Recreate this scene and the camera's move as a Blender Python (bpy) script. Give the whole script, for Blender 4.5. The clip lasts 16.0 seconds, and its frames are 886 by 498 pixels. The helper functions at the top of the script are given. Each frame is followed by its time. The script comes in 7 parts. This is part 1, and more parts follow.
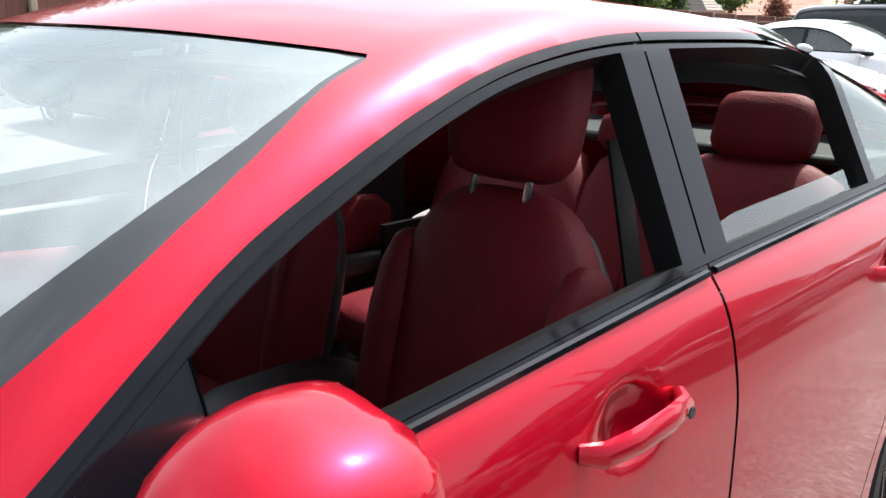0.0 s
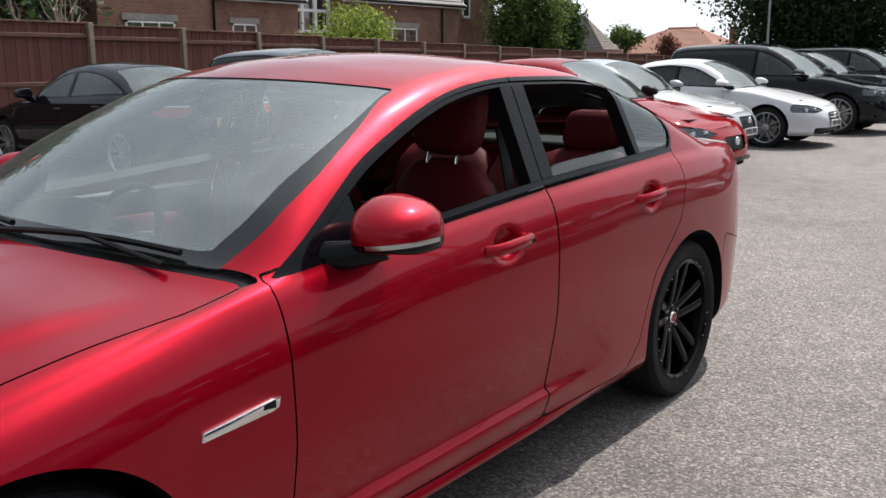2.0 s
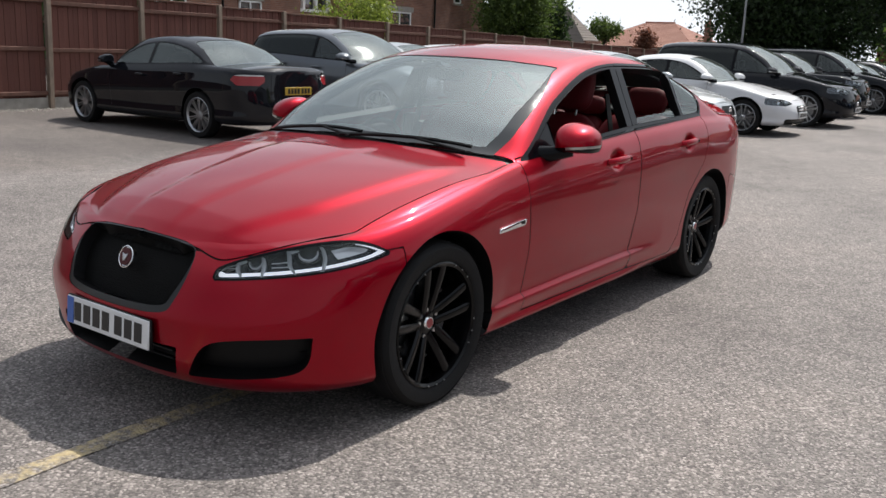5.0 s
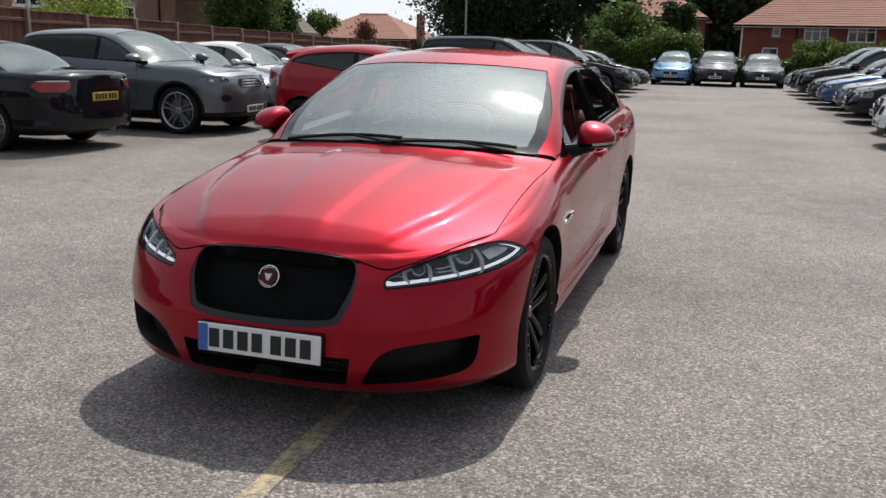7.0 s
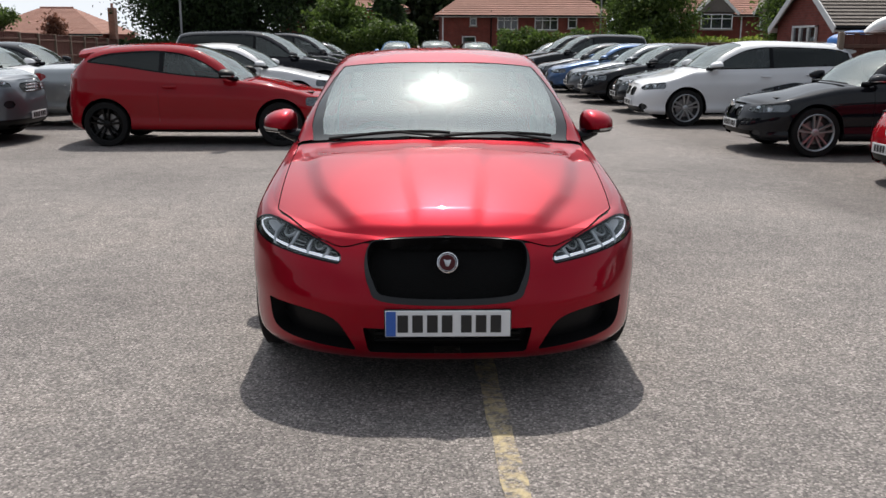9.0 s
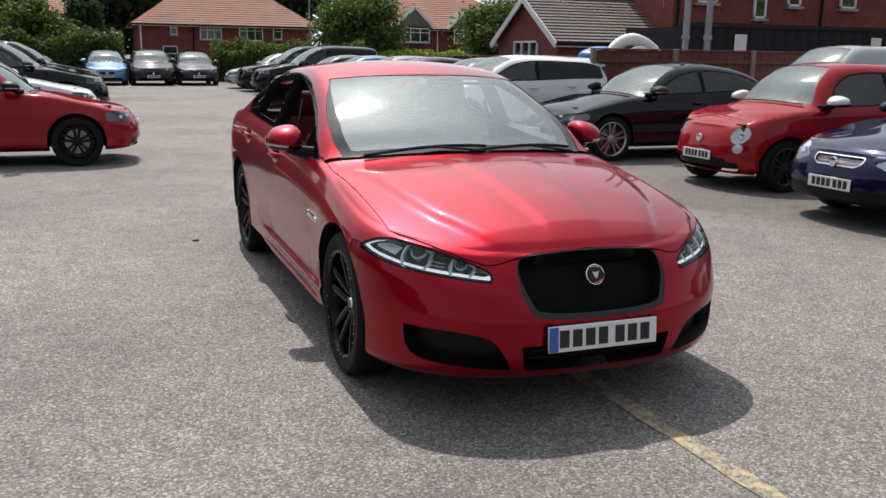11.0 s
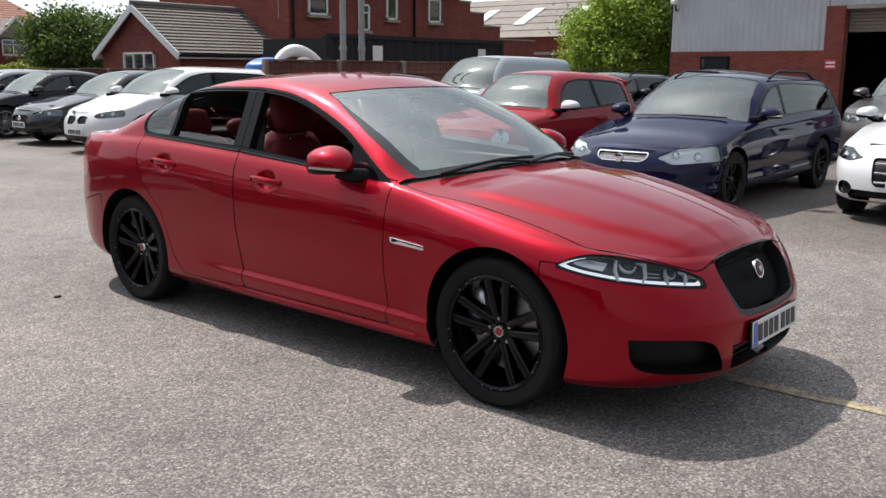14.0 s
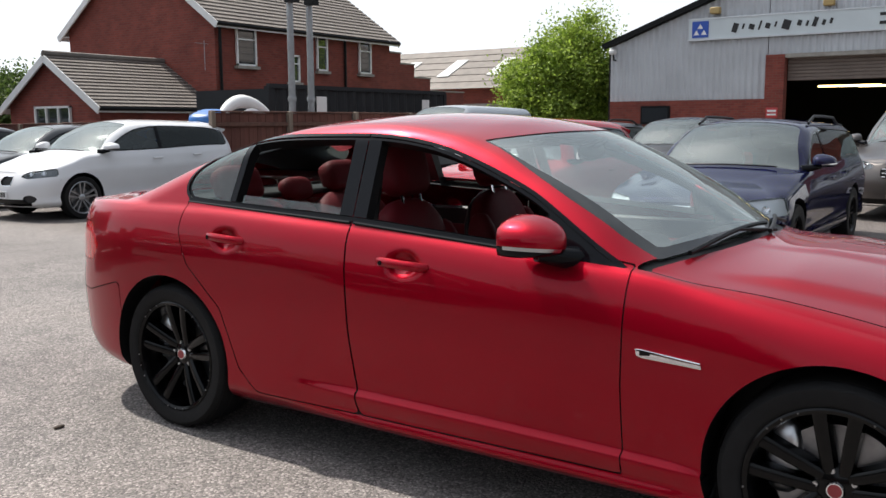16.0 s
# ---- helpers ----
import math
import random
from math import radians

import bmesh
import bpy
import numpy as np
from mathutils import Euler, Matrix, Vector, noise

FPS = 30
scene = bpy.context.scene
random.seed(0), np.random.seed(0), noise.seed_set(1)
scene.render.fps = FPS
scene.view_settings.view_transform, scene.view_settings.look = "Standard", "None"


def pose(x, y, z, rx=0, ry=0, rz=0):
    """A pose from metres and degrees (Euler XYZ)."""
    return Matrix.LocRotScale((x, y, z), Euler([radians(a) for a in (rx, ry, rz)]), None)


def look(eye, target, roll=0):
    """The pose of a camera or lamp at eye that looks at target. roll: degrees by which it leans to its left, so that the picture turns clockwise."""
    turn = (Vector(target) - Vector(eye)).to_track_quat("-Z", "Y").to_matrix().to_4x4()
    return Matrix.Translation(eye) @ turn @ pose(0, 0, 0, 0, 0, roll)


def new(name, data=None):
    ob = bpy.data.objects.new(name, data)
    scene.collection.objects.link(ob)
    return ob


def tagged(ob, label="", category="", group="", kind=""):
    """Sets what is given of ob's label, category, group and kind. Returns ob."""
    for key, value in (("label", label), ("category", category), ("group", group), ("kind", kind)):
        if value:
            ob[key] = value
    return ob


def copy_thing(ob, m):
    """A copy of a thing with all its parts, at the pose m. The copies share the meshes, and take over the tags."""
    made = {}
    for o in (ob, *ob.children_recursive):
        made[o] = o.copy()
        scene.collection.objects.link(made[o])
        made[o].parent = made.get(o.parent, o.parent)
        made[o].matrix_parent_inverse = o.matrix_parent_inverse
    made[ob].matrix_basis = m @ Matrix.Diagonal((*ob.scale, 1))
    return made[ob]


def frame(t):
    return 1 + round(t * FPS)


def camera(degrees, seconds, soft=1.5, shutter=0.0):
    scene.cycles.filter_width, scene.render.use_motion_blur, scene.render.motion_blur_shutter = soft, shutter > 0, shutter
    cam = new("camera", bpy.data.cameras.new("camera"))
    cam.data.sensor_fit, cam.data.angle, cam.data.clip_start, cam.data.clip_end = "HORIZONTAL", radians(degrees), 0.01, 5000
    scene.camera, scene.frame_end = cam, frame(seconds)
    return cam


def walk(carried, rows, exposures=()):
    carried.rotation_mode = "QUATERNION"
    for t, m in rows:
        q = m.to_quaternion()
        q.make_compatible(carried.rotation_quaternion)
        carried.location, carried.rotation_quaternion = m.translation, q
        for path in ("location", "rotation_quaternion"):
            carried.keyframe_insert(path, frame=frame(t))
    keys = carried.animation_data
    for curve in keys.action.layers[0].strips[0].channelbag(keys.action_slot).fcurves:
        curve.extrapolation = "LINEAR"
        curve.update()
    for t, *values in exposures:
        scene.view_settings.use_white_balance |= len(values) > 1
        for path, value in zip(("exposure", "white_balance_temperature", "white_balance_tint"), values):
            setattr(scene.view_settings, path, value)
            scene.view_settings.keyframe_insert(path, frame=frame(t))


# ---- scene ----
cam = camera(52.5, 16.0)
METRES, EYE, TILT, LEAN, TURN = 8.0, 1.5, 0.0, 0.0, 0.0
PATH = [
    (0, (1.455, -0.849, 1.403), (0.115, 0.55, 0.907), 0.5),
    (0.5, (1.726, -1.15, 1.409), (0.389, 0.266, 0.952), -0.0),
    (1, (1.934, -1.458, 1.422), (0.619, -0.016, 0.982), -0.6),
    (1.5, (2.13, -1.808, 1.425), (0.896, -0.298, 0.982), -0.3),
    (2, (2.384, -2.122, 1.442), (1.174, -0.584, 1.031), -0.3),
    (2.5, (2.6, -2.441, 1.45), (1.344, -0.934, 1.062), -0.6),
    (3, (2.745, -2.833, 1.427), (1.473, -1.347, 1.012), 0.3),
    (3.5, (2.95, -3.117, 1.409), (1.654, -1.659, 0.965), 1.3),
    (4, (3.071, -3.421, 1.429), (1.781, -1.958, 0.987), 1.1),
    (4.2, (3.094, -3.604, 1.43), (1.821, -2.126, 0.988), 1.2),
    (6.3, (2.17, -4.958, 1.497), (1.329, -3.201, 1.044), 2.2),
    (6.5, (2.012, -5.024, 1.487), (1.226, -3.242, 1.031), 1.8),
    (7, (1.643, -5.238, 1.49), (1.048, -3.38, 1.047), 1.3),
    (7.5, (1.264, -5.548, 1.52), (0.816, -3.649, 1.079), 1.4),
    (8, (0.792, -5.71, 1.491), (0.432, -3.791, 1.055), 0.7),
    (8.5, (0.323, -5.859, 1.493), (0.155, -3.915, 1.052), 0.2),
    (9, (-0.111, -5.934, 1.523), (-0.062, -3.987, 1.07), 0.2),
    (9.2, (-0.293, -5.885, 1.521), (-0.176, -3.938, 1.079), 0.4),
    (11.3, (-2.211, -5.408, 1.514), (-1.392, -3.635, 1.082), 0.4),
    (11.5, (-2.388, -5.342, 1.529), (-1.498, -3.606, 1.089), 0.0),
    (12, (-2.8, -5.09, 1.489), (-1.781, -3.427, 1.047), -0.4),
    (12.5, (-3.175, -4.841, 1.473), (-2.0, -3.283, 1.037), -0.1),
    (13, (-3.558, -4.608, 1.508), (-2.275, -3.133, 1.086), -0.3),
    (13.5, (-3.751, -4.187, 1.497), (-2.377, -2.793, 1.087), -0.4),
    (14, (-3.938, -3.769, 1.483), (-2.447, -2.494, 1.093), 0.3),
    (14.5, (-3.997, -3.31, 1.477), (-2.448, -2.101, 1.102), 0.2),
    (15, (-3.897, -2.82, 1.47), (-2.331, -1.626, 1.12), 0.1),
    (15.5, (-3.792, -2.335, 1.439), (-2.19, -1.177, 1.132), 0.5),
    (16, (-3.579, -1.931, 1.421), (-1.945, -0.812, 1.146), -0.3),
]
walk(cam, [(t, look(eye, target, roll)) for t, eye, target, roll in PATH], exposures=((0.0, 1.6), (0.2, 1.15), (0.4, 0.8), (0.7, 0.5), (1.0, 0.3), (4.0, 0.15), (8.0, -0.08), (11.0, 0.02), (13.0, 0.12), (16.0, 0.32)))

# ---- light ----
SUN_AZ, SUN_EL = 2.0, 57.0          # degrees from +Y towards +X, and above the horizon
world = bpy.data.worlds.new("sky")
scene.world = world
world.use_nodes = True
wn = world.node_tree.nodes
wl = world.node_tree.links
sky = wn.new("ShaderNodeTexSky")
sky.sky_type = "NISHITA"
sky.sun_disc = False
sky.sun_elevation = radians(SUN_EL)
sky.sun_rotation = radians(SUN_AZ)
sky.air_density, sky.dust_density, sky.ozone_density = 1.0, 2.5, 1.5
# a thin broken veil of bright cloud
wtc = wn.new("ShaderNodeTexCoord")
wmap = wn.new("ShaderNodeMapping")
wmap.inputs["Scale"].default_value = (1.0, 1.0, 1.8)
wnoise = wn.new("ShaderNodeTexNoise")
wnoise.inputs["Scale"].default_value = 1.5
wnoise.inputs["Detail"].default_value = 3.0
wnoise.inputs["Roughness"].default_value = 0.6
wramp = wn.new("ShaderNodeValToRGB")
wramp.color_ramp.elements[0].position = 0.22
wramp.color_ramp.elements[1].position = 0.78
wmix = wn.new("ShaderNodeMix")
wmix.data_type = "RGBA"
wmix.inputs["B"].default_value = (13.2, 13.9, 14.8, 1)
wl.new(wtc.outputs["Generated"], wmap.inputs["Vector"])
wl.new(wmap.outputs["Vector"], wnoise.inputs["Vector"])
wl.new(wnoise.outputs["Fac"], wramp.inputs["Fac"])
# cloud thins out overhead and closes to haze near the horizon
wsep = wn.new("ShaderNodeSeparateXYZ")
wl.new(wtc.outputs["Generated"], wsep.inputs["Vector"])
wup = wn.new("ShaderNodeMapRange")
wup.inputs["From Min"].default_value, wup.inputs["From Max"].default_value = 0.55, 0.95
wup.inputs["To Min"].default_value, wup.inputs["To Max"].default_value = 1.0, 0.85
whz = wn.new("ShaderNodeMapRange")
whz.inputs["From Min"].default_value, whz.inputs["From Max"].default_value = 0.02, 0.40
whz.inputs["To Min"].default_value, whz.inputs["To Max"].default_value = 0.95, 0.36
wmul = wn.new("ShaderNodeMath")
wmul.operation = "MULTIPLY"
wmax = wn.new("ShaderNodeMath")
wmax.operation = "MAXIMUM"
wl.new(wsep.outputs["Z"], wup.inputs["Value"])
wl.new(wsep.outputs["Z"], whz.inputs["Value"])
wl.new(wramp.outputs["Color"], wmul.inputs[0])
wl.new(wup.outputs["Result"], wmul.inputs[1])
wl.new(wmul.outputs["Value"], wmax.inputs[0])
wl.new(whz.outputs["Result"], wmax.inputs[1])
wl.new(wmax.outputs["Value"], wmix.inputs["Factor"])
wl.new(sky.outputs["Color"], wmix.inputs["A"])
# the bright aureole that haze spreads round the sun
sd = Vector((math.sin(radians(SUN_AZ)) * math.cos(radians(SUN_EL)), math.cos(radians(SUN_AZ)) * math.cos(radians(SUN_EL)), math.sin(radians(SUN_EL))))
wdot = wn.new("ShaderNodeVectorMath")
wdot.operation = "DOT_PRODUCT"
wdot.inputs[1].default_value = sd
wl.new(wtc.outputs["Generated"], wdot.inputs[0])
wpos = wn.new("ShaderNodeMath")
wpos.operation = "MAXIMUM"
wpos.inputs[1].default_value = 0.0
wl.new(wdot.outputs["Value"], wpos.inputs[0])
wpow = wn.new("ShaderNodeMath")
wpow.operation = "POWER"
wpow.inputs[1].default_value = 8.0
wl.new(wpos.outputs["Value"], wpow.inputs[0])
wglow = wn.new("ShaderNodeMix")
wglow.data_type, wglow.blend_type, wglow.clamp_factor = "RGBA", "ADD", False
wglow.inputs["B"].default_value = (15.0, 15.8, 16.6, 1)
wl.new(wpow.outputs["Value"], wglow.inputs["Factor"])
# haze is brightest towards the sun and dull on the far side
wside = wn.new("ShaderNodeMapRange")
wside.inputs["From Min"].default_value, wside.inputs["From Max"].default_value = -0.7, 0.35
wside.inputs["To Min"].default_value, wside.inputs["To Max"].default_value = 0.28, 1.0
wl.new(wdot.outputs["Value"], wside.inputs["Value"])
wdim = wn.new("ShaderNodeMix")
wdim.data_type, wdim.blend_type = "RGBA", "MULTIPLY"
wdim.inputs["Factor"].default_value = 1.0
wl.new(wmix.outputs["Result"], wdim.inputs["A"])
wl.new(wside.outputs["Result"], wdim.inputs["B"])
wl.new(wdim.outputs["Result"], wglow.inputs["A"])
wpow2 = wn.new("ShaderNodeMath")
wpow2.operation = "POWER"
wpow2.inputs[1].default_value = 420.0
wl.new(wpos.outputs["Value"], wpow2.inputs[0])
wcore = wn.new("ShaderNodeMix")
wcore.data_type, wcore.blend_type, wcore.clamp_factor = "RGBA", "ADD", False
wcore.inputs["B"].default_value = (150.0, 147.0, 141.0, 1)
wl.new(wpow2.outputs["Value"], wcore.inputs["Factor"])
wl.new(wglow.outputs["Result"], wcore.inputs["A"])
wl.new(wcore.outputs["Result"], wn["Background"].inputs["Color"])
wn["Background"].inputs["Strength"].default_value = 0.074
sun = new("sun", bpy.data.lights.new("sun", "SUN"))
sun.data.energy, sun.data.angle, sun.data.color = 4.5, radians(0.6), (1.0, 0.935, 0.86)
sun.matrix_world = look(sd * 50, (0, 0, 0))

# ---- materials ----
MATS = {}


def mat(name, col, rough=0.5, metal=0.0, coat=0.0, var=0.0, scale=8.0, bump=0.0, bscale=None, spec=0.5, rvar=0.0, emit=0.0, rand=0.0, col2=None, stretch=None, detail=5.0, coat_ior=1.5):
    """A surface with colour variation at two scales, fine relief and, for paint, a clear coat."""
    if name in MATS:
        return MATS[name]
    m = bpy.data.materials.new(name)
    m.use_nodes = True
    n, l = m.node_tree.nodes, m.node_tree.links
    b = n["Principled BSDF"]
    b.inputs["Base Color"].default_value = (*col, 1)
    b.inputs["Roughness"].default_value = rough
    b.inputs["Metallic"].default_value = metal
    b.inputs["Coat Weight"].default_value = coat
    b.inputs["Coat Roughness"].default_value = 0.03
    b.inputs["Coat IOR"].default_value = coat_ior
    b.inputs["Specular IOR Level"].default_value = spec
    if emit:
        b.inputs["Emission Color"].default_value = (*col, 1)
        b.inputs["Emission Strength"].default_value = emit
    tc = n.new("ShaderNodeTexCoord")
    vec = tc.outputs["Object"]
    if stretch:
        mp = n.new("ShaderNodeMapping")
        mp.inputs["Scale"].default_value = stretch
        l.new(vec, mp.inputs["Vector"])
        vec = mp.outputs["Vector"]
    if var or rvar or rand:
        n1 = n.new("ShaderNodeTexNoise")
        n1.inputs["Scale"].default_value, n1.inputs["Detail"].default_value = scale, detail
        n2 = n.new("ShaderNodeTexNoise")
        n2.inputs["Scale"].default_value, n2.inputs["Detail"].default_value = scale * 0.13, 3.0
        l.new(vec, n1.inputs["Vector"])
        l.new(vec, n2.inputs["Vector"])
        mx = n.new("ShaderNodeMath")
        mx.operation = "ADD"
        l.new(n1.outputs["Fac"], mx.inputs[0])
        l.new(n2.outputs["Fac"], mx.inputs[1])
        fac = mx.outputs["Value"]
        if rand:
            oi = n.new("ShaderNodeObjectInfo")
            ma = n.new("ShaderNodeMath")
            ma.operation = "MULTIPLY_ADD"
            ma.inputs[1].default_value = rand
            l.new(oi.outputs["Random"], ma.inputs[0])
            l.new(fac, ma.inputs[2])
            fac = ma.outputs["Value"]
        mr = n.new("ShaderNodeMapRange")
        mr.inputs["From Min"].default_value, mr.inputs["From Max"].default_value = 0.65, 1.35 + rand
        l.new(fac, mr.inputs["Value"])
        mc = n.new("ShaderNodeMix")
        mc.data_type = "RGBA"
        c2 = col2 or tuple(min(1, c * (1 + var)) for c in col)
        c1 = col if col2 else tuple(c * (1 - var) for c in col)
        mc.inputs["A"].default_value = (*c1, 1)
        mc.inputs["B"].default_value = (*c2, 1)
        l.new(mr.outputs["Result"], mc.inputs["Factor"])
        if var or col2:
            l.new(mc.outputs["Result"], b.inputs["Base Color"])
        if rvar:
            rr = n.new("ShaderNodeMapRange")
            rr.inputs["To Min"].default_value, rr.inputs["To Max"].default_value = max(0.02, rough - rvar), min(1, rough + rvar)
            l.new(mr.outputs["Result"], rr.inputs["Value"])
            l.new(rr.outputs["Result"], b.inputs["Roughness"])
    if bump:
        bn = n.new("ShaderNodeTexNoise")
        bn.inputs["Scale"].default_value, bn.inputs["Detail"].default_value = bscale or scale * 4, 4.0
        l.new(vec, bn.inputs["Vector"])
        bp = n.new("ShaderNodeBump")
        bp.inputs["Strength"].default_value, bp.inputs["Distance"].default_value = bump, 0.01
        l.new(bn.outputs["Fac"], bp.inputs["Height"])
        l.new(bp.outputs["Normal"], b.inputs["Normal"])
    MATS[name] = m
    return m


def glass_mat(name, tint, ior=1.5, rough=0.0, glare_veil=0.0):
    """Thin tinted glass with a mirror gloss and, where given, a pale diffuse veil painted in for glare."""
    m = bpy.data.materials.new(name)
    m.use_nodes = True
    n, l = m.node_tree.nodes, m.node_tree.links
    n.remove(n["Principled BSDF"])
    tr, gl, fr, mx = n.new("ShaderNodeBsdfTransparent"), n.new("ShaderNodeBsdfGlossy"), n.new("ShaderNodeFresnel"), n.new("ShaderNodeMixShader")
    tr.inputs["Color"].default_value = (*tint, 1)
    gl.inputs["Roughness"].default_value = rough
    gl.inputs["Color"].default_value = (0.93, 1.0, 0.975, 1)
    fr.inputs["IOR"].default_value = ior
    l.new(fr.outputs["Fac"], mx.inputs["Fac"])
    l.new(tr.outputs["BSDF"], mx.inputs[1])
    l.new(gl.outputs["BSDF"], mx.inputs[2])
    last = mx
    if glare_veil:
        df, last = n.new("ShaderNodeBsdfDiffuse"), n.new("ShaderNodeMixShader")
        df.inputs["Color"].default_value = (0.62, 0.68, 0.66, 1)
        last.inputs["Fac"].default_value = glare_veil
        l.new(mx.outputs["Shader"], last.inputs[1])
        l.new(df.outputs["BSDF"], last.inputs[2])
    l.new(last.outputs["Shader"], n["Material Output"].inputs["Surface"])
    return m


RED = mat("red metallic paint", (0.31, 0.0015, 0.013), 0.38, 0.75, 1.0, var=0.04, scale=3, spec=0.0, coat_ior=1.31)
BLACK = mat("black trim", (0.004, 0.004, 0.0045), 0.45, var=0.2, scale=30, spec=0.2)
GLOSSBLACK = mat("gloss black trim", (0.003, 0.0034, 0.005), 0.05, spec=0.16)
FRIT = mat("black ceramic screen edge", (0.004, 0.005, 0.005), 0.05, spec=0.75)
RUBBER = mat("tyre rubber", (0.007, 0.007, 0.0075), 0.75, var=0.25, scale=25, bump=0.15, bscale=120, spec=0.25)
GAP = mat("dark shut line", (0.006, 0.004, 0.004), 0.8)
CHROME = mat("chrome", (0.82, 0.82, 0.84), 0.07, 1.0)
SILVER = mat("silver metal", (0.55, 0.56, 0.58), 0.28, 1.0, var=0.1, scale=20)
ALLOY = mat("alloy rim", (0.42, 0.43, 0.45), 0.3, 0.9, var=0.1, scale=12)
BLACKRIM = mat("gloss black rim", (0.0022, 0.0022, 0.0026), 0.18, 0.0, 0.0, rvar=0.05, spec=0.22)
DISC = mat("brake disc", (0.3, 0.3, 0.31), 0.4, 1.0, var=0.2, scale=30)
LEATHER = mat("red leather", (0.14, 0.006, 0.012), 0.62, var=0.18, scale=14, bump=0.25, bscale=220, spec=0.3)
LEATHERDK = mat("black leather", (0.015, 0.015, 0.016), 0.5, var=0.15, scale=14, bump=0.12, bscale=220)
CARPET = mat("dark carpet", (0.018, 0.018, 0.02), 0.95, var=0.3, scale=60)
HEADLINE = mat("headlining", (0.14, 0.14, 0.14), 0.9, var=0.1, scale=40)
PLATEW = mat("white plate", (0.72, 0.73, 0.74), 0.35, coat=0.4)
PLATEY = mat("yellow plate", (0.50, 0.33, 0.04), 0.4, coat=0.4)
PLATEB = mat("blue plate band", (0.02, 0.10, 0.42), 0.35, coat=0.4)
INK = mat("plate ink", (0.012, 0.012, 0.013), 0.4)
LAMPIN = mat("lamp housing", (0.022, 0.024, 0.028), 0.25, 0.2)
RIVET = mat("rim rivet", (0.32, 0.32, 0.33), 0.3, 0.9)
LAMPW = mat("lamp reflector", (0.78, 0.80, 0.83), 0.22, 0.35)
DRL = mat("daylight strip", (0.86, 0.9, 1.0), 0.3, emit=0.7)
REDLAMP = mat("red lamp", (0.27, 0.004, 0.007), 0.18, coat=0.35)
GLASS = glass_mat("clear car glass", (0.72, 0.80, 0.79), 1.75)
# both windscreens carry a pale film that stands in for the dashboard's reflection
GLASSWS = glass_mat("windscreen glass", (0.70, 0.79, 0.77), 3.3, 0.0, 0.06)
GLASSPK = glass_mat("parked car glass", (0.55, 0.62, 0.61), 2.3, 0.0, 0.04)
GLASSDK = glass_mat("tinted car glass", (0.30, 0.33, 0.33), 1.75)
GLASSPV = glass_mat("privacy glass", (0.04, 0.045, 0.05), 1.5)
LENS = glass_mat("lamp lens", (0.92, 0.93, 0.94))

# ---- mesh tools ----
def mesh_ob(name, verts, faces, material, parent=None, smooth=True, label="", auto=None):
    me = bpy.data.meshes.new(name)
    me.from_pydata([tuple(map(float, v[:3])) for v in verts], [], [tuple(map(int, f)) for f in faces])
    me.materials.append(material)
    if smooth:
        me.shade_smooth()
        if auto:
            me.set_sharp_from_angle(angle=radians(auto))
    ob = new(name, me)
    if parent:
        ob.parent = parent
    if label:
        ob["label"] = label
    return ob


def part(name, bm, material, parent=None, label="", smooth=True, auto=40):
    """Links a bmesh as one mesh object under a thing or under a part."""
    me = bpy.data.meshes.new(name)
    bm.to_mesh(me)
    bm.free()
    me.materials.append(material)
    if smooth:
        me.shade_smooth()
        me.set_sharp_from_angle(angle=radians(auto))
    ob = new(name, me)
    if parent:
        ob.parent = parent
    if label:
        ob["label"] = label
    return ob


def box(bm, c, s, rot=None, bevel=0.0, seg=2):
    """A box of size s with its centre at c, its edges rounded by bevel."""
    m = Matrix.Translation(c) @ (rot or Matrix.Identity(4)) @ Matrix.Diagonal((*s, 1))
    r = bmesh.ops.create_cube(bm, size=1.0, matrix=m)
    if bevel:
        vs = set(r["verts"])
        es = [e for e in bm.edges if e.verts[0] in vs and e.verts[1] in vs]
        bmesh.ops.bevel(bm, geom=es, offset=bevel, segments=seg, affect="EDGES", profile=0.5)
    return bm


def boxes(*rows, bevel=0.0, seg=1):
    bm = bmesh.new()
    for r in rows:
        one = bmesh.new()
        box(one, r[0], r[1], r[2] if len(r) > 2 else None, bevel, seg)
        merge(bm, one)
    return bm


def merge(bm, one):
    me = bpy.data.meshes.new("t")
    one.to_mesh(me)
    one.free()
    bm.from_mesh(me)
    bpy.data.meshes.remove(me)
    return bm


def lathe(profile, n=32, axis="x", sweep=2 * math.pi):
    """A body of revolution from (radius, along) pairs."""
    bm = bmesh.new()
    rings = []
    for r, a in profile:
        ring = []
        for k in range(n):
            t = sweep * k / n
            c, s = r * math.cos(t), r * math.sin(t)
            ring.append(bm.verts.new({"x": (a, c, s), "z": (c, s, a), "y": (c, a, s)}[axis]))
        rings.append(ring)
    for r0, r1 in zip(rings, rings[1:]):
        for k in range(n):
            f = (r0[k], r0[(k + 1) % n], r1[(k + 1) % n], r1[k])
            bm.faces.new(f)
    bmesh.ops.remove_doubles(bm, verts=bm.verts, dist=1e-5)
    bmesh.ops.recalc_face_normals(bm, faces=bm.faces)
    return bm


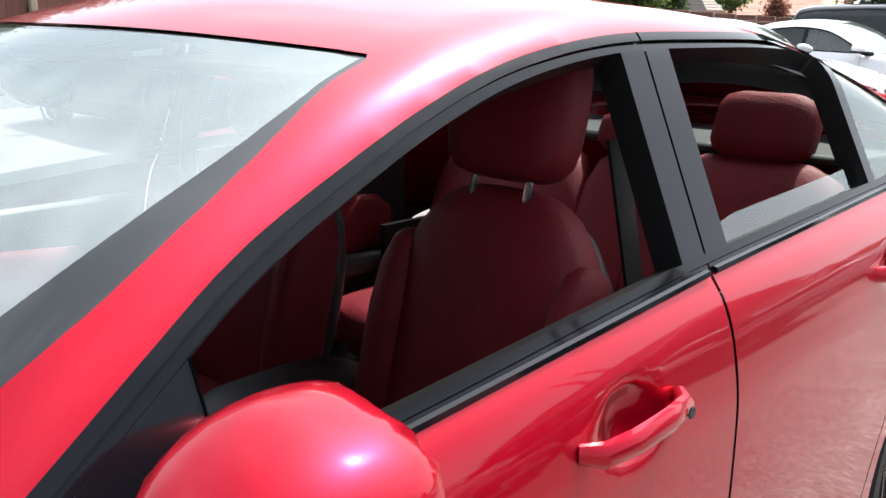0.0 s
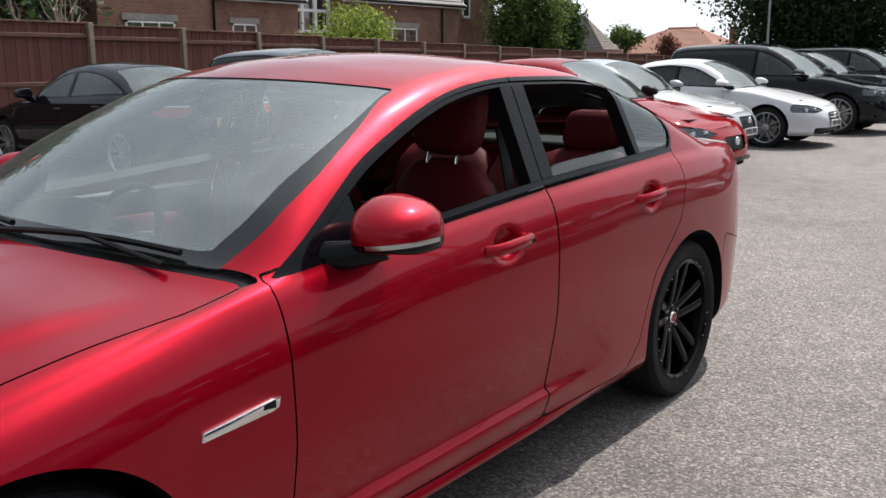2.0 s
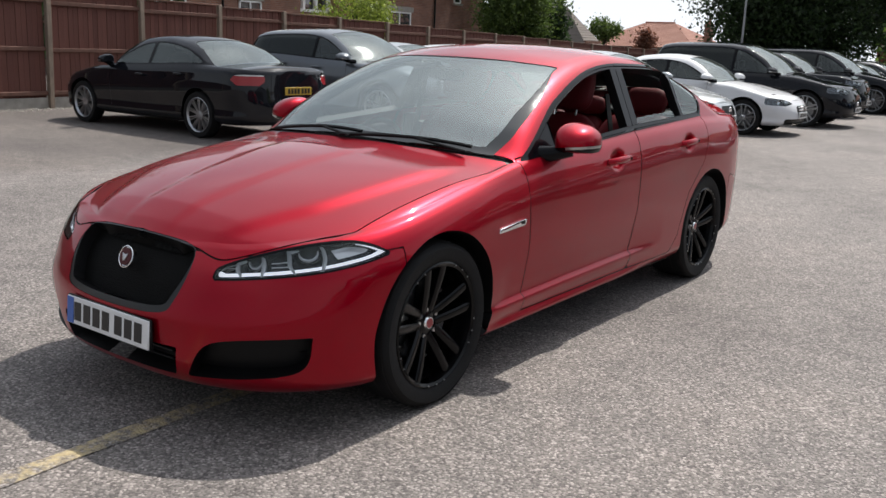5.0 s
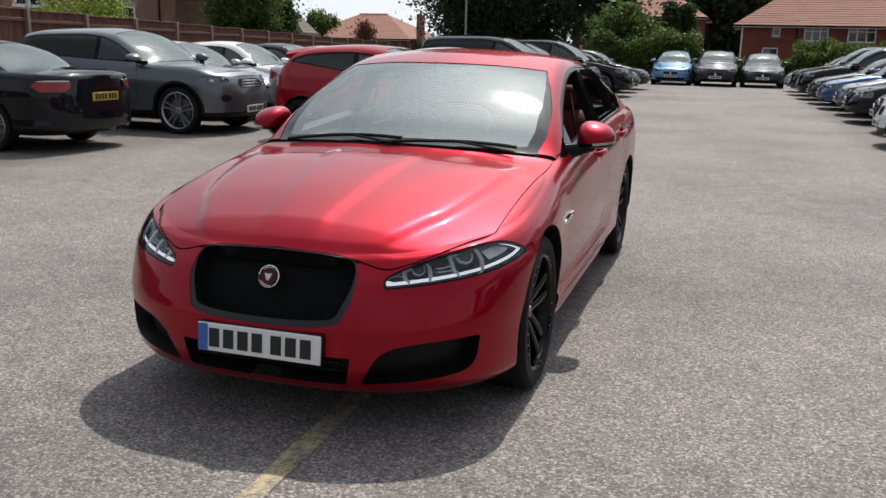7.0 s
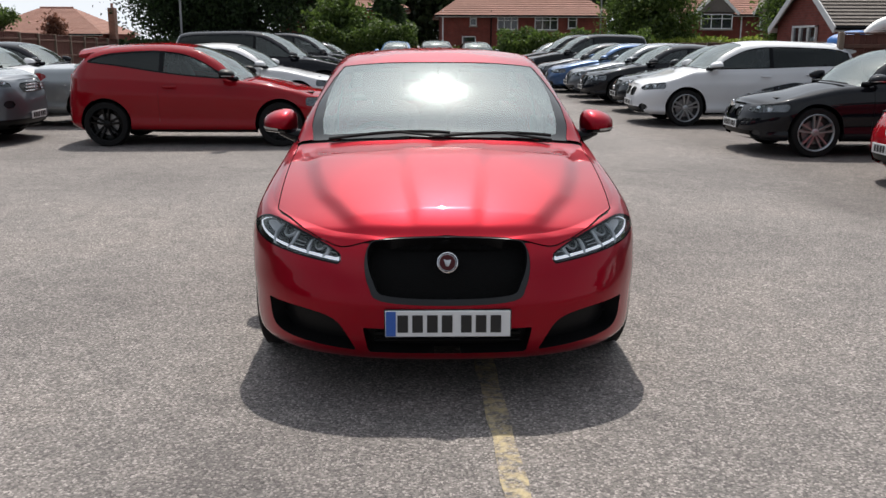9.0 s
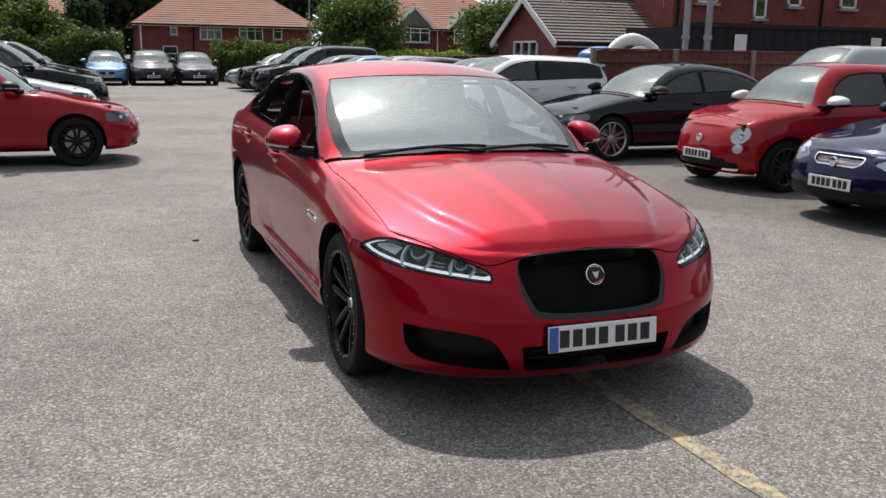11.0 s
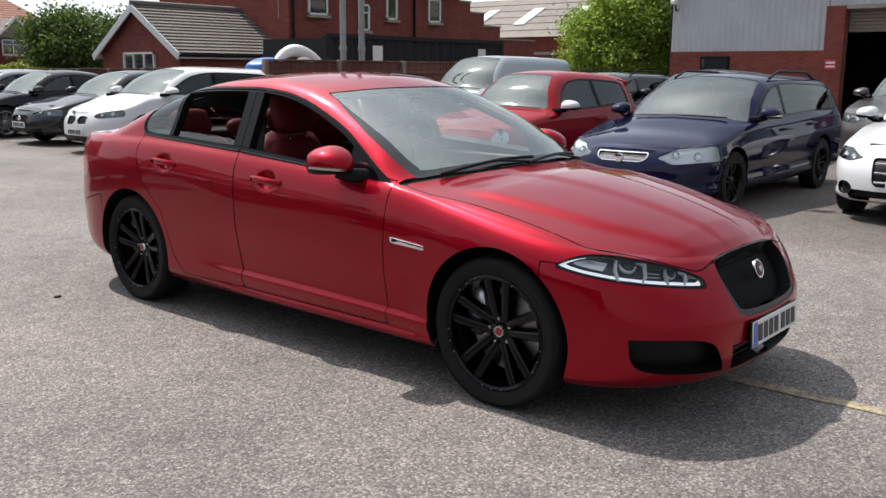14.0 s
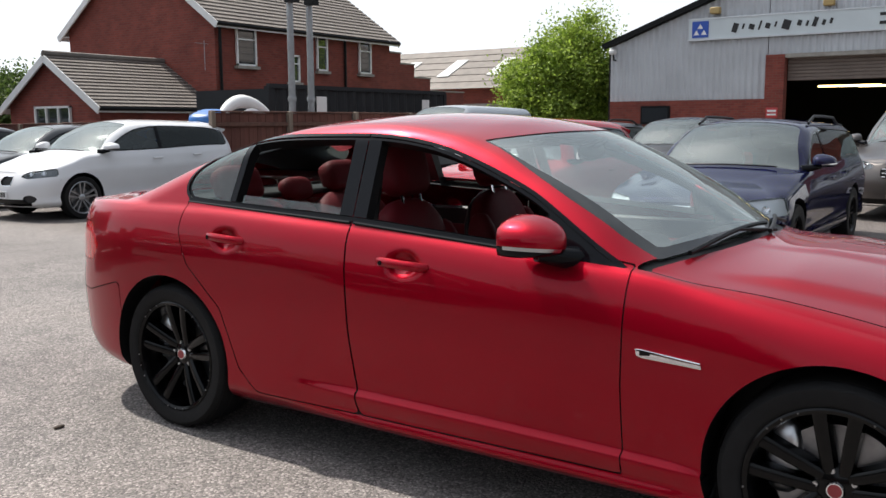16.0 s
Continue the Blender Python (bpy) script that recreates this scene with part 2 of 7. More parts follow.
def tube(points, r, n=8, cap=True):
    """A round bar along points; r may be a list."""
    bm = bmesh.new()
    pts = [Vector(p) for p in points]
    rs = r if isinstance(r, (list, tuple)) else [r] * len(pts)
    rings = []
    for i, p in enumerate(pts):
        d = (pts[min(i + 1, len(pts) - 1)] - pts[max(i - 1, 0)]).normalized()
        u = d.orthogonal().normalized() if i == 0 else (u - d * u.dot(d)).normalized()
        w = d.cross(u)
        rings.append([bm.verts.new(p + rs[i] * (math.cos(2 * math.pi * k / n) * u + math.sin(2 * math.pi * k / n) * w)) for k in range(n)])
    for a, b in zip(rings, rings[1:]):
        for k in range(n):
            bm.faces.new((a[k], a[(k + 1) % n], b[(k + 1) % n], b[k]))
    if cap:
        bm.faces.new(rings[0][::-1])
        bm.faces.new(rings[-1])
    return bm


def prism(poly, a, b, axis="x", bevel=0.0):
    """A flat outline, drawn through from a to b along an axis."""
    bm = bmesh.new()

    def at(p, t):
        return {"x": (t, p[0], p[1]), "y": (p[0], t, p[1]), "z": (p[0], p[1], t)}[axis]
    v0 = [bm.verts.new(at(p, a)) for p in poly]
    v1 = [bm.verts.new(at(p, b)) for p in poly]
    bm.faces.new(v0)
    bm.faces.new(v1)
    for i in range(len(poly)):
        j = (i + 1) % len(poly)
        bm.faces.new((v0[i], v0[j], v1[j], v1[i]))
    bmesh.ops.recalc_face_normals(bm, faces=bm.faces)
    if bevel:
        bmesh.ops.bevel(bm, geom=list(bm.edges), offset=bevel, segments=2, affect="EDGES", profile=0.5)
    return bm


def pillow(c, s, rot=None, p=3.2, n=14, squash=None):
    """A rounded cushion: a superellipsoid of size s round c."""
    bm = bmesh.new()
    bmesh.ops.create_uvsphere(bm, u_segments=2 * n, v_segments=n, radius=1.0)
    for v in bm.verts:
        d = v.co.normalized()
        k = (abs(d.x) ** p + abs(d.y) ** p + abs(d.z) ** p) ** (-1 / p)
        q = d * k
        if squash:
            q = squash(q)
        v.co = Vector((q.x * s[0] / 2, q.y * s[1] / 2, q.z * s[2] / 2))
    if rot:
        bmesh.ops.transform(bm, matrix=rot, verts=bm.verts)
    bmesh.ops.translate(bm, vec=c, verts=bm.verts)
    return bm


def pchip(xs, ys):
    """A smooth curve through points, without overshoot."""
    x, y = np.array(xs, float), np.array(ys, float)
    h, d = np.diff(x), np.diff(y) / np.diff(x)
    m = np.zeros(len(x))
    for i in range(1, len(x) - 1):
        if d[i - 1] * d[i] > 0:
            w1, w2 = 2 * h[i] + h[i - 1], h[i] + 2 * h[i - 1]
            m[i] = (w1 + w2) / (w1 / d[i - 1] + w2 / d[i])
    m[0], m[-1] = d[0], d[-1]

    def f(t):
        t = np.clip(np.asarray(t, float), x[0], x[-1])
        i = np.clip(np.searchsorted(x, t) - 1, 0, len(h) - 1)
        u = (t - x[i]) / h[i]
        return (2 * u**3 - 3 * u**2 + 1) * y[i] + (u**3 - 2 * u**2 + u) * h[i] * m[i] + (3 * u**2 - 2 * u**3) * y[i + 1] + (u**3 - u**2) * h[i] * m[i + 1]
    return f


def sdpoly(px, py, poly):
    """Signed distance to an outline: below zero inside."""
    px, py = np.asarray(px, float), np.asarray(py, float)
    d = np.full(px.shape, 1e9)
    inside = np.zeros(px.shape, bool)
    for (ax, ay), (bx, by) in zip(poly, poly[1:] + poly[:1]):
        ex, ey = bx - ax, by - ay
        t = np.clip(((px - ax) * ex + (py - ay) * ey) / (ex * ex + ey * ey), 0, 1)
        d = np.minimum(d, np.hypot(px - ax - t * ex, py - ay - t * ey))
        c = ((ay > py) != (by > py)) & (px < (bx - ax) * (py - ay) / ((by - ay) or 1e-12) + ax)
        inside ^= c
    return np.where(inside, -d, d)


def smooth_poly(poly, n=6):
    """A closed Catmull-Rom curve through an outline."""
    out, m = [], len(poly)
    for i in range(m):
        p0, p1, p2, p3 = (np.array(poly[(i + k - 1) % m], float) for k in range(4))
        for j in range(n):
            t = j / n
            q = 0.5 * (2 * p1 + (p2 - p0) * t + (2 * p0 - 5 * p1 + 4 * p2 - p3) * t * t + (3 * p1 - p0 - 3 * p2 + p3) * t**3)
            out.append(tuple(q))
    return out


def cut(mesh, f):
    """Splits a mesh (rows of vertices, faces) along f = 0: the part below zero, and the part above."""
    V, F = mesh
    if not F:
        return (V, []), (V, [])
    val = np.asarray(f(V), float)
    val = np.where(np.abs(val) < 1e-7, 1e-7, val)
    neg, pos, extra, cache = [], [], [], {}
    n0 = len(V)
    sign = val < 0

    def mid(a, b):
        k = (a, b) if a < b else (b, a)
        if k not in cache:
            t = val[a] / (val[a] - val[b])
            cache[k] = n0 + len(extra)
            extra.append(V[a] + (V[b] - V[a]) * t)
        return cache[k]
    for face in F:
        s = [sign[i] for i in face]
        if all(s):
            neg.append(face)
        elif not any(s):
            pos.append(face)
        else:
            a, b = [], []
            m = len(face)
            for i in range(m):
                p, q = face[i], face[(i + 1) % m]
                (a if s[i] else b).append(p)
                if s[i] != s[(i + 1) % m]:
                    e = mid(p, q)
                    a.append(e)
                    b.append(e)
            if len(a) > 2:
                neg.append(tuple(a))
            if len(b) > 2:
                pos.append(tuple(b))
    V2 = np.vstack([V, np.array(extra)]) if extra else V
    return (V2, neg), (V2, pos)


def pack(mesh):
    """Drops the vertices that no face uses."""
    V, F = mesh
    used = sorted({i for f in F for i in f})
    idx = {v: i for i, v in enumerate(used)}
    return V[used] if used else V[:0], [tuple(idx[i] for i in f) for f in F]


def join(*ms):
    vs, fs, n = [], [], 0
    for V, F in ms:
        V, F = pack((V, F))
        if not F:
            continue
        vs.append(V)
        fs += [tuple(i + n for i in f) for f in F]
        n += len(V)
    return (np.vstack(vs), fs) if vs else (np.zeros((0, 9)), [])


def flip(mesh):
    """The mirror image of a mesh in the plane x = 0."""
    V, F = mesh
    V = V.copy()
    V[:, 0] *= -1
    V[:, 3] *= -1
    return V, [f[::-1] for f in F]


def both(mesh):
    a, b = pack(mesh), flip(pack(mesh))
    V, F = join(a, b)
    key, remap = {}, []
    for v in V:
        if abs(v[0]) < 1e-4:
            k = (round(v[1], 4), round(v[2], 4))
            remap.append(key.setdefault(k, len(remap)))
        else:
            remap.append(len(remap))
    F = [tuple(dict.fromkeys(remap[i] for i in f)) for f in F]
    return pack((V, [f for f in F if len(f) > 2]))


def sink(mesh, d):
    """Moves a mesh along its normals by -d."""
    V, F = pack(mesh)
    V = V.copy()
    V[:, :3] -= V[:, 3:6] * d
    return V, F


def rim(mesh, keep, d, push=(0, 0, 0)):
    """A strip that runs inwards from the open edges for which keep(a, b) holds."""
    V, F = mesh
    count = {}
    for f in F:
        for a, b in zip(f, f[1:] + f[:1]):
            k = (a, b) if a < b else (b, a)
            count[k] = (count.get(k, (0,))[0] + 1, a, b)
    verts, faces, made = [], [], {}

    def two(i):
        if i not in made:
            made[i] = len(verts)
            v = V[i].copy()
            verts.append(v)
            w = v.copy()
            w[:3] = v[:3] - v[3:6] * d + np.array(push)
            verts.append(w)
        return made[i]
    for k, (c, a, b) in count.items():
        if c == 1 and keep(V[a]) and keep(V[b]):
            i, j = two(a), two(b)
            faces.append((j, i, i + 1, j + 1))
    return (np.array(verts) if verts else np.zeros((0, V.shape[1]))), faces

# ---- cars: a shell from plan, shoulder line and roof profile, cut into panels ----
def shell(S):
    W, yf, yr, Rf, Rr = S["W"], S["yf"], S["yr"], S["Rf"], S["Rr"]
    zs_f, prof, ds, df, dr = pchip(*S["shoulder"]), pchip(*S["prof"]), pchip(*S["dside"]), pchip(*S["dfront"]), pchip(*S["drear"])
    wf = pchip(*S["wide"])
    zbot = pchip(*S["bottom"])
    NF, NM, NR, NK, NV = S["res"]
    n1, n2 = S.get("nf", 2.5), S.get("nr", 2.6)
    ph = np.linspace(0, math.pi / 2, NF)
    Xf, Yf = np.sin(ph) ** (2 / n1), 1 - np.cos(ph) ** (2 / n1)
    ph = np.linspace(math.pi / 2, 0, NR)
    Xr, Yr = np.sin(ph) ** (2 / n2), 1 - np.cos(ph) ** (2 / n2)
    ym = np.linspace(yf + Rf, yr - Rr, NM + 2)[1:-1]
    r = np.linspace(0, 1, NK + 1)[:, None] ** 1.0
    a, b, c = ds(r), df(r), dr(r)
    e = pchip(*S["dside2"])(r) if "dside2" in S else a
    k = np.clip(np.where(ym[None] < 0, (-ym[None] - 0.95) / 0.2, (ym[None] - 0.30) / 0.45), 0, 1)
    X = np.hstack([(W - e) * Xf[None], W - a * (1 - k) - e * k, (W - e) * Xr[None]])
    Y = np.hstack([yf + b + (Rf - b) * Yf[None], np.repeat(ym[None], NK + 1, 0), yr - c - (Rr - c) * Yr[None]])
    X = X * wf(Y)
    zb = zbot(Y)
    Z = zb + (zs_f(Y) - zb) * r
    xs, ys, zs = X[-1], Y[-1], Z[-1]
    h = np.maximum(prof(ys) - zs, 0.004)
    tm, cr, ks = S.get("tumble", 0.6), S.get("crown", 0.10), S.get("soft", 0.10)
    crf = pchip(*S["crownf"]) if "crownf" in S else (lambda y: np.full(np.shape(y), cr))
    qf = S.get("q", 0.32)
    th = np.linspace(0, math.pi / 2, NV + 1)[1:][:, None]
    dx, dz = np.cos(th) * xs, np.sin(th) * h

    def AB(x, z):
        q = -qf * np.tanh(1.6 * (ys - S.get("qmid", 0.3)))
        A = z - (prof(ys - q * x * x) - crf(ys) * x * x)
        B = (x - (xs - tm * (z - zs))) * 0.86
        return A, B
    lo, hi = np.zeros_like(dx), np.full_like(dx, 1.8)
    k = np.minimum(ks, 0.5 * h)
    for _ in range(26):
        t = (lo + hi) / 2
        A, B = AB(dx * t, zs + dz * t)
        g = np.maximum(A, B) + np.maximum(k - np.abs(A - B), 0) ** 2 / (4 * k)
        lo, hi = np.where(g < 0, t, lo), np.where(g < 0, hi, t)
    x2, z2 = dx * lo, zs + dz * lo
    x2[-1] = 0
    A, B = AB(x2, z2)
    if "ridge" in S:
        z2 = z2 + S["ridge"](x2, ys[None] * np.ones_like(x2))
    X = np.vstack([X, x2])
    Y = np.vstack([Y, np.repeat(ys[None], NV, 0)])
    Z = np.vstack([Z, z2])
    A = np.vstack([np.full((NK + 1, len(xs)), -1.0), A])
    B = np.vstack([np.full((NK + 1, len(xs)), 0.01), B])
    X[:, 0] = 0
    X[:, -1] = 0
    P = np.stack([X, Y, Z], -1)
    du, dv = np.gradient(P, axis=1), np.gradient(P, axis=0)
    N = np.cross(du, dv)
    ln = np.linalg.norm(N, axis=-1, keepdims=True)
    N = N / np.maximum(ln, 1e-9)
    N[:, 0, 0] = 0
    N[-1, :, 0] = 0
    arc0 = np.concatenate([[0], np.cumsum(np.hypot(np.diff(X[NK // 2]), np.diff(Y[NK // 2])))])
    arc = np.repeat(arc0[None], X.shape[0], 0)
    V = np.concatenate([P, N, arc[..., None], A[..., None], B[..., None]], -1)
    nj, ni = X.shape
    V = V.reshape(-1, 9)
    F = [(j * ni + i, j * ni + i + 1, (j + 1) * ni + i + 1, (j + 1) * ni + i) for j in range(nj - 1) for i in range(ni - 1)]
    return V, F


def screens(S):
    """Fields for the windscreen and the rear screen."""
    q, m = S.get("q", 0.32), S["pillar"]

    def shift(V):
        return V[:, 1] + q * np.tanh(1.6 * (V[:, 1] - S.get("qmid", 0.3))) * V[:, 0] ** 2

    def front(V):
        y = shift(V)
        mm = S["pillarf"](V[:, 1]) if "pillarf" in S else m
        return np.max([V[:, 8] + mm, S["cowl"] - y, y - S["header"] - S.get("bow", 0.0) * V[:, 0] ** 2, 0.02 - (V[:, 7] + 1)], 0)

    def rear(V):
        y = shift(V)
        return np.max([V[:, 8] + S.get("rpillar", m + 0.03), S["rtop"] - y, y - S["rbase"], 0.02 - (V[:, 7] + 1)], 0)
    return front, rear


def sidewin(poly):
    def f(V):
        return np.maximum(sdpoly(V[:, 1], V[:, 2], poly), 0.3 - V[:, 0])
    return f


def arch(y, z, r):
    return lambda V: np.hypot(V[:, 1] - y, V[:, 2] - z) - r


def wheel(R, rr, width, spokes, rim_mat, style="five"):
    """A wheel about the x axis, its face towards +x, at the origin: an Empty with tyre, rim, spokes, disc, cap and bolts."""
    e = new("wheel")
    w = width / 2
    pr = [(rr - 0.005, -w * 0.85), (rr + 0.015, -w * 0.98), (R * 0.93, -w), (R * 0.985, -w * 0.86), (R, -w * 0.62), (R, w * 0.62), (R * 0.985, w * 0.86), (R * 0.93, w), (rr + 0.018, w * 0.985), (rr + 0.004, w * 0.9), (rr - 0.004, w * 0.82)]
    tyre = part("tyre", lathe(pr, 56), RUBBER, e)
    tread = bmesh.new()
    for k in range(4):
        x = (-0.42 + 0.28 * k) * width
        merge(tread, lathe([(R + 0.0012, x - 0.004), (R + 0.0022, x), (R + 0.0012, x + 0.004)], 56))
    part("tread_groove", tread, GAP, tyre)
    lip = [(rr - 0.006, w * 0.84), (rr + 0.004, w * 0.93), (rr - 0.002, w * 0.96), (rr - 0.014, w * 0.9), (rr - 0.02, w * 0.70), (rr - 0.03, 0.0), (rr - 0.03, -w * 0.9)]
    part("rim", lathe(lip, 56), rim_mat, e)
    part("brake_disc", lathe([(0.05, 0.012), (rr * 0.72, 0.012), (rr * 0.72, -0.016), (0.05, -0.016)], 40), DISC, e)
    part("caliper", pillow((0.0, 0, 0), (0.08, 0.11, 0.24), Matrix.Translation((0.0, -rr * 0.62, 0.06)), n=8), SILVER, e)
    # added near-black disc in place of the shade behind the spokes
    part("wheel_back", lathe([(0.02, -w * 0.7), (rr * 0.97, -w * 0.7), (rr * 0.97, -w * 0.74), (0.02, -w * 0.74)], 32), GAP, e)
    xo = w * 0.74
    for k in range(spokes):
        ang = 2 * math.pi * (k + 0.25) / spokes
        pair = (-1, 1) if style != "single" else (0,)
        for sgn in pair:
            bm = bmesh.new()
            rings = []
            for t in np.linspace(0, 1, 7):
                rad = 0.045 + t * (rr - 0.055)
                off = sgn * (0.021 + 0.030 * t) * rr / 0.25
                wd = (0.0175 + 0.003 * t if style != "single" else 0.034 - 0.012 * t) * rr / 0.25
                x = xo - 0.028 * (1 - t) ** 2 + 0.012 * t * t
                ring = []
                for (ow, ox) in ((-1.25, -0.05), (-1, -0.006), (-0.6, 0.0), (0.6, 0.0), (1, -0.006), (1.25, -0.05)):
                    yy, zz = rad, off + ow * wd
                    ca, sa = math.cos(ang), math.sin(ang)
                    ring.append(bm.verts.new((x + ox, yy * ca - zz * sa, yy * sa + zz * ca)))
                rings.append(ring)
            for a, b in zip(rings, rings[1:]):
                for i in range(5):
                    bm.faces.new((a[i], a[i + 1], b[i + 1], b[i]))
            bmesh.ops.recalc_face_normals(bm, faces=bm.faces)
            part("spoke", bm, rim_mat, e)
    part("hub", lathe([(0.0, xo - 0.028), (0.052, xo - 0.03), (0.066, xo - 0.04), (0.07, xo - 0.09)], 24), rim_mat, e)
    for k in range(5):
        a = 2 * math.pi * k / 5 + 0.5
        bm = lathe([(0.0, 0.008), (0.008, 0.008), (0.009, 0.0)], 8)
        bmesh.ops.translate(bm, vec=(xo - 0.034, 0.058 * math.cos(a), 0.058 * math.sin(a)), verts=bm.verts)
        part("wheel_bolt", bm, SILVER, e)
    if style == "hero":
        first = None
        for k in range(15):
            a = 2 * math.pi * (k // 3 + 0.75) / 5 + 0.21 * (k % 3 - 1)
            if first is None:
                first = part("rim_rivet", lathe([(0.0, 0.004), (0.0026, 0.0035), (0.0036, 0.0)], 6), RIVET, e)
                o = first
            else:
                o = new("rim_rivet", first.data)
                o.parent = e
            o.matrix_basis = pose(w * 0.955, (rr - 0.004) * math.cos(a), (rr - 0.004) * math.sin(a))
    cap = part("hub_cap", lathe([(0.0, xo - 0.018), (0.024, xo - 0.019), (0.028, xo - 0.026)], 24), CHROME, e)
    part("badge_disc", lathe([(0.0, xo - 0.0165), (0.02, xo - 0.0172), (0.021, xo - 0.02)], 20), mat("wheel badge red", (0.24, 0.03, 0.035), 0.35) if style == "hero" else BLACK, cap)
    return e


def place_wheels(wh, S, car, hubx):
    first = True
    for y in (S["ya"], S["yb"]):
        for sx in (1, -1):
            m = pose(sx * hubx, y, S["R"], 0, 0, 0 if sx > 0 else 180)
            if first:
                wh.matrix_basis = m
                wh.parent = car
                first = False
            else:
                copy_thing(wh, m)


def ob_mesh(name, mesh, material, parent, label="", smooth=True, auto=None):
    V, F = pack(mesh)
    if not F:
        return None
    return mesh_ob(name, V, F, material, parent, smooth, label, auto)


def mirror_unit(S, car, sx, paint, base_y, base_z, base_x, size=1.0, lower=None, across=0.24):
    """A door mirror: cap, lower shell, foot and turn lamp."""
    lower = lower or GLOSSBLACK
    cx, cy, cz = base_x + (0.03 + across / 2) * size, base_y + 0.0, base_z + 0.056 * size

    def sq(q):
        u = q.x * 0.5 + 0.5
        k = 1.04 - 0.28 * u ** 1.7
        v = max(0.0, -q.y)
        y = q.y * (0.86 if q.y > 0 else 1.12 - 0.16 * u * u)
        k *= 1 - 0.40 * v ** 1.6
        return Vector((q.x * (1 - 0.25 * v * v), y if q.y < 0 else min(y, 0.62), (q.z * 1.08 + 0.08 * (1 - (q.x + 0.35) ** 2) if q.z > 0 else max(q.z * 0.95, -0.70)) * k))
    bm = pillow((sx * cx, cy, cz), (across * size, 0.24 * size, 0.158 * size), None, 3.2, 16, (lambda q: sq(q)) if sx > 0 else (lambda q: (lambda r: Vector((-r.x, r.y, r.z)))(sq(Vector((-q.x, q.y, q.z))))))
    full = bm
    low = bm.copy()
    zc = cz - 0.016 * size
    tilt = Vector((-0.10 * sx, 0, 1)).normalized()
    band = bm.copy()
    bmesh.ops.scale(band, vec=(1.012, 1.02, 1.0), space=Matrix.Translation((-sx * cx, -cy, -cz)), verts=band.verts)
    pc = (sx * cx, cy, zc)
    for co, nn, inner in (((sx * cx, cy, zc - 0.012 * size), tilt, True), (pc, tilt, False), ((sx * (cx + 0.0), 0, 0), Vector((sx, 0, 0)), True), ((0, cy + 0.04 * size, 0), Vector((0, 1, 0)), False)):
        bmesh.ops.bisect_plane(band, geom=band.verts[:] + band.edges[:] + band.faces[:], plane_co=co, plane_no=nn, clear_inner=inner, clear_outer=not inner)
    bmesh.ops.bisect_plane(full, geom=full.verts[:] + full.edges[:] + full.faces[:], plane_co=pc, plane_no=tilt, clear_inner=True)
    bmesh.ops.bisect_plane(low, geom=low.verts[:] + low.edges[:] + low.faces[:], plane_co=(sx * cx, cy, zc - 0.002), plane_no=tilt, clear_outer=True)
    cap = part("mirror_cap", full, paint, car)
    part("mirror_shell", low, lower, cap)
    part("turn_lamp", band, SILVER, cap)
    bm = bmesh.new()
    box(bm, (sx * cx, cy + 0.064 * size, cz - 0.002), (across * 0.68 * size, 0.004, 0.09 * size), None, 0.0015)
    part("mirror_glass", bm, CHROME, cap)
    bm = tube([(sx * (base_x - 0.05), base_y - 0.13 * size, base_z - 0.012), (sx * (base_x + 0.035), base_y - 0.085 * size, base_z + 0.0), (sx * (base_x + 0.11), cy - 0.03 * size, base_z + 0.022)], [0.044 * size, 0.038 * size, 0.034 * size], 12)
    part("mirror_foot", bm, lower, cap)
    return cap


def plate(car, y, z, w=0.52, h=0.111, tilt=0.0, front=True, yellow=False, y_sign=-1, band=True):
    """A number plate with a raised rim; its characters are plain bars."""
    M = Matrix.Translation((0, y, z)) @ Matrix.Rotation(radians(tilt) * -y_sign, 4, "X")
    bm = boxes(((0, 0, 0), (w, 0.008, h)), bevel=0.003)
    bmesh.ops.transform(bm, matrix=M, verts=bm.verts)
    p = part("number_plate", bm, PLATEY if yellow else PLATEW, car, "yellow number plate" if yellow else "white number plate with black characters")
    if band:
        bm = boxes(((y_sign * w * 0.455, y_sign * 0.0052, 0), (w * 0.08, 0.002, h * 0.94)))
        bmesh.ops.transform(bm, matrix=M, verts=bm.verts)
        part("country_band", bm, PLATEB, p)
    x0 = -0.36 * w
    for k in range(7):
        x = (x0 + k * w * 0.118 + (0.035 * w if k > 3 else 0)) * -y_sign
        bm = boxes(((x, y_sign * 0.0056, 0), (w * 0.085, 0.002, h * 0.66)))
        bmesh.ops.transform(bm, matrix=M, verts=bm.verts)
        part("character_bar", bm, INK, p)
    return p

# ---- the red saloon ----
CREASE_OUT = pchip((-2.3, -2.2, -1.93, -1.8, -1.4, -1.0, -0.9), (0.31, 0.36, 0.50, 0.565, 0.655, 0.70, 0.71))
CREASE_IN = pchip((-2.3, -2.1, -2.0, -1.8, -1.4, -1.0, -0.9), (0.13, 0.14, 0.145, 0.165, 0.205, 0.25, 0.26))


def ridge_hero(x, y):
    """The raised centre of the bonnet, with a crease each side."""
    t = np.clip((-y - 0.95) / 1.25, 0, 1)
    xc, xi = CREASE_OUT(y), CREASE_IN(y)
    inner = 0.020 / (1 + np.exp((x - xc) / 0.013)) + 0.008 / (1 + np.exp((x - xi) / 0.008))
    return inner * np.clip((-y - 1.0) / 0.25, 0, 1) * np.clip((y + 2.22) / 0.16, 0, 1)


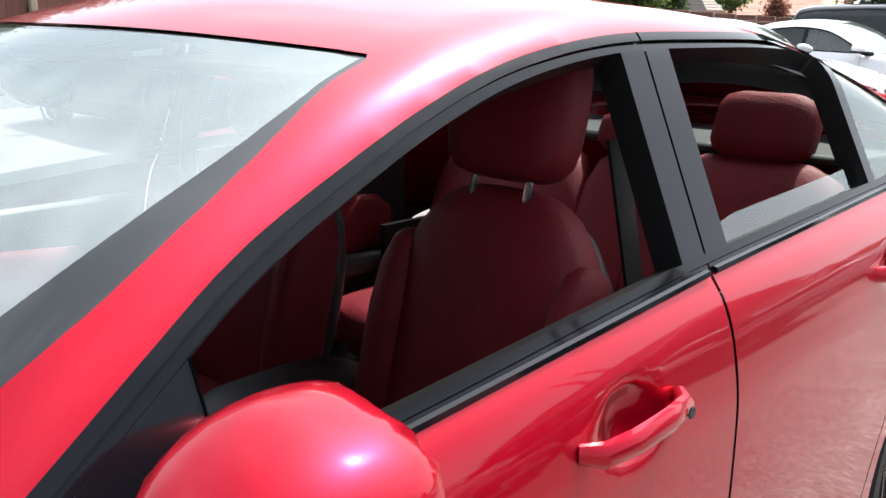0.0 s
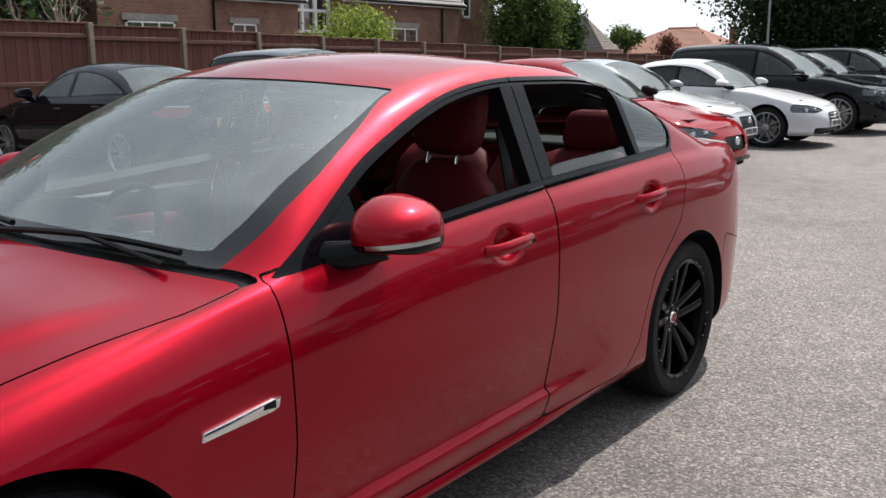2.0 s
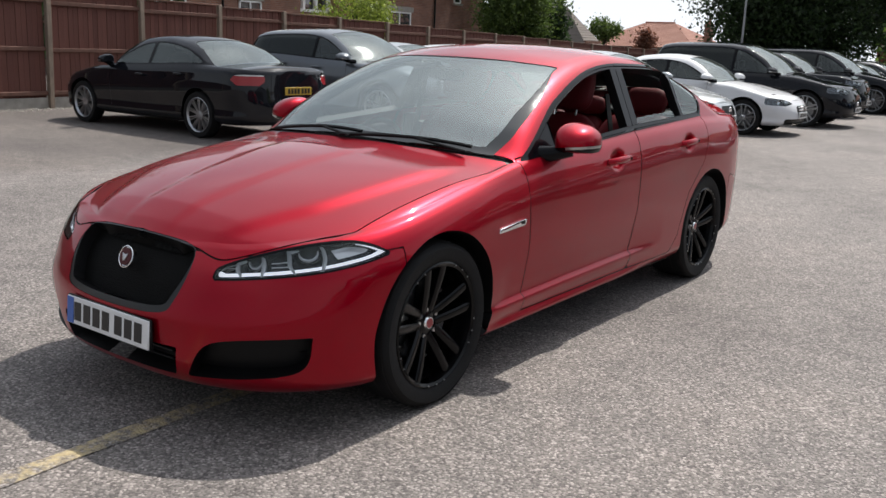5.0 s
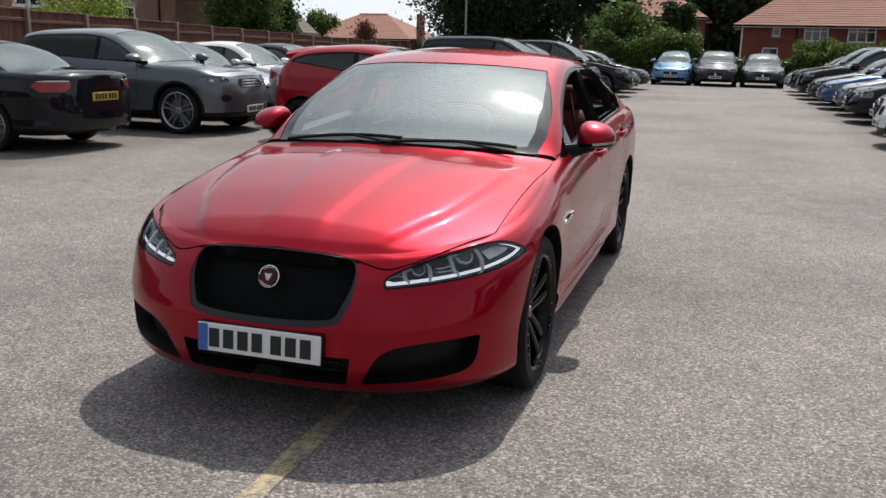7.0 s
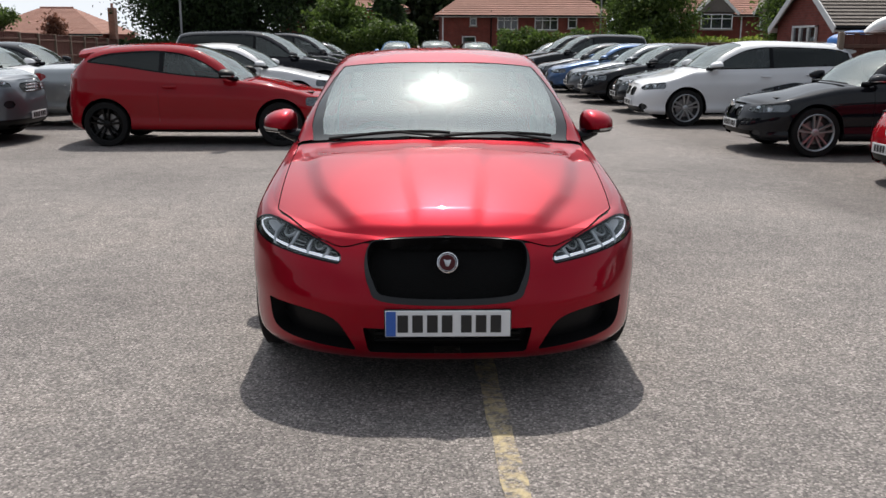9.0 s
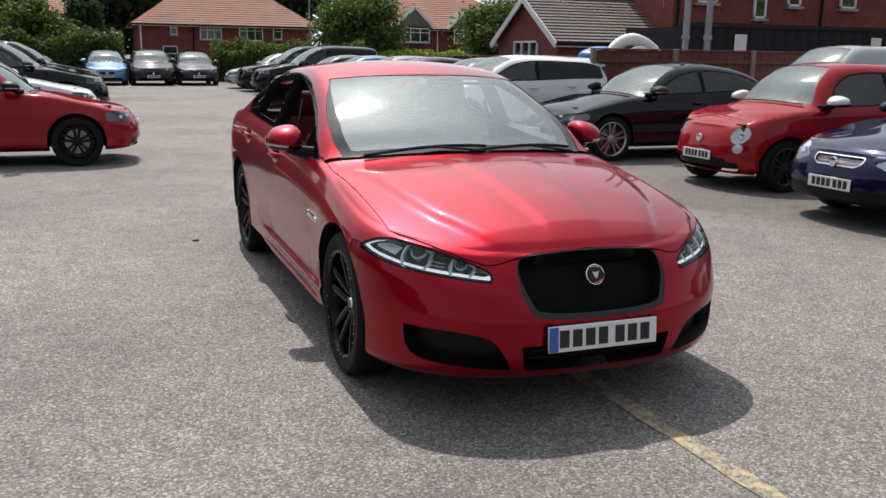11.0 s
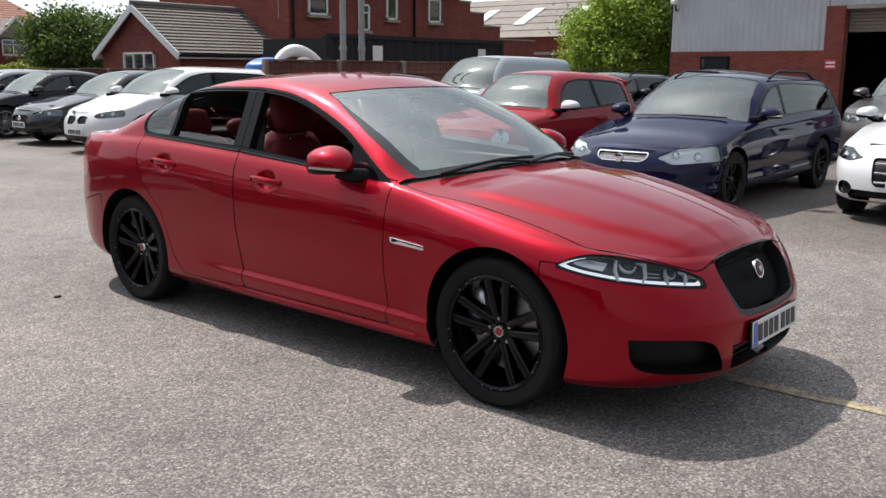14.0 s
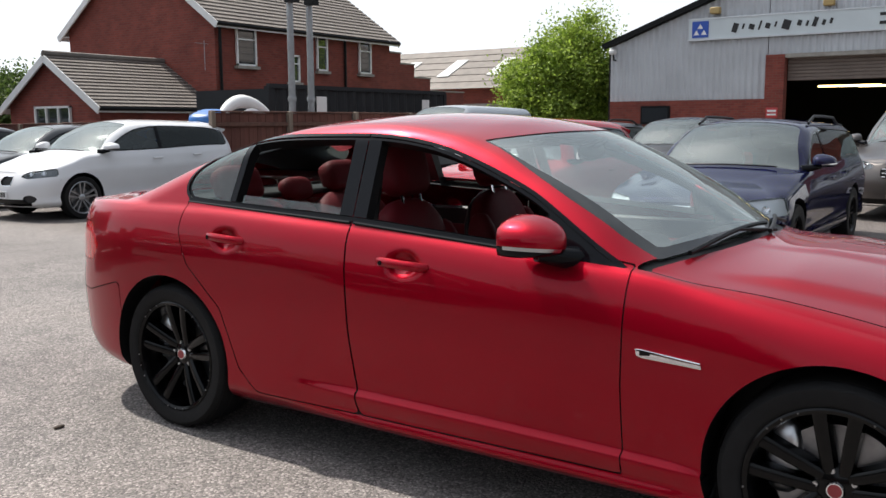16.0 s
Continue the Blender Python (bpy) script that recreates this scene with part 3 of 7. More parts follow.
HERO = dict(
    W=0.925, yf=-2.36, yr=2.60, Rf=0.87, Rr=0.95, nf=2.6, nr=2.6, res=(60, 130, 44, 66, 40),
    shoulder=((-2.36, -2.22, -2.0, -1.75, -1.5, -1.0, -0.8, 0.3, 1.4, 1.9, 2.3, 2.54, 2.6), (0.69, 0.695, 0.735, 0.775, 0.82, 0.91, 0.94, 1.02, 1.062, 1.055, 1.04, 1.03, 1.0)),
    prof=((-2.36, -2.22, -2.16, -2.0, -1.75, -1.45, -1.09, -1.005, -0.8, -0.5, -0.22, 0.0, 0.4, 0.8, 1.15, 1.5, 1.85, 2.0, 2.3, 2.48, 2.54, 2.6), (0.69, 0.70, 0.74, 0.80, 0.868, 0.925, 0.973, 1.003, 1.135, 1.294, 1.407, 1.449, 1.472, 1.455, 1.404, 1.307, 1.18, 1.128, 1.078, 1.055, 1.035, 1.0)),
    dside=((0, 0.03, 0.07, 0.10, 0.135, 0.19, 0.215, 0.30, 0.55, 0.76, 0.88, 0.96, 1.0), (0.10, 0.045, 0.018, 0.032, 0.022, 0.010, 0.034, 0.024, 0.0, 0.006, 0.024, 0.050, 0.074)),
    dside2=((0, 0.045, 0.11, 0.2, 0.35, 0.58, 0.76, 0.88, 0.96, 1.0), (0.10, 0.045, 0.018, 0.012, 0.008, 0.0, 0.002, 0.018, 0.046, 0.076)),
    dfront=((0, 0.06, 0.15, 0.3, 0.5, 0.7, 0.85, 1.0), (0.12, 0.05, 0.02, 0.004, 0.0, 0.035, 0.078, 0.14)),
    drear=((0, 0.06, 0.2, 0.45, 0.62, 0.8, 1.0), (0.20, 0.10, 0.02, 0.0, 0.03, 0.04, 0.06)),
    wide=((-2.36, -1.45, -0.9, 0.2, 1.0, 1.5, 2.6), (1.0, 1.0, 0.985, 0.985, 0.99, 1.0, 1.0)),
    bottom=((-2.36, -1.9, -1.0, 1.0, 2.0, 2.6), (0.17, 0.165, 0.18, 0.185, 0.22, 0.25)),
    crownf=((-2.36, -1.2, -0.6, -0.12, 0.3, 1.5, 2.6), (0.05, 0.06, 0.09, 0.185, 0.135, 0.10, 0.06)),
    tumble=0.49, soft=0.06, q=0.30, qmid=0.35, ridge=ridge_hero,
    cowl=-0.995, pillarf=pchip((-1.2, -0.83, -0.69, -0.5, -0.3, -0.1, 0.1), (0.14, 0.085, 0.042, 0.024, 0.034, 0.054, 0.056)), header=-0.268, bow=0.352, rtop=1.13, rbase=1.88, pillar=0.022, rpillar=0.085,
    ya=-1.4545, yb=1.4545, R=0.343,
)
DLO = [(-0.792, 0.944), (-0.77, 0.948), (-0.72, 0.952), (-0.5, 0.968), (-0.18, 0.990), (0.34, 1.027), (0.95, 1.054), (1.30, 1.072), (1.37, 1.095), (1.405, 1.155), (1.362, 1.245), (1.22, 1.328), (0.95, 1.376), (0.6, 1.386), (0.33, 1.381), (0.1, 1.350), (-0.085, 1.299), (-0.265, 1.232), (-0.39, 1.178), (-0.5, 1.116), (-0.66, 1.020), (-0.75, 0.968), (-0.78, 0.951)]
DLO = smooth_poly(DLO, 5)


def hero():
    car = new("car")
    tagged(car, "red metallic four-door saloon with black wheels parked on tarmac, windows down", "car")
    S = HERO
    M = shell(S)
    fw, fr = screens(S)
    gaps = []

    def gap(mesh, f, w=0.0026):
        a, rest = cut(mesh, lambda V: f(V) + w)
        g, b = cut(rest, lambda V: f(V) - w)
        gaps.append(g)
        return a, b

    # wheel arches
    for y in (S["ya"], S["yb"]):
        _, M = cut(M, arch(y, 0.35, 0.385))
    archrim = [rim(M, lambda v: abs(math.hypot(v[1] - y, v[2] - 0.35) - 0.385) < 0.004, 0.13) for y in (S["ya"], S["yb"])]
    # screens
    ws, M = cut(M, fw)
    rs, M = cut(M, fr)
    band1, wsg = cut(ws, lambda V: -(fw(V) + 0.009 + 0.034 * np.clip((-0.20 - V[:, 1]) / 0.4, 0, 1)))
    band2, rsg = cut(rs, lambda V: -(fr(V) + 0.02))
    # side windows with their black surround
    dlo, M = cut(M, sidewin(DLO))
    glassarea, surround = cut(dlo, lambda V: sdpoly(V[:, 1], V[:, 2], DLO) + 0.027)
    surround, seal = cut(surround, lambda V: -sdpoly(V[:, 1], V[:, 2], DLO) - 0.013)
    bpillar, glassarea = cut(glassarea, lambda V: sdpoly(V[:, 1], V[:, 2], [(0.31, 0.9), (0.447, 0.9), (0.507, 1.5), (0.37, 1.5)]))
    qbar, glassarea = cut(glassarea, lambda V: sdpoly(V[:, 1], V[:, 2], [(1.06, 0.9), (1.095, 0.9), (1.11, 1.5), (1.075, 1.5)]))
    sail, glassarea = cut(glassarea, lambda V: V[:, 1] + 0.46)
    frontw, rearw = cut(glassarea, lambda V: V[:, 1] - 0.41)
    rearw, quarter = cut(rearw, lambda V: V[:, 1] - 1.085)
    lowglass, _ = cut(rearw, lambda V: V[:, 2] - (1.095 + 0.045 * (V[:, 1] - 0.4) - 0.12 * np.maximum(0, 0.55 - V[:, 1])))
    frame = join(surround, bpillar, qbar)
    frame, frame_b = gap(frame, lambda V: V[:, 1] - (0.389 + 0.10 * (V[:, 2] - 1.02)), 0.003)
    # grille, intakes, lamps
    grill = smooth_poly([(-0.335, 0.672), (-0.28, 0.70), (0.0, 0.712), (0.28, 0.70), (0.335, 0.672), (0.350, 0.60), (0.330, 0.515), (0.275, 0.462), (0.0, 0.448), (-0.275, 0.462), (-0.330, 0.515), (-0.350, 0.60)], 5)
    nose = lambda V: V[:, 1] + 2.0
    g_open, M = cut(M, lambda V: np.maximum(sdpoly(V[:, 0], V[:, 2], grill), nose(V)))
    g_in, g_ring = cut(g_open, lambda V: sdpoly(V[:, 0], V[:, 2], grill) + 0.005 + 0.021 * np.clip((0.66 - V[:, 2]) / 0.12, 0, 1))
    low = [(-0.357, 0.345), (0.357, 0.345), (0.335, 0.232), (-0.335, 0.232)]
    l_open, M = cut(M, lambda V: np.maximum(sdpoly(V[:, 0], V[:, 2], low), nose(V)))
    side_in = smooth_poly(SIDE_INTAKE, 4)
    s_open, M = cut(M, lambda V: np.maximum(sdpoly(V[:, 6], V[:, 2], side_in), V[:, 1] + 1.4))
    lamp = smooth_poly(LAMP, 5)
    lamp_open, M = cut(M, lambda V: np.maximum(sdpoly(V[:, 6], V[:, 2], lamp), V[:, 1] + 1.3))
    # panels
    hx = pchip((-2.3, -2.0, -1.89, -1.75, -1.3, -0.9, -0.6), (0.64, 0.74, 0.765, 0.774, 0.79, 0.80, 0.80))
    zf = pchip((0, 0.32, 0.45, 0.53, 0.60, 0.70, 0.9), (0.712, 0.690, 0.664, 0.684, 0.71, 0.745, 0.78))
    yshift = lambda V: V[:, 1] + S["q"] * np.tanh(1.6 * (V[:, 1] - S["qmid"])) * V[:, 0] ** 2
    fhood = lambda V: np.max([V[:, 0] - hx(V[:, 1]), zf(V[:, 0]) - V[:, 2], yshift(V) + 1.028], 0)
    bonnet, M = gap(M, fhood)
    cowl, M = cut(M, lambda V: np.max([yshift(V) + 0.99, -1.03 - yshift(V), V[:, 8] + 0.02, 0.02 - (V[:, 7] + 1)], 0))
    bump_f, M = gap(M, lambda V: np.maximum(V[:, 1] + 1.70, V[:, 2] - (0.705 + 0.05 * (V[:, 1] + 1.77))))
    bump_r, M = gap(M, lambda V: np.maximum(1.80 - V[:, 1], V[:, 2] - 0.60 - 0.25 * np.maximum(0, 2.1 - V[:, 1])))
    boot, M = gap(M, lambda V: np.max([V[:, 0] - 0.70 + 0.12 * (V[:, 2] < 0.9), 2.02 - V[:, 1] - 0.25 * V[:, 0] ** 2, 0.62 - V[:, 2]], 0))
    tail, M = cut(M, lambda V: np.max([1.98 + 0.9 * np.abs(V[:, 2] - 0.84) - V[:, 1], np.abs(V[:, 2] - 0.85) - 0.095], 0))
    tail2, boot = cut(boot, lambda V: np.max([0.45 - V[:, 0], np.abs(V[:, 2] - 0.85) - 0.08, 2.1 - V[:, 1]], 0))
    d1 = [(-0.80, 0.262), (0.33, 0.262), (0.392, 1.06), (-0.3, 1.06), (-0.80, 0.957)]
    d2 = [(0.333, 0.262), (0.90, 0.262), (1.0, 0.36), (1.10, 0.62), (1.30, 0.80), (1.36, 0.95), (1.355, 1.09), (0.397, 1.09)]
    door_f, M = gap(M, lambda V: np.max([sdpoly(V[:, 1], V[:, 2], d1), 0.5 - V[:, 0]], 0))
    door_r, M = gap(M, lambda V: np.max([sdpoly(V[:, 1], V[:, 2], d2), 0.5 - V[:, 0]], 0))
    wing, M = cut(M, lambda V: np.maximum(V[:, 1] + 0.80, V[:, 2] - 0.96))
    quarterp, M = cut(M, lambda V: np.max([1.0 - V[:, 1], V[:, 2] - 1.02 - 0.0 * V[:, 1]], 0))
    sill, roofp = cut(M, lambda V: V[:, 2] - 0.6)
    # handle bowls pressed into the doors
    for mesh, y0, z0 in ((door_f, 0.098, 0.893), (door_r, 1.061, 0.926)):
        V = mesh[0]
        e = ((V[:, 1] - y0) / 0.062) ** 2 + ((V[:, 2] - z0) / 0.046) ** 2
        V[:, 0] -= np.where((V[:, 0] > 0.7), 0.034 * np.clip(1.15 - e, 0, 1) ** 0.8, 0)
    ob_mesh("bonnet", both(bonnet), RED, car)
    ob_mesh("front_bumper", both(bump_f), RED, car)
    ob_mesh("rear_bumper", both(bump_r), RED, car)
    ob_mesh("boot_lid", both(boot), RED, car)
    ob_mesh("roof", both(roofp), RED, car)
    ob_mesh("cowl", both(sink(cowl, 0.012)), BLACK, car)
    fr_ob = ob_mesh("windscreen", both(sink(wsg, 0.003)), GLASSWS, car)
    ob_mesh("screen_border", both(sink(band1, 0.003)), FRIT, fr_ob)
    rr_ob = ob_mesh("rear_screen", both(sink(rsg, 0.003)), GLASS, car)
    ob_mesh("screen_border", both(sink(band2, 0.003)), GLOSSBLACK, rr_ob)
    ob_mesh("grille_surround", both(sink(g_ring, 0.002)), mat("grey grille surround", (0.012, 0.013, 0.015), 0.3, 0.1), car)
    gr = ob_mesh("grille", both(sink(g_in, 0.05)), mat("black grille mesh", (0.002, 0.002, 0.002), 0.6, bump=0.6, bscale=170, spec=0.1), car)
    ob_mesh("grille_edge", both(rim(g_in, lambda v: v[0] > 0.001, 0.052)), BLACK, gr)
    lo = ob_mesh("lower_intake", both(sink(l_open, 0.06)), BLACK, car)
    ob_mesh("intake_edge", both(rim(l_open, lambda v: v[0] > 0.001, 0.062)), BLACK, lo)
    part("intake_bar", boxes(((0, -2.30, 0.315), (0.62, 0.02, 0.012)), ((0, -2.30, 0.285), (0.62, 0.02, 0.008)), bevel=0.003), BLACK, lo)
    for sx in (1, -1):
        k = (lambda m: m) if sx > 0 else flip
        for q in archrim:
            ob_mesh("wheel_arch_liner", k(pack(q)), BLACK, car)
        fwg = ob_mesh("front_wing", k(pack(wing)), RED, car)
        qp = ob_mesh("rear_wing", k(pack(quarterp)), RED, car)
        ob_mesh("sill", k(pack(sill)), RED, car)
        df = ob_mesh("front_door", k(pack(door_f)), RED, car, "red door with its window wound down")
        drr = ob_mesh("rear_door", k(pack(door_r)), RED, car, "red door with its window half down")
        ob_mesh("window_surround", k(pack(frame)), GLOSSBLACK, df)
        ob_mesh("window_surround", k(pack(frame_b)), GLOSSBLACK, drr)
        ob_mesh("window_seal", k(sink(seal, 0.006)), GLOSSBLACK, df)
        ob_mesh("sail_panel", k(sink(sail, 0.004)), GLOSSBLACK, df)
        ob_mesh("window_reveal", k(rim(frontw, lambda v: True, 0.05)), BLACK, df)
        ob_mesh("window_reveal", k(rim(rearw, lambda v: True, 0.05)), BLACK, drr)
        ob_mesh("window_glass", k(sink(lowglass, 0.02)), GLASS, drr)
        ob_mesh("quarter_glass", k(sink(quarter, 0.004)), GLASS, drr)
        # black weatherstrip along the waist
        strip = tube([(sx * 0.838, y, 0.993 + (y + 0.18) * 0.071) for y in np.linspace(-0.5, 0.375, 12)], 0.007, 6)
        part("waist_strip", strip, GLOSSBLACK, df)
        strip = tube([(sx * 0.836, y, 1.030 + (y - 0.34) * 0.044) for y in np.linspace(0.40, 1.36, 10)], 0.007, 6)
        part("waist_strip", strip, GLOSSBLACK, drr)
        for d, y0, z0 in ((df, 0.098, 0.899), (drr, 1.061, 0.933)):
            bm = tube([(sx * (0.888 + o), y0 + y, z0 + z) for y, o, z in ((-0.113, 0.0, -0.006), (-0.095, 0.026, -0.004), (-0.045, 0.036, -0.001), (0.03, 0.037, 0.002), (0.085, 0.030, 0.003), (0.113, 0.006, 0.003))], [0.011, 0.014, 0.0145, 0.0145, 0.014, 0.011], 10)
            bmesh.ops.scale(bm, vec=(1, 1, 1.25), space=Matrix.Translation((0, 0, -z0)), verts=bm.verts)
            hd = part("door_handle", bm, RED, d)
            bm = lathe([(0.0, 0.002), (0.008, 0.002), (0.009, 0.0)], 12)
            bmesh.ops.transform(bm, matrix=Matrix.Translation((sx * 0.934, y0 + 0.075, z0 + 0.002)) @ Matrix.Rotation(0 if sx > 0 else math.pi, 4, "Z"), verts=bm.verts)
            part("handle_lock", bm, GLOSSBLACK, hd)
        # chrome wing vent
        vent = prism([(-1.07, 0.668), (-1.065, 0.69), (-0.875, 0.708), (-0.852, 0.708), (-0.855, 0.684), (-0.875, 0.678)], sx * 0.895, sx * 0.922, "x", 0.004)
        part("wing_vent", vent, CHROME, fwg)
        vent = prism([(-0.905, 0.690), (-0.90, 0.702), (-0.868, 0.705), (-0.868, 0.686)], sx * 0.915, sx * 0.9232, "x", 0.001)
        part("vent_slot", vent, BLACK, fwg)
        # lower door moulding, a soft step that catches the light
        si = ob_mesh("side_intake", k(sink(s_open, 0.07)), BLACK, car)
        ob_mesh("intake_edge", k(rim(s_open, lambda v: True, 0.072)), BLACK, si)
        part("intake_blade", tube([(sx * x, y, 0.335) for x, y in ((0.45, -2.21), (0.6, -2.13), (0.72, -2.02), (0.78, -1.92))], 0.012, 6), BLACK, si)
        mc = mirror_unit(S, car, sx, RED, -0.475, 0.972, 0.825, 1.0, across=0.195)
        head_lamp(car, k, lamp_open, lamp, sx)
        tl = ob_mesh("tail_lamp", k(join(sink(tail, 0.002), sink(tail2, 0.002))), mat('red tail lens', (0.40, 0.004, 0.007), 0.15, coat=0.35), car)
    ob_mesh("shut_line", both(join(*[sink(g, 0.007) for g in gaps])), GAP, car)
    # floor pan and inner walls close the shell below
    pan = prism([(-0.45, -2.15), (0.45, -2.15), (0.62, -2.0), (0.66, -1.85), (0.62, -1.85), (0.62, -1.04), (0.845, -1.02), (0.845, 1.02), (0.62, 1.04), (0.62, 1.87), (0.66, 1.9), (0.5, 2.3), (-0.5, 2.3), (-0.66, 1.9), (-0.62, 1.87), (-0.62, 1.04), (-0.845, 1.02), (-0.845, -1.02), (-0.62, -1.04), (-0.62, -1.85), (-0.66, -1.85), (-0.62, -2.0)], 0.20, 0.26, "z")
    part("floor_pan", pan, BLACK, car, smooth=False)
    for x in (0.60, -0.60):
        for y in (-1.45, 1.45):
            part("inner_wing", boxes(((x, y, 0.52), (0.02, 0.86, 0.5))), BLACK, car, smooth=False)
    part("bulkhead", boxes(((0, -1.02, 0.54), (1.60, 0.03, 0.60))), BLACK, car, smooth=False)
    # badge, plate, wipers, fin
    bd = part("grille_badge", lathe([(0.0, 0.0), (0.036, -0.004), (0.040, -0.010), (0.044, -0.008), (0.045, 0.0), (0.045, 0.008)], 32, "y"), CHROME, gr)
    bd.matrix_basis = pose(0, -2.272, 0.612, -20)
    b2 = part("badge_disc", lathe([(0.0, -0.0125), (0.033, -0.0105), (0.034, -0.006)], 28, "y"), mat("badge red", (0.07, 0.012, 0.014), 0.3, 0.6), bd)
    part("badge_relief", prism([(-0.016, 0.013), (-0.006, 0.009), (0.006, 0.009), (0.016, 0.013), (0.011, -0.004), (0.005, -0.017), (-0.005, -0.017), (-0.011, -0.004)], -0.0150, -0.011, "y", 0.001), SILVER, bd)
    plate(car, -2.372, 0.376, tilt=-4)
    part("plate_holder", boxes(((0, -2.362, 0.376), (0.53, 0.012, 0.118)), bevel=0.004), BLACK, car)
    for x0, x1 in ((-0.05, 0.62), (-0.62, 0.05)):
        pts = []
        for t in np.linspace(0, 1, 8):
            x = x0 + (x1 - x0) * t
            y = -1.035 + 0.30 * x * x + (0.055 if x0 < -0.3 else 0.05) * math.sin(t * 2.2)
            pts.append((x, y, hz(S, x, y) + 0.02))
        a = part("wiper", tube(pts, 0.009, 6), BLACK, car)
        part("wiper_arm", tube([(x0 + (x1 - x0) * (1.0 if x0 > -0.3 else 0.95), pts[-1][1] - 0.05, pts[-1][2] - 0.02), pts[4]], 0.007, 6), BLACK, a)
    part("roof_fin", prism([(0.98, 1.405), (1.14, 1.375), (1.15, 1.43), (1.12, 1.435)], -0.018, 0.018, "x", 0.006), RED, car)
    wh = wheel(S["R"], 0.258, 0.245, 5, BLACKRIM, "hero")
    place_wheels(wh, S, car, 0.776)
    interior(car)
    return car


def hz(S, x, y):
    """Height of the top surface over a place on the plan."""
    pr = pchip(*S["prof"])
    cr = pchip(*S["crownf"])
    q = -S["q"] * math.tanh(1.6 * (y - S["qmid"]))
    return float(pr(y - q * x * x) - cr(y) * x * x)


LAMP = [(0.462, 0.598), (0.460, 0.603), (0.466, 0.634), (0.474, 0.641), (0.545, 0.670), (0.675, 0.705), (0.855, 0.736), (1.0, 0.745), (1.09, 0.731), (1.170, 0.700), (1.176, 0.694), (1.168, 0.689), (1.10, 0.674), (1.03, 0.662), (0.875, 0.640), (0.665, 0.617), (0.54, 0.604), (0.47, 0.5975)]
SIDE_INTAKE = [(0.398, 0.240), (0.402, 0.250), (0.438, 0.315), (0.475, 0.362), (0.535, 0.390), (0.66, 0.407), (0.868, 0.414), (0.876, 0.411), (0.876, 0.40), (0.868, 0.330), (0.835, 0.288), (0.76, 0.266), (0.6, 0.250), (0.41, 0.238)]


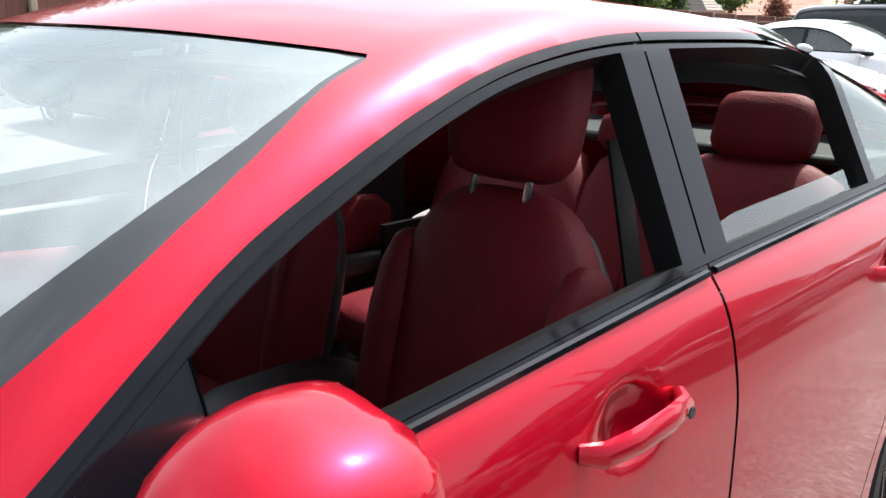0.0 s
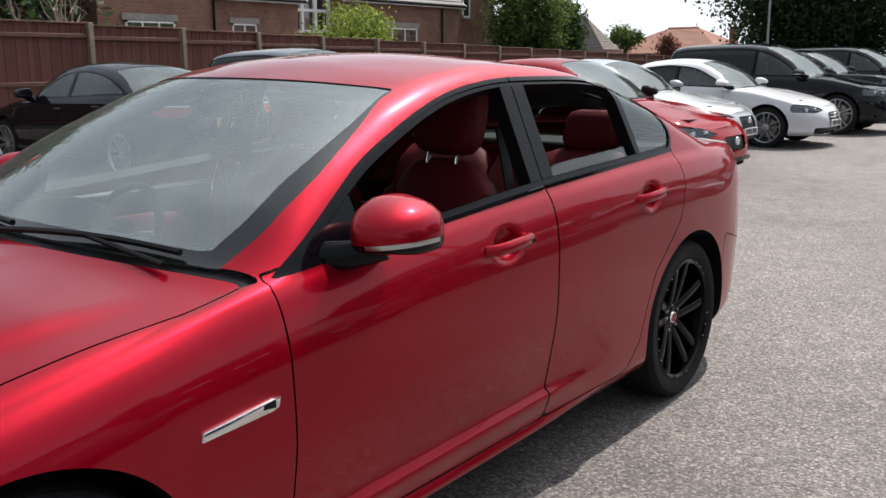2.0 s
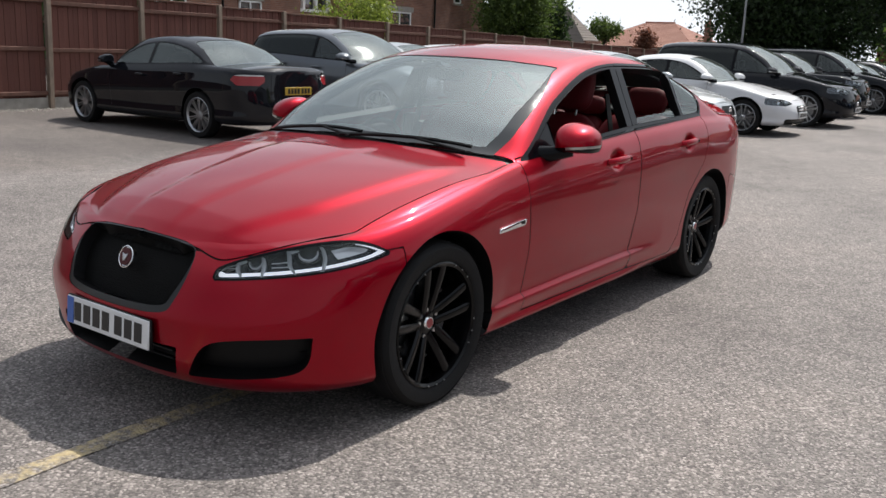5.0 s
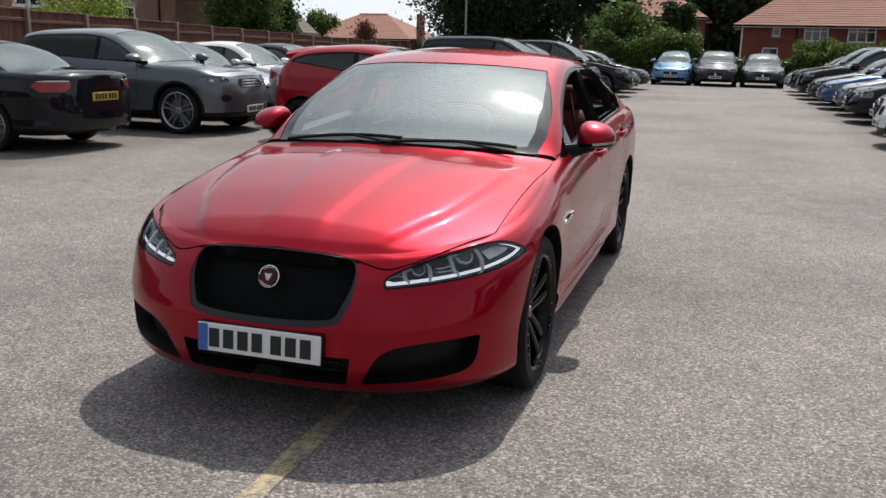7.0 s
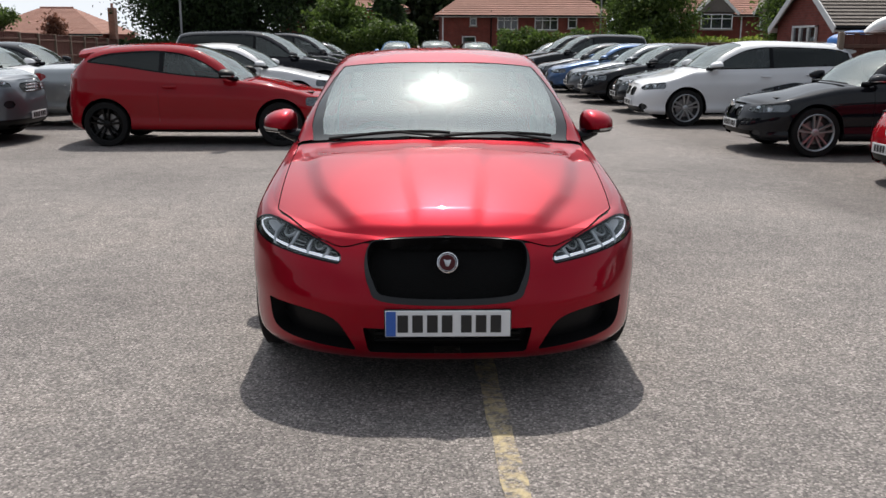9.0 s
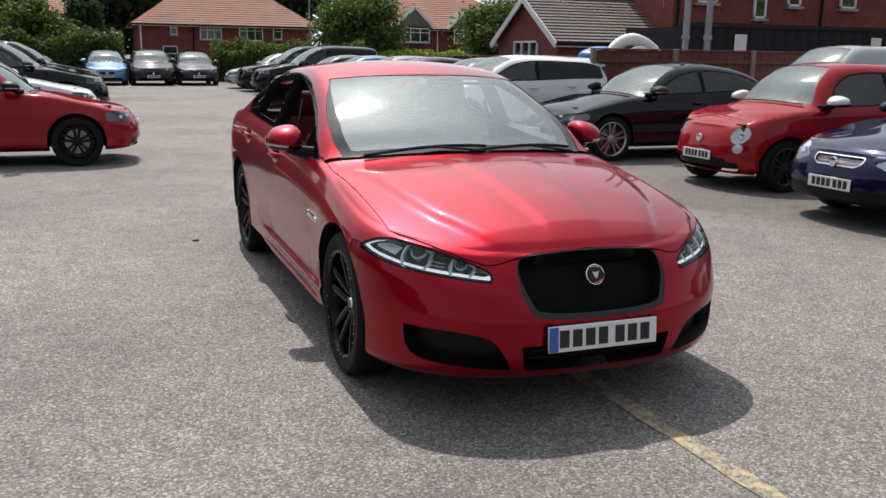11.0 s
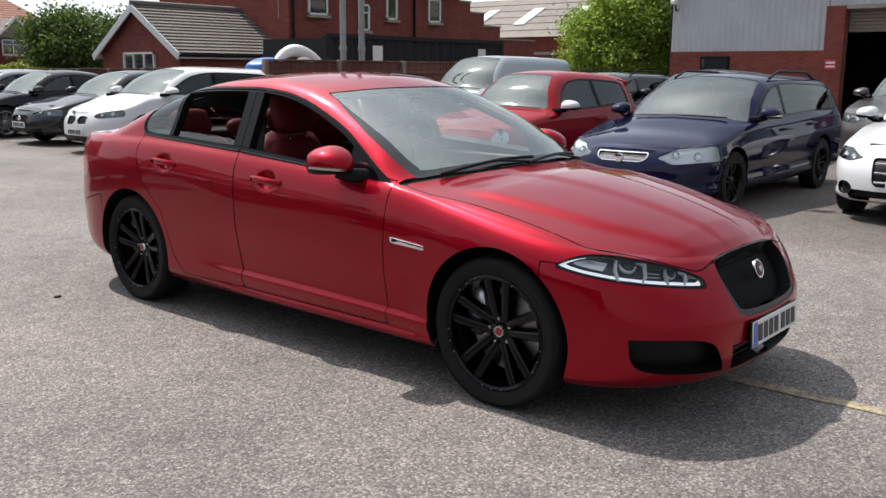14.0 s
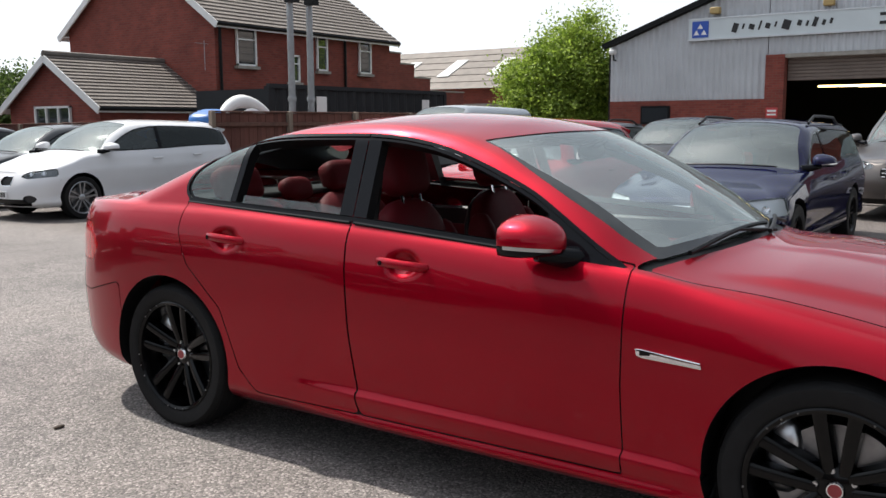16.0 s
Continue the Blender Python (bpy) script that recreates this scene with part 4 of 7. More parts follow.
def head_lamp(car, k, lamp_open, lamp, sx):
    """Clear lens over a dark housing with two round projectors and a light strip."""
    inside = sink(lamp_open, 0.055)
    h = ob_mesh("headlamp", k(inside), LAMPIN, car, "clear headlamp with black inner housing")
    ob_mesh("lamp_edge", k(rim(lamp_open, lambda v: True, 0.056)), BLACK, h)
    ob_mesh("lens", k(sink(lamp_open, 0.001)), LENS, h)
    V, F = pack(sink(lamp_open, 0.022))
    sd = lambda V: sdpoly(V[:, 6], V[:, 2], lamp)
    edge, _ = cut(lamp_open, lambda V: -(sd(V) + 0.006))
    ob_mesh("lamp_seal", k(sink(edge, -0.0015)), GLOSSBLACK, h)
    zl = pchip((0.44, 0.54, 0.665, 0.875, 1.03, 1.1, 1.2), (0.600, 0.604, 0.617, 0.640, 0.662, 0.674, 0.71))
    strip, _ = cut((V, F), lambda V: np.max([-(sd(V) + 0.018), sd(V) + 0.007, V[:, 2] - zl(V[:, 6]) - 0.022 - 0.08 * np.clip((V[:, 6] - 0.98) / 0.06, 0, 1)], 0))
    ob_mesh("light_strip", k(strip), DRL, h)

    def inside_at(a, z):
        d = (V[:, 6] - a) ** 2 + (V[:, 2] - z) ** 2 + 1e-7
        i = np.argsort(d)[:5]
        w = 1 / d[i]
        p = (V[i, :3] * w[:, None]).sum(0) / w.sum()
        return (sx * p[0], p[1], p[2])
    for ca, cz_, r, g0, g1 in ((0.815, 0.684, 0.064, 118, 236), (0.815, 0.684, 0.068, -46, 40), (0.592, 0.644, 0.042, 120, 232), (0.600, 0.646, 0.044, -40, 46)):
        pts = [inside_at(ca + 1.12 * r * math.cos(radians(g)), min(cz_ + r * math.sin(radians(g)), 0.742)) for g in np.linspace(g0, g1, 9)]
        part("light_blade", tube(pts, [0.003, 0.006, 0.008, 0.009, 0.009, 0.009, 0.008, 0.006, 0.003], 6), LAMPW, h)
    for z in (0.012, 0.024):
        part("lamp_rib", tube([inside_at(a, float(zl(a)) + 0.02 + z) for a in (0.675, 0.70, 0.725, 0.745)], 0.0022, 5), LAMPW, h)
        part("lamp_rib", tube([inside_at(a, float(zl(a)) + 0.02 + z) for a in (0.478, 0.50, 0.525, 0.545)], 0.0022, 5), LAMPW, h)
    V, F = pack(sink(lamp_open, 0.04))
    outer, _ = cut((V, F), lambda V: np.max([0.935 - V[:, 6] - 0.6 * (V[:, 2] - 0.68) + 6.0 * (V[:, 2] - 0.70) ** 2, sd(V) + 0.026], 0))
    ob_mesh("side_reflector", k(outer), LAMPW, h)
    if len(V):
        for a0, z0, r in ((0.822, 0.692, 0.046), (0.600, 0.652, 0.033)):
            i = int(np.argmin((V[:, 6] - a0) ** 2 + (V[:, 2] - z0) ** 2))
            p, n = Vector(V[i, :3]), Vector(V[i, 3:6])
            p.x *= sx
            n.x *= sx
            R = n.to_track_quat("Y", "Z").to_matrix().to_4x4()
            for nm, prf, mt in (("projector", [(0.0, 0.012), (r * 0.5, 0.006), (r * 0.66, -0.004)], LENS), ("projector_ring", [(r * 0.66, -0.004), (r * 0.7, 0.008), (r * 0.8, 0.006), (r * 0.82, -0.004)], LAMPW), ("projector_bowl", [(0.0, -0.012), (r * 0.66, -0.006), (r, -0.002), (r * 1.04, -0.02)], LAMPIN), ("halo", [(r * 1.0, -0.006), (r * 1.1, 0.000), (r * 1.2, -0.008)], LAMPIN)):
                bm = lathe(prf, 28, "y")
                bmesh.ops.transform(bm, matrix=Matrix.Translation(p) @ R, verts=bm.verts)
                part(nm, bm, mt, h)


def seat(car, x, y, tilt=14, name="front_seat"):
    R = Matrix.Translation((x, y + 0.28, 0.50)) @ Matrix.Rotation(radians(-tilt), 4, "X")
    s = part(name, pillow((x, y, 0.47), (0.50, 0.54, 0.17), None, 3.4, 12), LEATHER, car, "red leather seat with black outer bolsters")
    part("backrest", pillow((0, 0, 0), (0.50, 0.15, 0.66), R @ Matrix.Translation((0, 0.02, 0.285)), 3.6, 16, lambda q: Vector((q.x * (1 - 0.26 * max(0, q.z) ** 2), q.y, q.z))), LEATHER, s)
    for sx in (-1, 1):
        part("bolster", pillow((0, 0, 0), (0.09, 0.16, 0.50), R @ Matrix.Translation((sx * 0.215, 0.0, 0.25)), 3.0, 10), LEATHER, s)
    part("back_shell", pillow((0, 0, 0), (0.51, 0.10, 0.63), R @ Matrix.Translation((0, 0.075, 0.285)), 3.0, 12, lambda q: Vector((q.x * (1 - 0.26 * max(0, q.z) ** 2), q.y, q.z))), LEATHERDK, s)
    part("headrest", pillow((0, 0, 0), (0.275, 0.125, 0.285), R @ Matrix.Translation((0, -0.01, 0.768)), 4.4, 16, lambda q: Vector((q.x * (1 - 0.07 * max(0, q.z)), q.y, q.z))), LEATHER, s)
    for sx in (-1, 1):
        bm = tube([(sx * 0.066, -0.02, 0.58), (sx * 0.066, -0.02, 0.69)], 0.008, 8)
        bmesh.ops.transform(bm, matrix=R, verts=bm.verts)
        part("headrest_post", bm, CHROME, s)
    for z in (0.16, 0.30, 0.42):
        bm = tube([(-0.16, -0.045, z), (0, -0.05, z), (0.16, -0.045, z)], 0.0018, 6)
        bmesh.ops.transform(bm, matrix=R, verts=bm.verts)
        part("seam", bm, GAP, s)
    return s


def interior(car):
    part("cabin_floor", boxes(((0, 0.1, 0.29), (1.6, 2.3, 0.06))), CARPET, car, smooth=False)
    pr = [(-1.0, 0.50), (-1.0, 0.92), (-0.9, 0.945), (-0.72, 0.955), (-0.60, 0.93), (-0.56, 0.86), (-0.60, 0.72), (-0.72, 0.52)]
    # a dark dash in pale grey: its sunlit glare is put into the colour
    d = part("dashboard", prism(pr, -0.66, 0.66, "x", 0.02), mat("glare-pale dashboard", (0.20, 0.21, 0.205), 0.6, var=0.2, scale=60, bump=0.2, bscale=300), car)
    part("dash_trim", boxes(((0, -0.565, 0.80), (1.45, 0.02, 0.07)), bevel=0.006), SILVER, d)
    part("screen_panel", boxes(((0, -0.558, 0.83), (0.20, 0.012, 0.12)), bevel=0.004), GLOSSBLACK, d)
    part("instrument_hood", pillow((-0.38, -0.62, 0.95), (0.40, 0.24, 0.12), None, 2.6, 10), MATS["glare-pale dashboard"], d)
    part("centre_console", prism([(-0.62, 0.30), (-0.60, 0.62), (-0.25, 0.56), (0.0, 0.58), (0.42, 0.60), (0.45, 0.30)], -0.13, 0.13, "x", 0.02), LEATHERDK, car)
    part("armrest", pillow((0, 0.20, 0.62), (0.23, 0.42, 0.09), None, 3.4, 10), LEATHERDK, car)
    e = new("steering_wheel")
    e.parent = car
    pts = [(0.185 * math.cos(a), 0, 0.185 * math.sin(a)) for a in np.linspace(0, 2 * math.pi, 33)]
    part("wheel_ring", tube(pts, 0.016, 8, False), LEATHERDK, e)
    part("airbag_boss", pillow((0, -0.015, -0.01), (0.17, 0.07, 0.14), None, 2.6, 10), LEATHERDK, e)
    for a in (0.15, math.pi - 0.15, -math.pi / 2):
        part("wheel_spoke", tube([(0.05 * math.cos(a), -0.01, 0.05 * math.sin(a)), (0.18 * math.cos(a), 0, 0.18 * math.sin(a))], 0.014, 6), SILVER, e)
    part("steering_column", tube([(0, -0.02, 0), (0, -0.28, -0.02)], 0.035, 10), LEATHERDK, e)
    e.matrix_basis = pose(-0.38, -0.40, 0.85, -24)
    seat(car, 0.38, 0.02)
    seat(car, -0.38, 0.02)
    b = part("rear_seat", pillow((0, 1.00, 0.50), (1.34, 0.52, 0.20), None, 4, 14), LEATHER, car, "red leather rear bench")
    R = Matrix.Translation((0, 1.24, 0.52)) @ Matrix.Rotation(radians(-24), 4, "X")
    for x in (-0.40, 0.40):
        part("backrest", pillow((0, 0, 0), (0.60, 0.16, 0.62), R @ Matrix.Translation((x, 0.02, 0.27)), 3.6, 12), LEATHER, b)
        part("headrest", pillow((0, 0, 0), (0.28, 0.12, 0.19), R @ Matrix.Translation((x, 0.0, 0.66)), 4.2, 14), LEATHER, b)
    part("backrest", pillow((0, 0, 0), (0.24, 0.13, 0.58), R @ Matrix.Translation((0, 0.03, 0.26)), 3.6, 12), LEATHER, b)
    part("headrest", pillow((0, 0, 0), (0.22, 0.09, 0.13), R @ Matrix.Translation((0, 0.0, 0.61)), 3.2, 12), LEATHER, b)
    part("parcel_shelf", boxes(((0, 1.72, 1.055), (1.36, 0.46, 0.03)), bevel=0.01), LEATHERDK, car)
    for sx in (1, -1):
        for y0, y1 in ((-0.72, 0.28), (0.42, 1.28)):
            z = 0.94 + 0.06 * (y0 + 0.8)
            c = part("door_card", boxes(((sx * 0.785, (y0 + y1) / 2, 0.66), (0.05, y1 - y0, 0.58)), bevel=0.012), LEATHERDK, car)
            part("card_insert", pillow((sx * 0.755, (y0 + y1) / 2, 0.74), (0.05, (y1 - y0) * 0.8, 0.22), None, 4, 8), LEATHER, c)
            part("card_armrest", pillow((sx * 0.73, (y0 + y1) / 2 + 0.05, 0.62), (0.08, (y1 - y0) * 0.6, 0.07), None, 4, 8), LEATHERDK, c)
        part("b_pillar_trim", boxes(((sx * 0.755, 0.40, 0.70), (0.03, 0.13, 0.62)), bevel=0.01), LEATHERDK, car)
        part("seat_belt", boxes(((sx * 0.725, 0.40, 0.85), (0.006, 0.05, 0.75), Matrix.Rotation(radians(sx * -12), 4, "Y"))), BLACK, car)
        part("sun_visor", boxes(((sx * 0.33, -0.10, 1.335), (0.40, 0.16, 0.018)), bevel=0.008), HEADLINE, car)
    V, F = shell(HERO)
    fw, fr = screens(HERO)
    m = (V, F)
    m, _ = cut(m, lambda V: np.max([-0.16 - V[:, 1] + 0.0 * V[:, 0], V[:, 1] - 1.16, 1.30 - V[:, 2], V[:, 8] + 0.01], 0))
    ob_mesh("headlining", both(sink(m, 0.04)), HEADLINE, car)
    mm = part("rear_view_mirror", pillow((0, -0.26, 1.30), (0.24, 0.04, 0.07), None, 3.2, 10), GLOSSBLACK, car)
    part("mirror_stem", tube([(0, -0.27, 1.32), (0, -0.33, 1.355)], 0.012, 6), BLACK, mm)

# ---- parked cars ----
def spec(kind, wb, fo, ro, W, H, R, zn=0.68, zc=0.96, zb=(0.92, 1.02), cowl=None, deck=1.05):
    """Outline of a parked car from its main measures."""
    ya, yb = -wb / 2, wb / 2
    yf, yr = ya - fo, yb + ro
    c = cowl if cowl is not None else ya + 0.42
    ns = 0.12
    tall = H - zc
    head = c + 0.95 * tall / 0.5 * 0.92 if kind not in ("van", "mini") else c + 0.75 * tall / 0.5 * 0.8
    if kind == "saloon":
        prof = [(yf, zn), (yf + ns, zn + 0.01), (yf + ns + 0.08, zn + 0.06), (ya, zc - 0.09), (c - 0.08, zc - 0.015), (c, zc), (c + (head - c) * 0.5, zc + tall * 0.6), (head, H - 0.035), (head + 0.5, H), (yb - 0.55, H - 0.04), (yb - 0.2, H - 0.12), (yb + 0.42, deck + 0.03), (yr - 0.12, deck), (yr - 0.06, deck - 0.04), (yr, deck - 0.08)]
        rtop, rbase = yb - 0.42, yb + 0.38
    else:
        e = {"hatch": 0.42, "suv": 0.34, "mpv": 0.36, "van": 0.16, "mini": 0.36, "estate": 0.36}[kind]
        prof = [(yf, zn), (yf + ns, zn + 0.01), (yf + ns + 0.08, zn + 0.06), (ya, zc - 0.10), (c - 0.08, zc - 0.015), (c, zc), (c + (head - c) * 0.5, zc + tall * 0.6), (head, H - 0.035), (head + 0.45, H), (yr - e - 0.35, H - 0.03), (yr - e, H - 0.09), (yr - 0.08, zb[1] + 0.07), (yr - 0.05, zb[1] + 0.02), (yr, zb[1])]
        rtop, rbase = yr - e + 0.02, yr - 0.10
    prof = [q for i, q in enumerate(prof) if i == 0 or q[0] > prof[i - 1][0] + 1e-3]
    py, pz = zip(*prof)
    shoulder = ((yf, yf + ns, ya - 0.2, c, 0.2, yb, yr - 0.06, yr), (zn - 0.01, zn - 0.005, zn + 0.12, zb[0], (zb[0] + zb[1]) / 2, zb[1], zb[1] - (0.03 if kind == "saloon" else 0.0), zb[1] - 0.06))
    return dict(kind=kind, W=W, yf=yf, yr=yr, Rf=0.72, Rr=0.62, nf=2.7, nr=3.0, res=(22, 54, 18, 16, 18), shoulder=shoulder, prof=(py, pz),
                dside=((0, 0.06, 0.13, 0.17, 0.24, 0.5, 0.68, 0.72, 0.80, 0.92, 1.0), (0.09, 0.03, 0.008, 0.012, 0.026, 0.004, 0.0, 0.004, 0.022, 0.04, 0.075)),
                dfront=((0, 0.08, 0.3, 0.55, 0.8, 1.0), (0.12, 0.03, 0.0, 0.01, 0.05, 0.12)), drear=((0, 0.08, 0.3, 0.6, 1.0), (0.12, 0.03, 0.0, 0.02, 0.05)),
                wide=((yf, ya, 0, yb, yr), (1.0, 1.0, 0.985, 1.0, 1.0)), bottom=((yf, 0, yr), (0.2 + 0.25 * (R - 0.3), 0.19 + 0.5 * (R - 0.3), 0.24)),
                crownf=((yf, ya, 0.3, yr), (0.06, 0.06, 0.17, 0.08)), tumble=0.5 if kind in ("saloon", "hatch", "mini") else 0.36, soft=0.10, q=0.26, qmid=0.2,
                cowl=c + 0.05, header=head - 0.03, rtop=rtop, rbase=rbase, pillar=0.07, rpillar=0.10, ya=ya, yb=yb, R=R, H=H, zb=zb, zn=zn)


def far_wheel(R, rr, rim_mat, width=0.2, style="double"):
    """A parked car's wheel: tyre, barrel, bright lip, spokes, disc and cap."""
    e = new("wheel")
    w = width / 2
    part("tyre", lathe([(rr, -w), (R * 0.95, -w), (R, -w * 0.7), (R, w * 0.7), (R * 0.96, w * 0.97), (rr + 0.02, w), (rr, w * 0.92), (rr - 0.01, w * 0.5)], 32), RUBBER, e)
    dark = mat("rim shadow", (0.02, 0.02, 0.02), 0.6)
    part("barrel", lathe([(rr, w * 0.90), (rr - 0.02, w * 0.72), (rr - 0.028, 0.0), (rr * 0.4, -0.03), (0.0, -0.03)], 32), dark if rim_mat is not BLACKRIM else BLACKRIM, e)
    part("rim_lip", lathe([(rr - 0.022, w * 0.66), (rr - 0.016, w * 0.86), (rr - 0.004, w * 0.97), (rr + 0.003, w * 0.93)], 32), rim_mat, e)
    part("brake_disc", lathe([(0.05, 0.0), (rr * 0.66, 0.0), (rr * 0.66, -0.02)], 24), DISC, e)
    many = style == "multi"
    for k in range(10 if many else 5):
        a = 2 * math.pi * k / (10 if many else 5) + 0.3
        for sg in (-1, 1):
            bm = bmesh.new()
            rings = []
            for t in (0.0, 0.35, 0.7, 1.0):
                rad = 0.04 + t * (rr - 0.052)
                off = sg * ((0.008 + 0.012 * t) if many else (0.016 + 0.030 * t))
                wd = 0.0065 if many else 0.0135 + 0.004 * t
                x = w * (0.60 + 0.20 * t)
                rings.append([bm.verts.new((x + ox, rad * math.cos(a) - (off + o * wd) * math.sin(a), rad * math.sin(a) + (off + o * wd) * math.cos(a))) for o, ox in ((-1.2, -0.035), (-0.8, 0.0), (0.8, 0.0), (1.2, -0.035))])
            for p, q in zip(rings, rings[1:]):
                for i in range(3):
                    bm.faces.new((p[i], p[i + 1], q[i + 1], q[i]))
            bmesh.ops.recalc_face_normals(bm, faces=bm.faces)
            part("spoke", bm, rim_mat, e)
    part("hub_cap", lathe([(0.0, w * 0.70), (0.03, w * 0.69), (0.055, w * 0.58), (0.06, w * 0.2)], 14), rim_mat, e)
    return e


def paint(name, col, metal=0.4):
    return mat("paint " + name, col, 0.32 if metal else 0.4, metal, 0.9, var=0.05, scale=2, spec=0.0 if col[1] < 0.05 else 0.2, coat_ior=1.42)


def parked(label, S, col, at, heading, rims=None, yellow=False, privacy=True, trim=None, grille=(0.42, 0.58, 0.28), chrome=False, mirror=None, rails=False, three=False, round_lamps=False, plates=True, lamp=None, frame=False, kidney=False, spoiler=0.0, strip=False, fogs=None, pale_tail=False, exhaust=False, wipers=True, win_rise=0.0, moustache=False, glass=False, spokes="double", tall_tyre=False):
    car = new("car")
    tagged(car, label, "car")
    fw, fr = screens(S)
    M = shell(S)
    R, ya, yb, W, zb, yf, yr, zn = S["R"], S["ya"], S["yb"], S["W"], S["zb"], S["yf"], S["yr"], S["zn"]
    ra = R + 0.045
    for y in (ya, yb):
        _, M = cut(M, arch(y, R + 0.01, ra))
    ar = [rim(M, lambda v: abs(math.hypot(v[1] - y, v[2] - R - 0.01) - ra) < 0.006, 0.16) for y in (ya, yb)]
    ws, M = cut(M, fw)
    rs, M = cut(M, fr)
    kind = S["kind"]
    pr, sh = pchip(*S["prof"]), pchip(*S["shoulder"])
    a0 = S["cowl"] + 0.30
    a1 = (yb + 0.22) if kind == "saloon" else yr - (0.42 if kind != "mini" else 0.55)
    ys = np.linspace(a0, a1, 14)
    bot = [(y, float(sh(y)) + 0.02 + win_rise * max(0.0, (y - a0) / (a1 - a0)) ** 1.6) for y in ys]
    top = [(y, max(float(sh(y)) + 0.05, min(float(pr(y - 0.16)), float(pr(y + 0.10))) - 0.105)) for y in ys]
    top[0] = (ys[0] - 0.02, float(sh(ys[0])) + 0.06)
    win = bot + [(a1 + 0.05, bot[-1][1] + 0.04)] + top[::-1]
    if kind == "van":
        win = [q for q in win if q[0] < 0.2]
        win = bot[:8] + [top[7]] + top[:8][::-1]
    dl, M = cut(M, sidewin(win))
    gl, fr_ = cut(dl, lambda V: sdpoly(V[:, 1], V[:, 2], win) + 0.02)
    yb1 = 0.22 if not three else 0.45
    bp, gl = cut(gl, lambda V: np.abs(V[:, 1] - yb1) - 0.035)
    gf, gb = cut(gl, lambda V: V[:, 1] - yb1)
    # door lines
    gaps = []
    lines = [(a0 - 0.02, sh(a0)), (yb1 + 0.03, 1.0)] + ([] if three or kind == "van" else [(yb - 0.30, 1.0)])
    for y0, _ in lines:
        g, M = cut(M, lambda V: np.max([np.abs(V[:, 1] - y0) - 0.004, 0.32 - V[:, 2], V[:, 2] - sh(y0) - 0.03, 0.5 - V[:, 0]], 0))
        gaps.append(g)
    g, M = cut(M, lambda V: np.max([np.abs(V[:, 0] - (W - 0.16)) - 0.004, V[:, 1] - S["cowl"], yf + 0.42 - V[:, 1], zn - V[:, 2]], 0))
    gaps.append(g)
    # lamps and grille
    zl = zn - 0.045
    if round_lamps:
        lampf = lambda V: np.maximum(np.hypot(V[:, 0] - 0.55, V[:, 2] - zl + 0.045) - 0.10, V[:, 1] - ya)
    elif lamp:
        lampf = lambda V: np.max([np.abs(V[:, 2] - lamp[0] - lamp[3] * (V[:, 0] - 0.6)) - lamp[1] * np.clip((V[:, 0] - lamp[2]) / 0.16, 0.25, 1), lamp[2] - V[:, 0], V[:, 1] - (ya - R - 0.04)], 0)
    else:
        lampf = lambda V: np.max([np.abs(V[:, 2] - zl - 0.06 * (V[:, 0] - 0.6)) - 0.065 + 0.05 * np.clip((0.62 - V[:, 0]) / 0.2, 0, 1), grille[2] + 0.10 - V[:, 0], V[:, 1] - (ya - R - 0.05)], 0)
    lo, M = cut(M, lampf)
    gf_ = lambda V: np.max([np.abs(V[:, 2] - (grille[0] + grille[1]) / 2) - (grille[1] - grille[0]) / 2, V[:, 0] - grille[2] - (0.45 if frame else 0.1) * (V[:, 2] - grille[0]), V[:, 1] - yf - 0.5, (0.025 if kidney else -1.0) - V[:, 0]], 0)
    gr, M = cut(M, gf_)
    ring = None
    if frame or kidney:
        gr, ring = cut(gr, lambda V: gf_(V) + 0.010)
    fg = None
    if fogs:
        fg, M = cut(M, lambda V: np.maximum(np.hypot((V[:, 0] - fogs[0]) / fogs[3], V[:, 2] - fogs[1]) - fogs[2], V[:, 1] - ya + 0.2))
    dk = None
    if strip:
        dk, M = cut(M, lambda V: np.max([np.abs(V[:, 2] - 0.29) - 0.075, V[:, 1] - (ya - R - 0.1), V[:, 0] - W * 0.74], 0))
    li, M = cut(M, lambda V: np.max([np.abs(V[:, 2] - 0.285) - 0.05, V[:, 0] - W * 0.72, V[:, 1] - yf - 0.5], 0))
    if kind == "saloon":
        tl, M = cut(M, lambda V: np.max([np.abs(V[:, 2] - 0.865 + 0.10 * np.clip(yr - 0.25 - V[:, 1], 0, 1)) - 0.072, W * 0.60 - V[:, 0] - 1.1 * np.clip(V[:, 2] - 0.86, -0.1, 0.0), yr - 0.46 + 1.6 * np.abs(V[:, 2] - 0.88) - V[:, 1]], 0))
    else:
        tl, M = cut(M, lambda V: np.max([np.abs(V[:, 2] - zb[1] + 0.10) - 0.13, W * 0.66 - V[:, 0], yr - 0.30 + 0.8 * np.abs(V[:, 2] - zb[1] + 0.06) - V[:, 1]], 0))
    skirt, M = cut(M, lambda V: np.max([V[:, 2] - 0.245, ya + 0.3 - V[:, 1], V[:, 1] - yb + 0.3], 0))
    # bumper joints and fuel flap
    for y0, s0 in ((ya - R - 0.10, 1), (yb + R + 0.12, -1)):
        g, M = cut(M, lambda V: np.max([np.abs(V[:, 2] - 0.60 - 0.35 * s0 * (V[:, 1] - y0)) - 0.0035, s0 * (V[:, 1] - y0) - 0.16, -s0 * (V[:, 1] - y0) - 0.10, 0.5 - V[:, 0]], 0))
        gaps.append(g)
    low = None
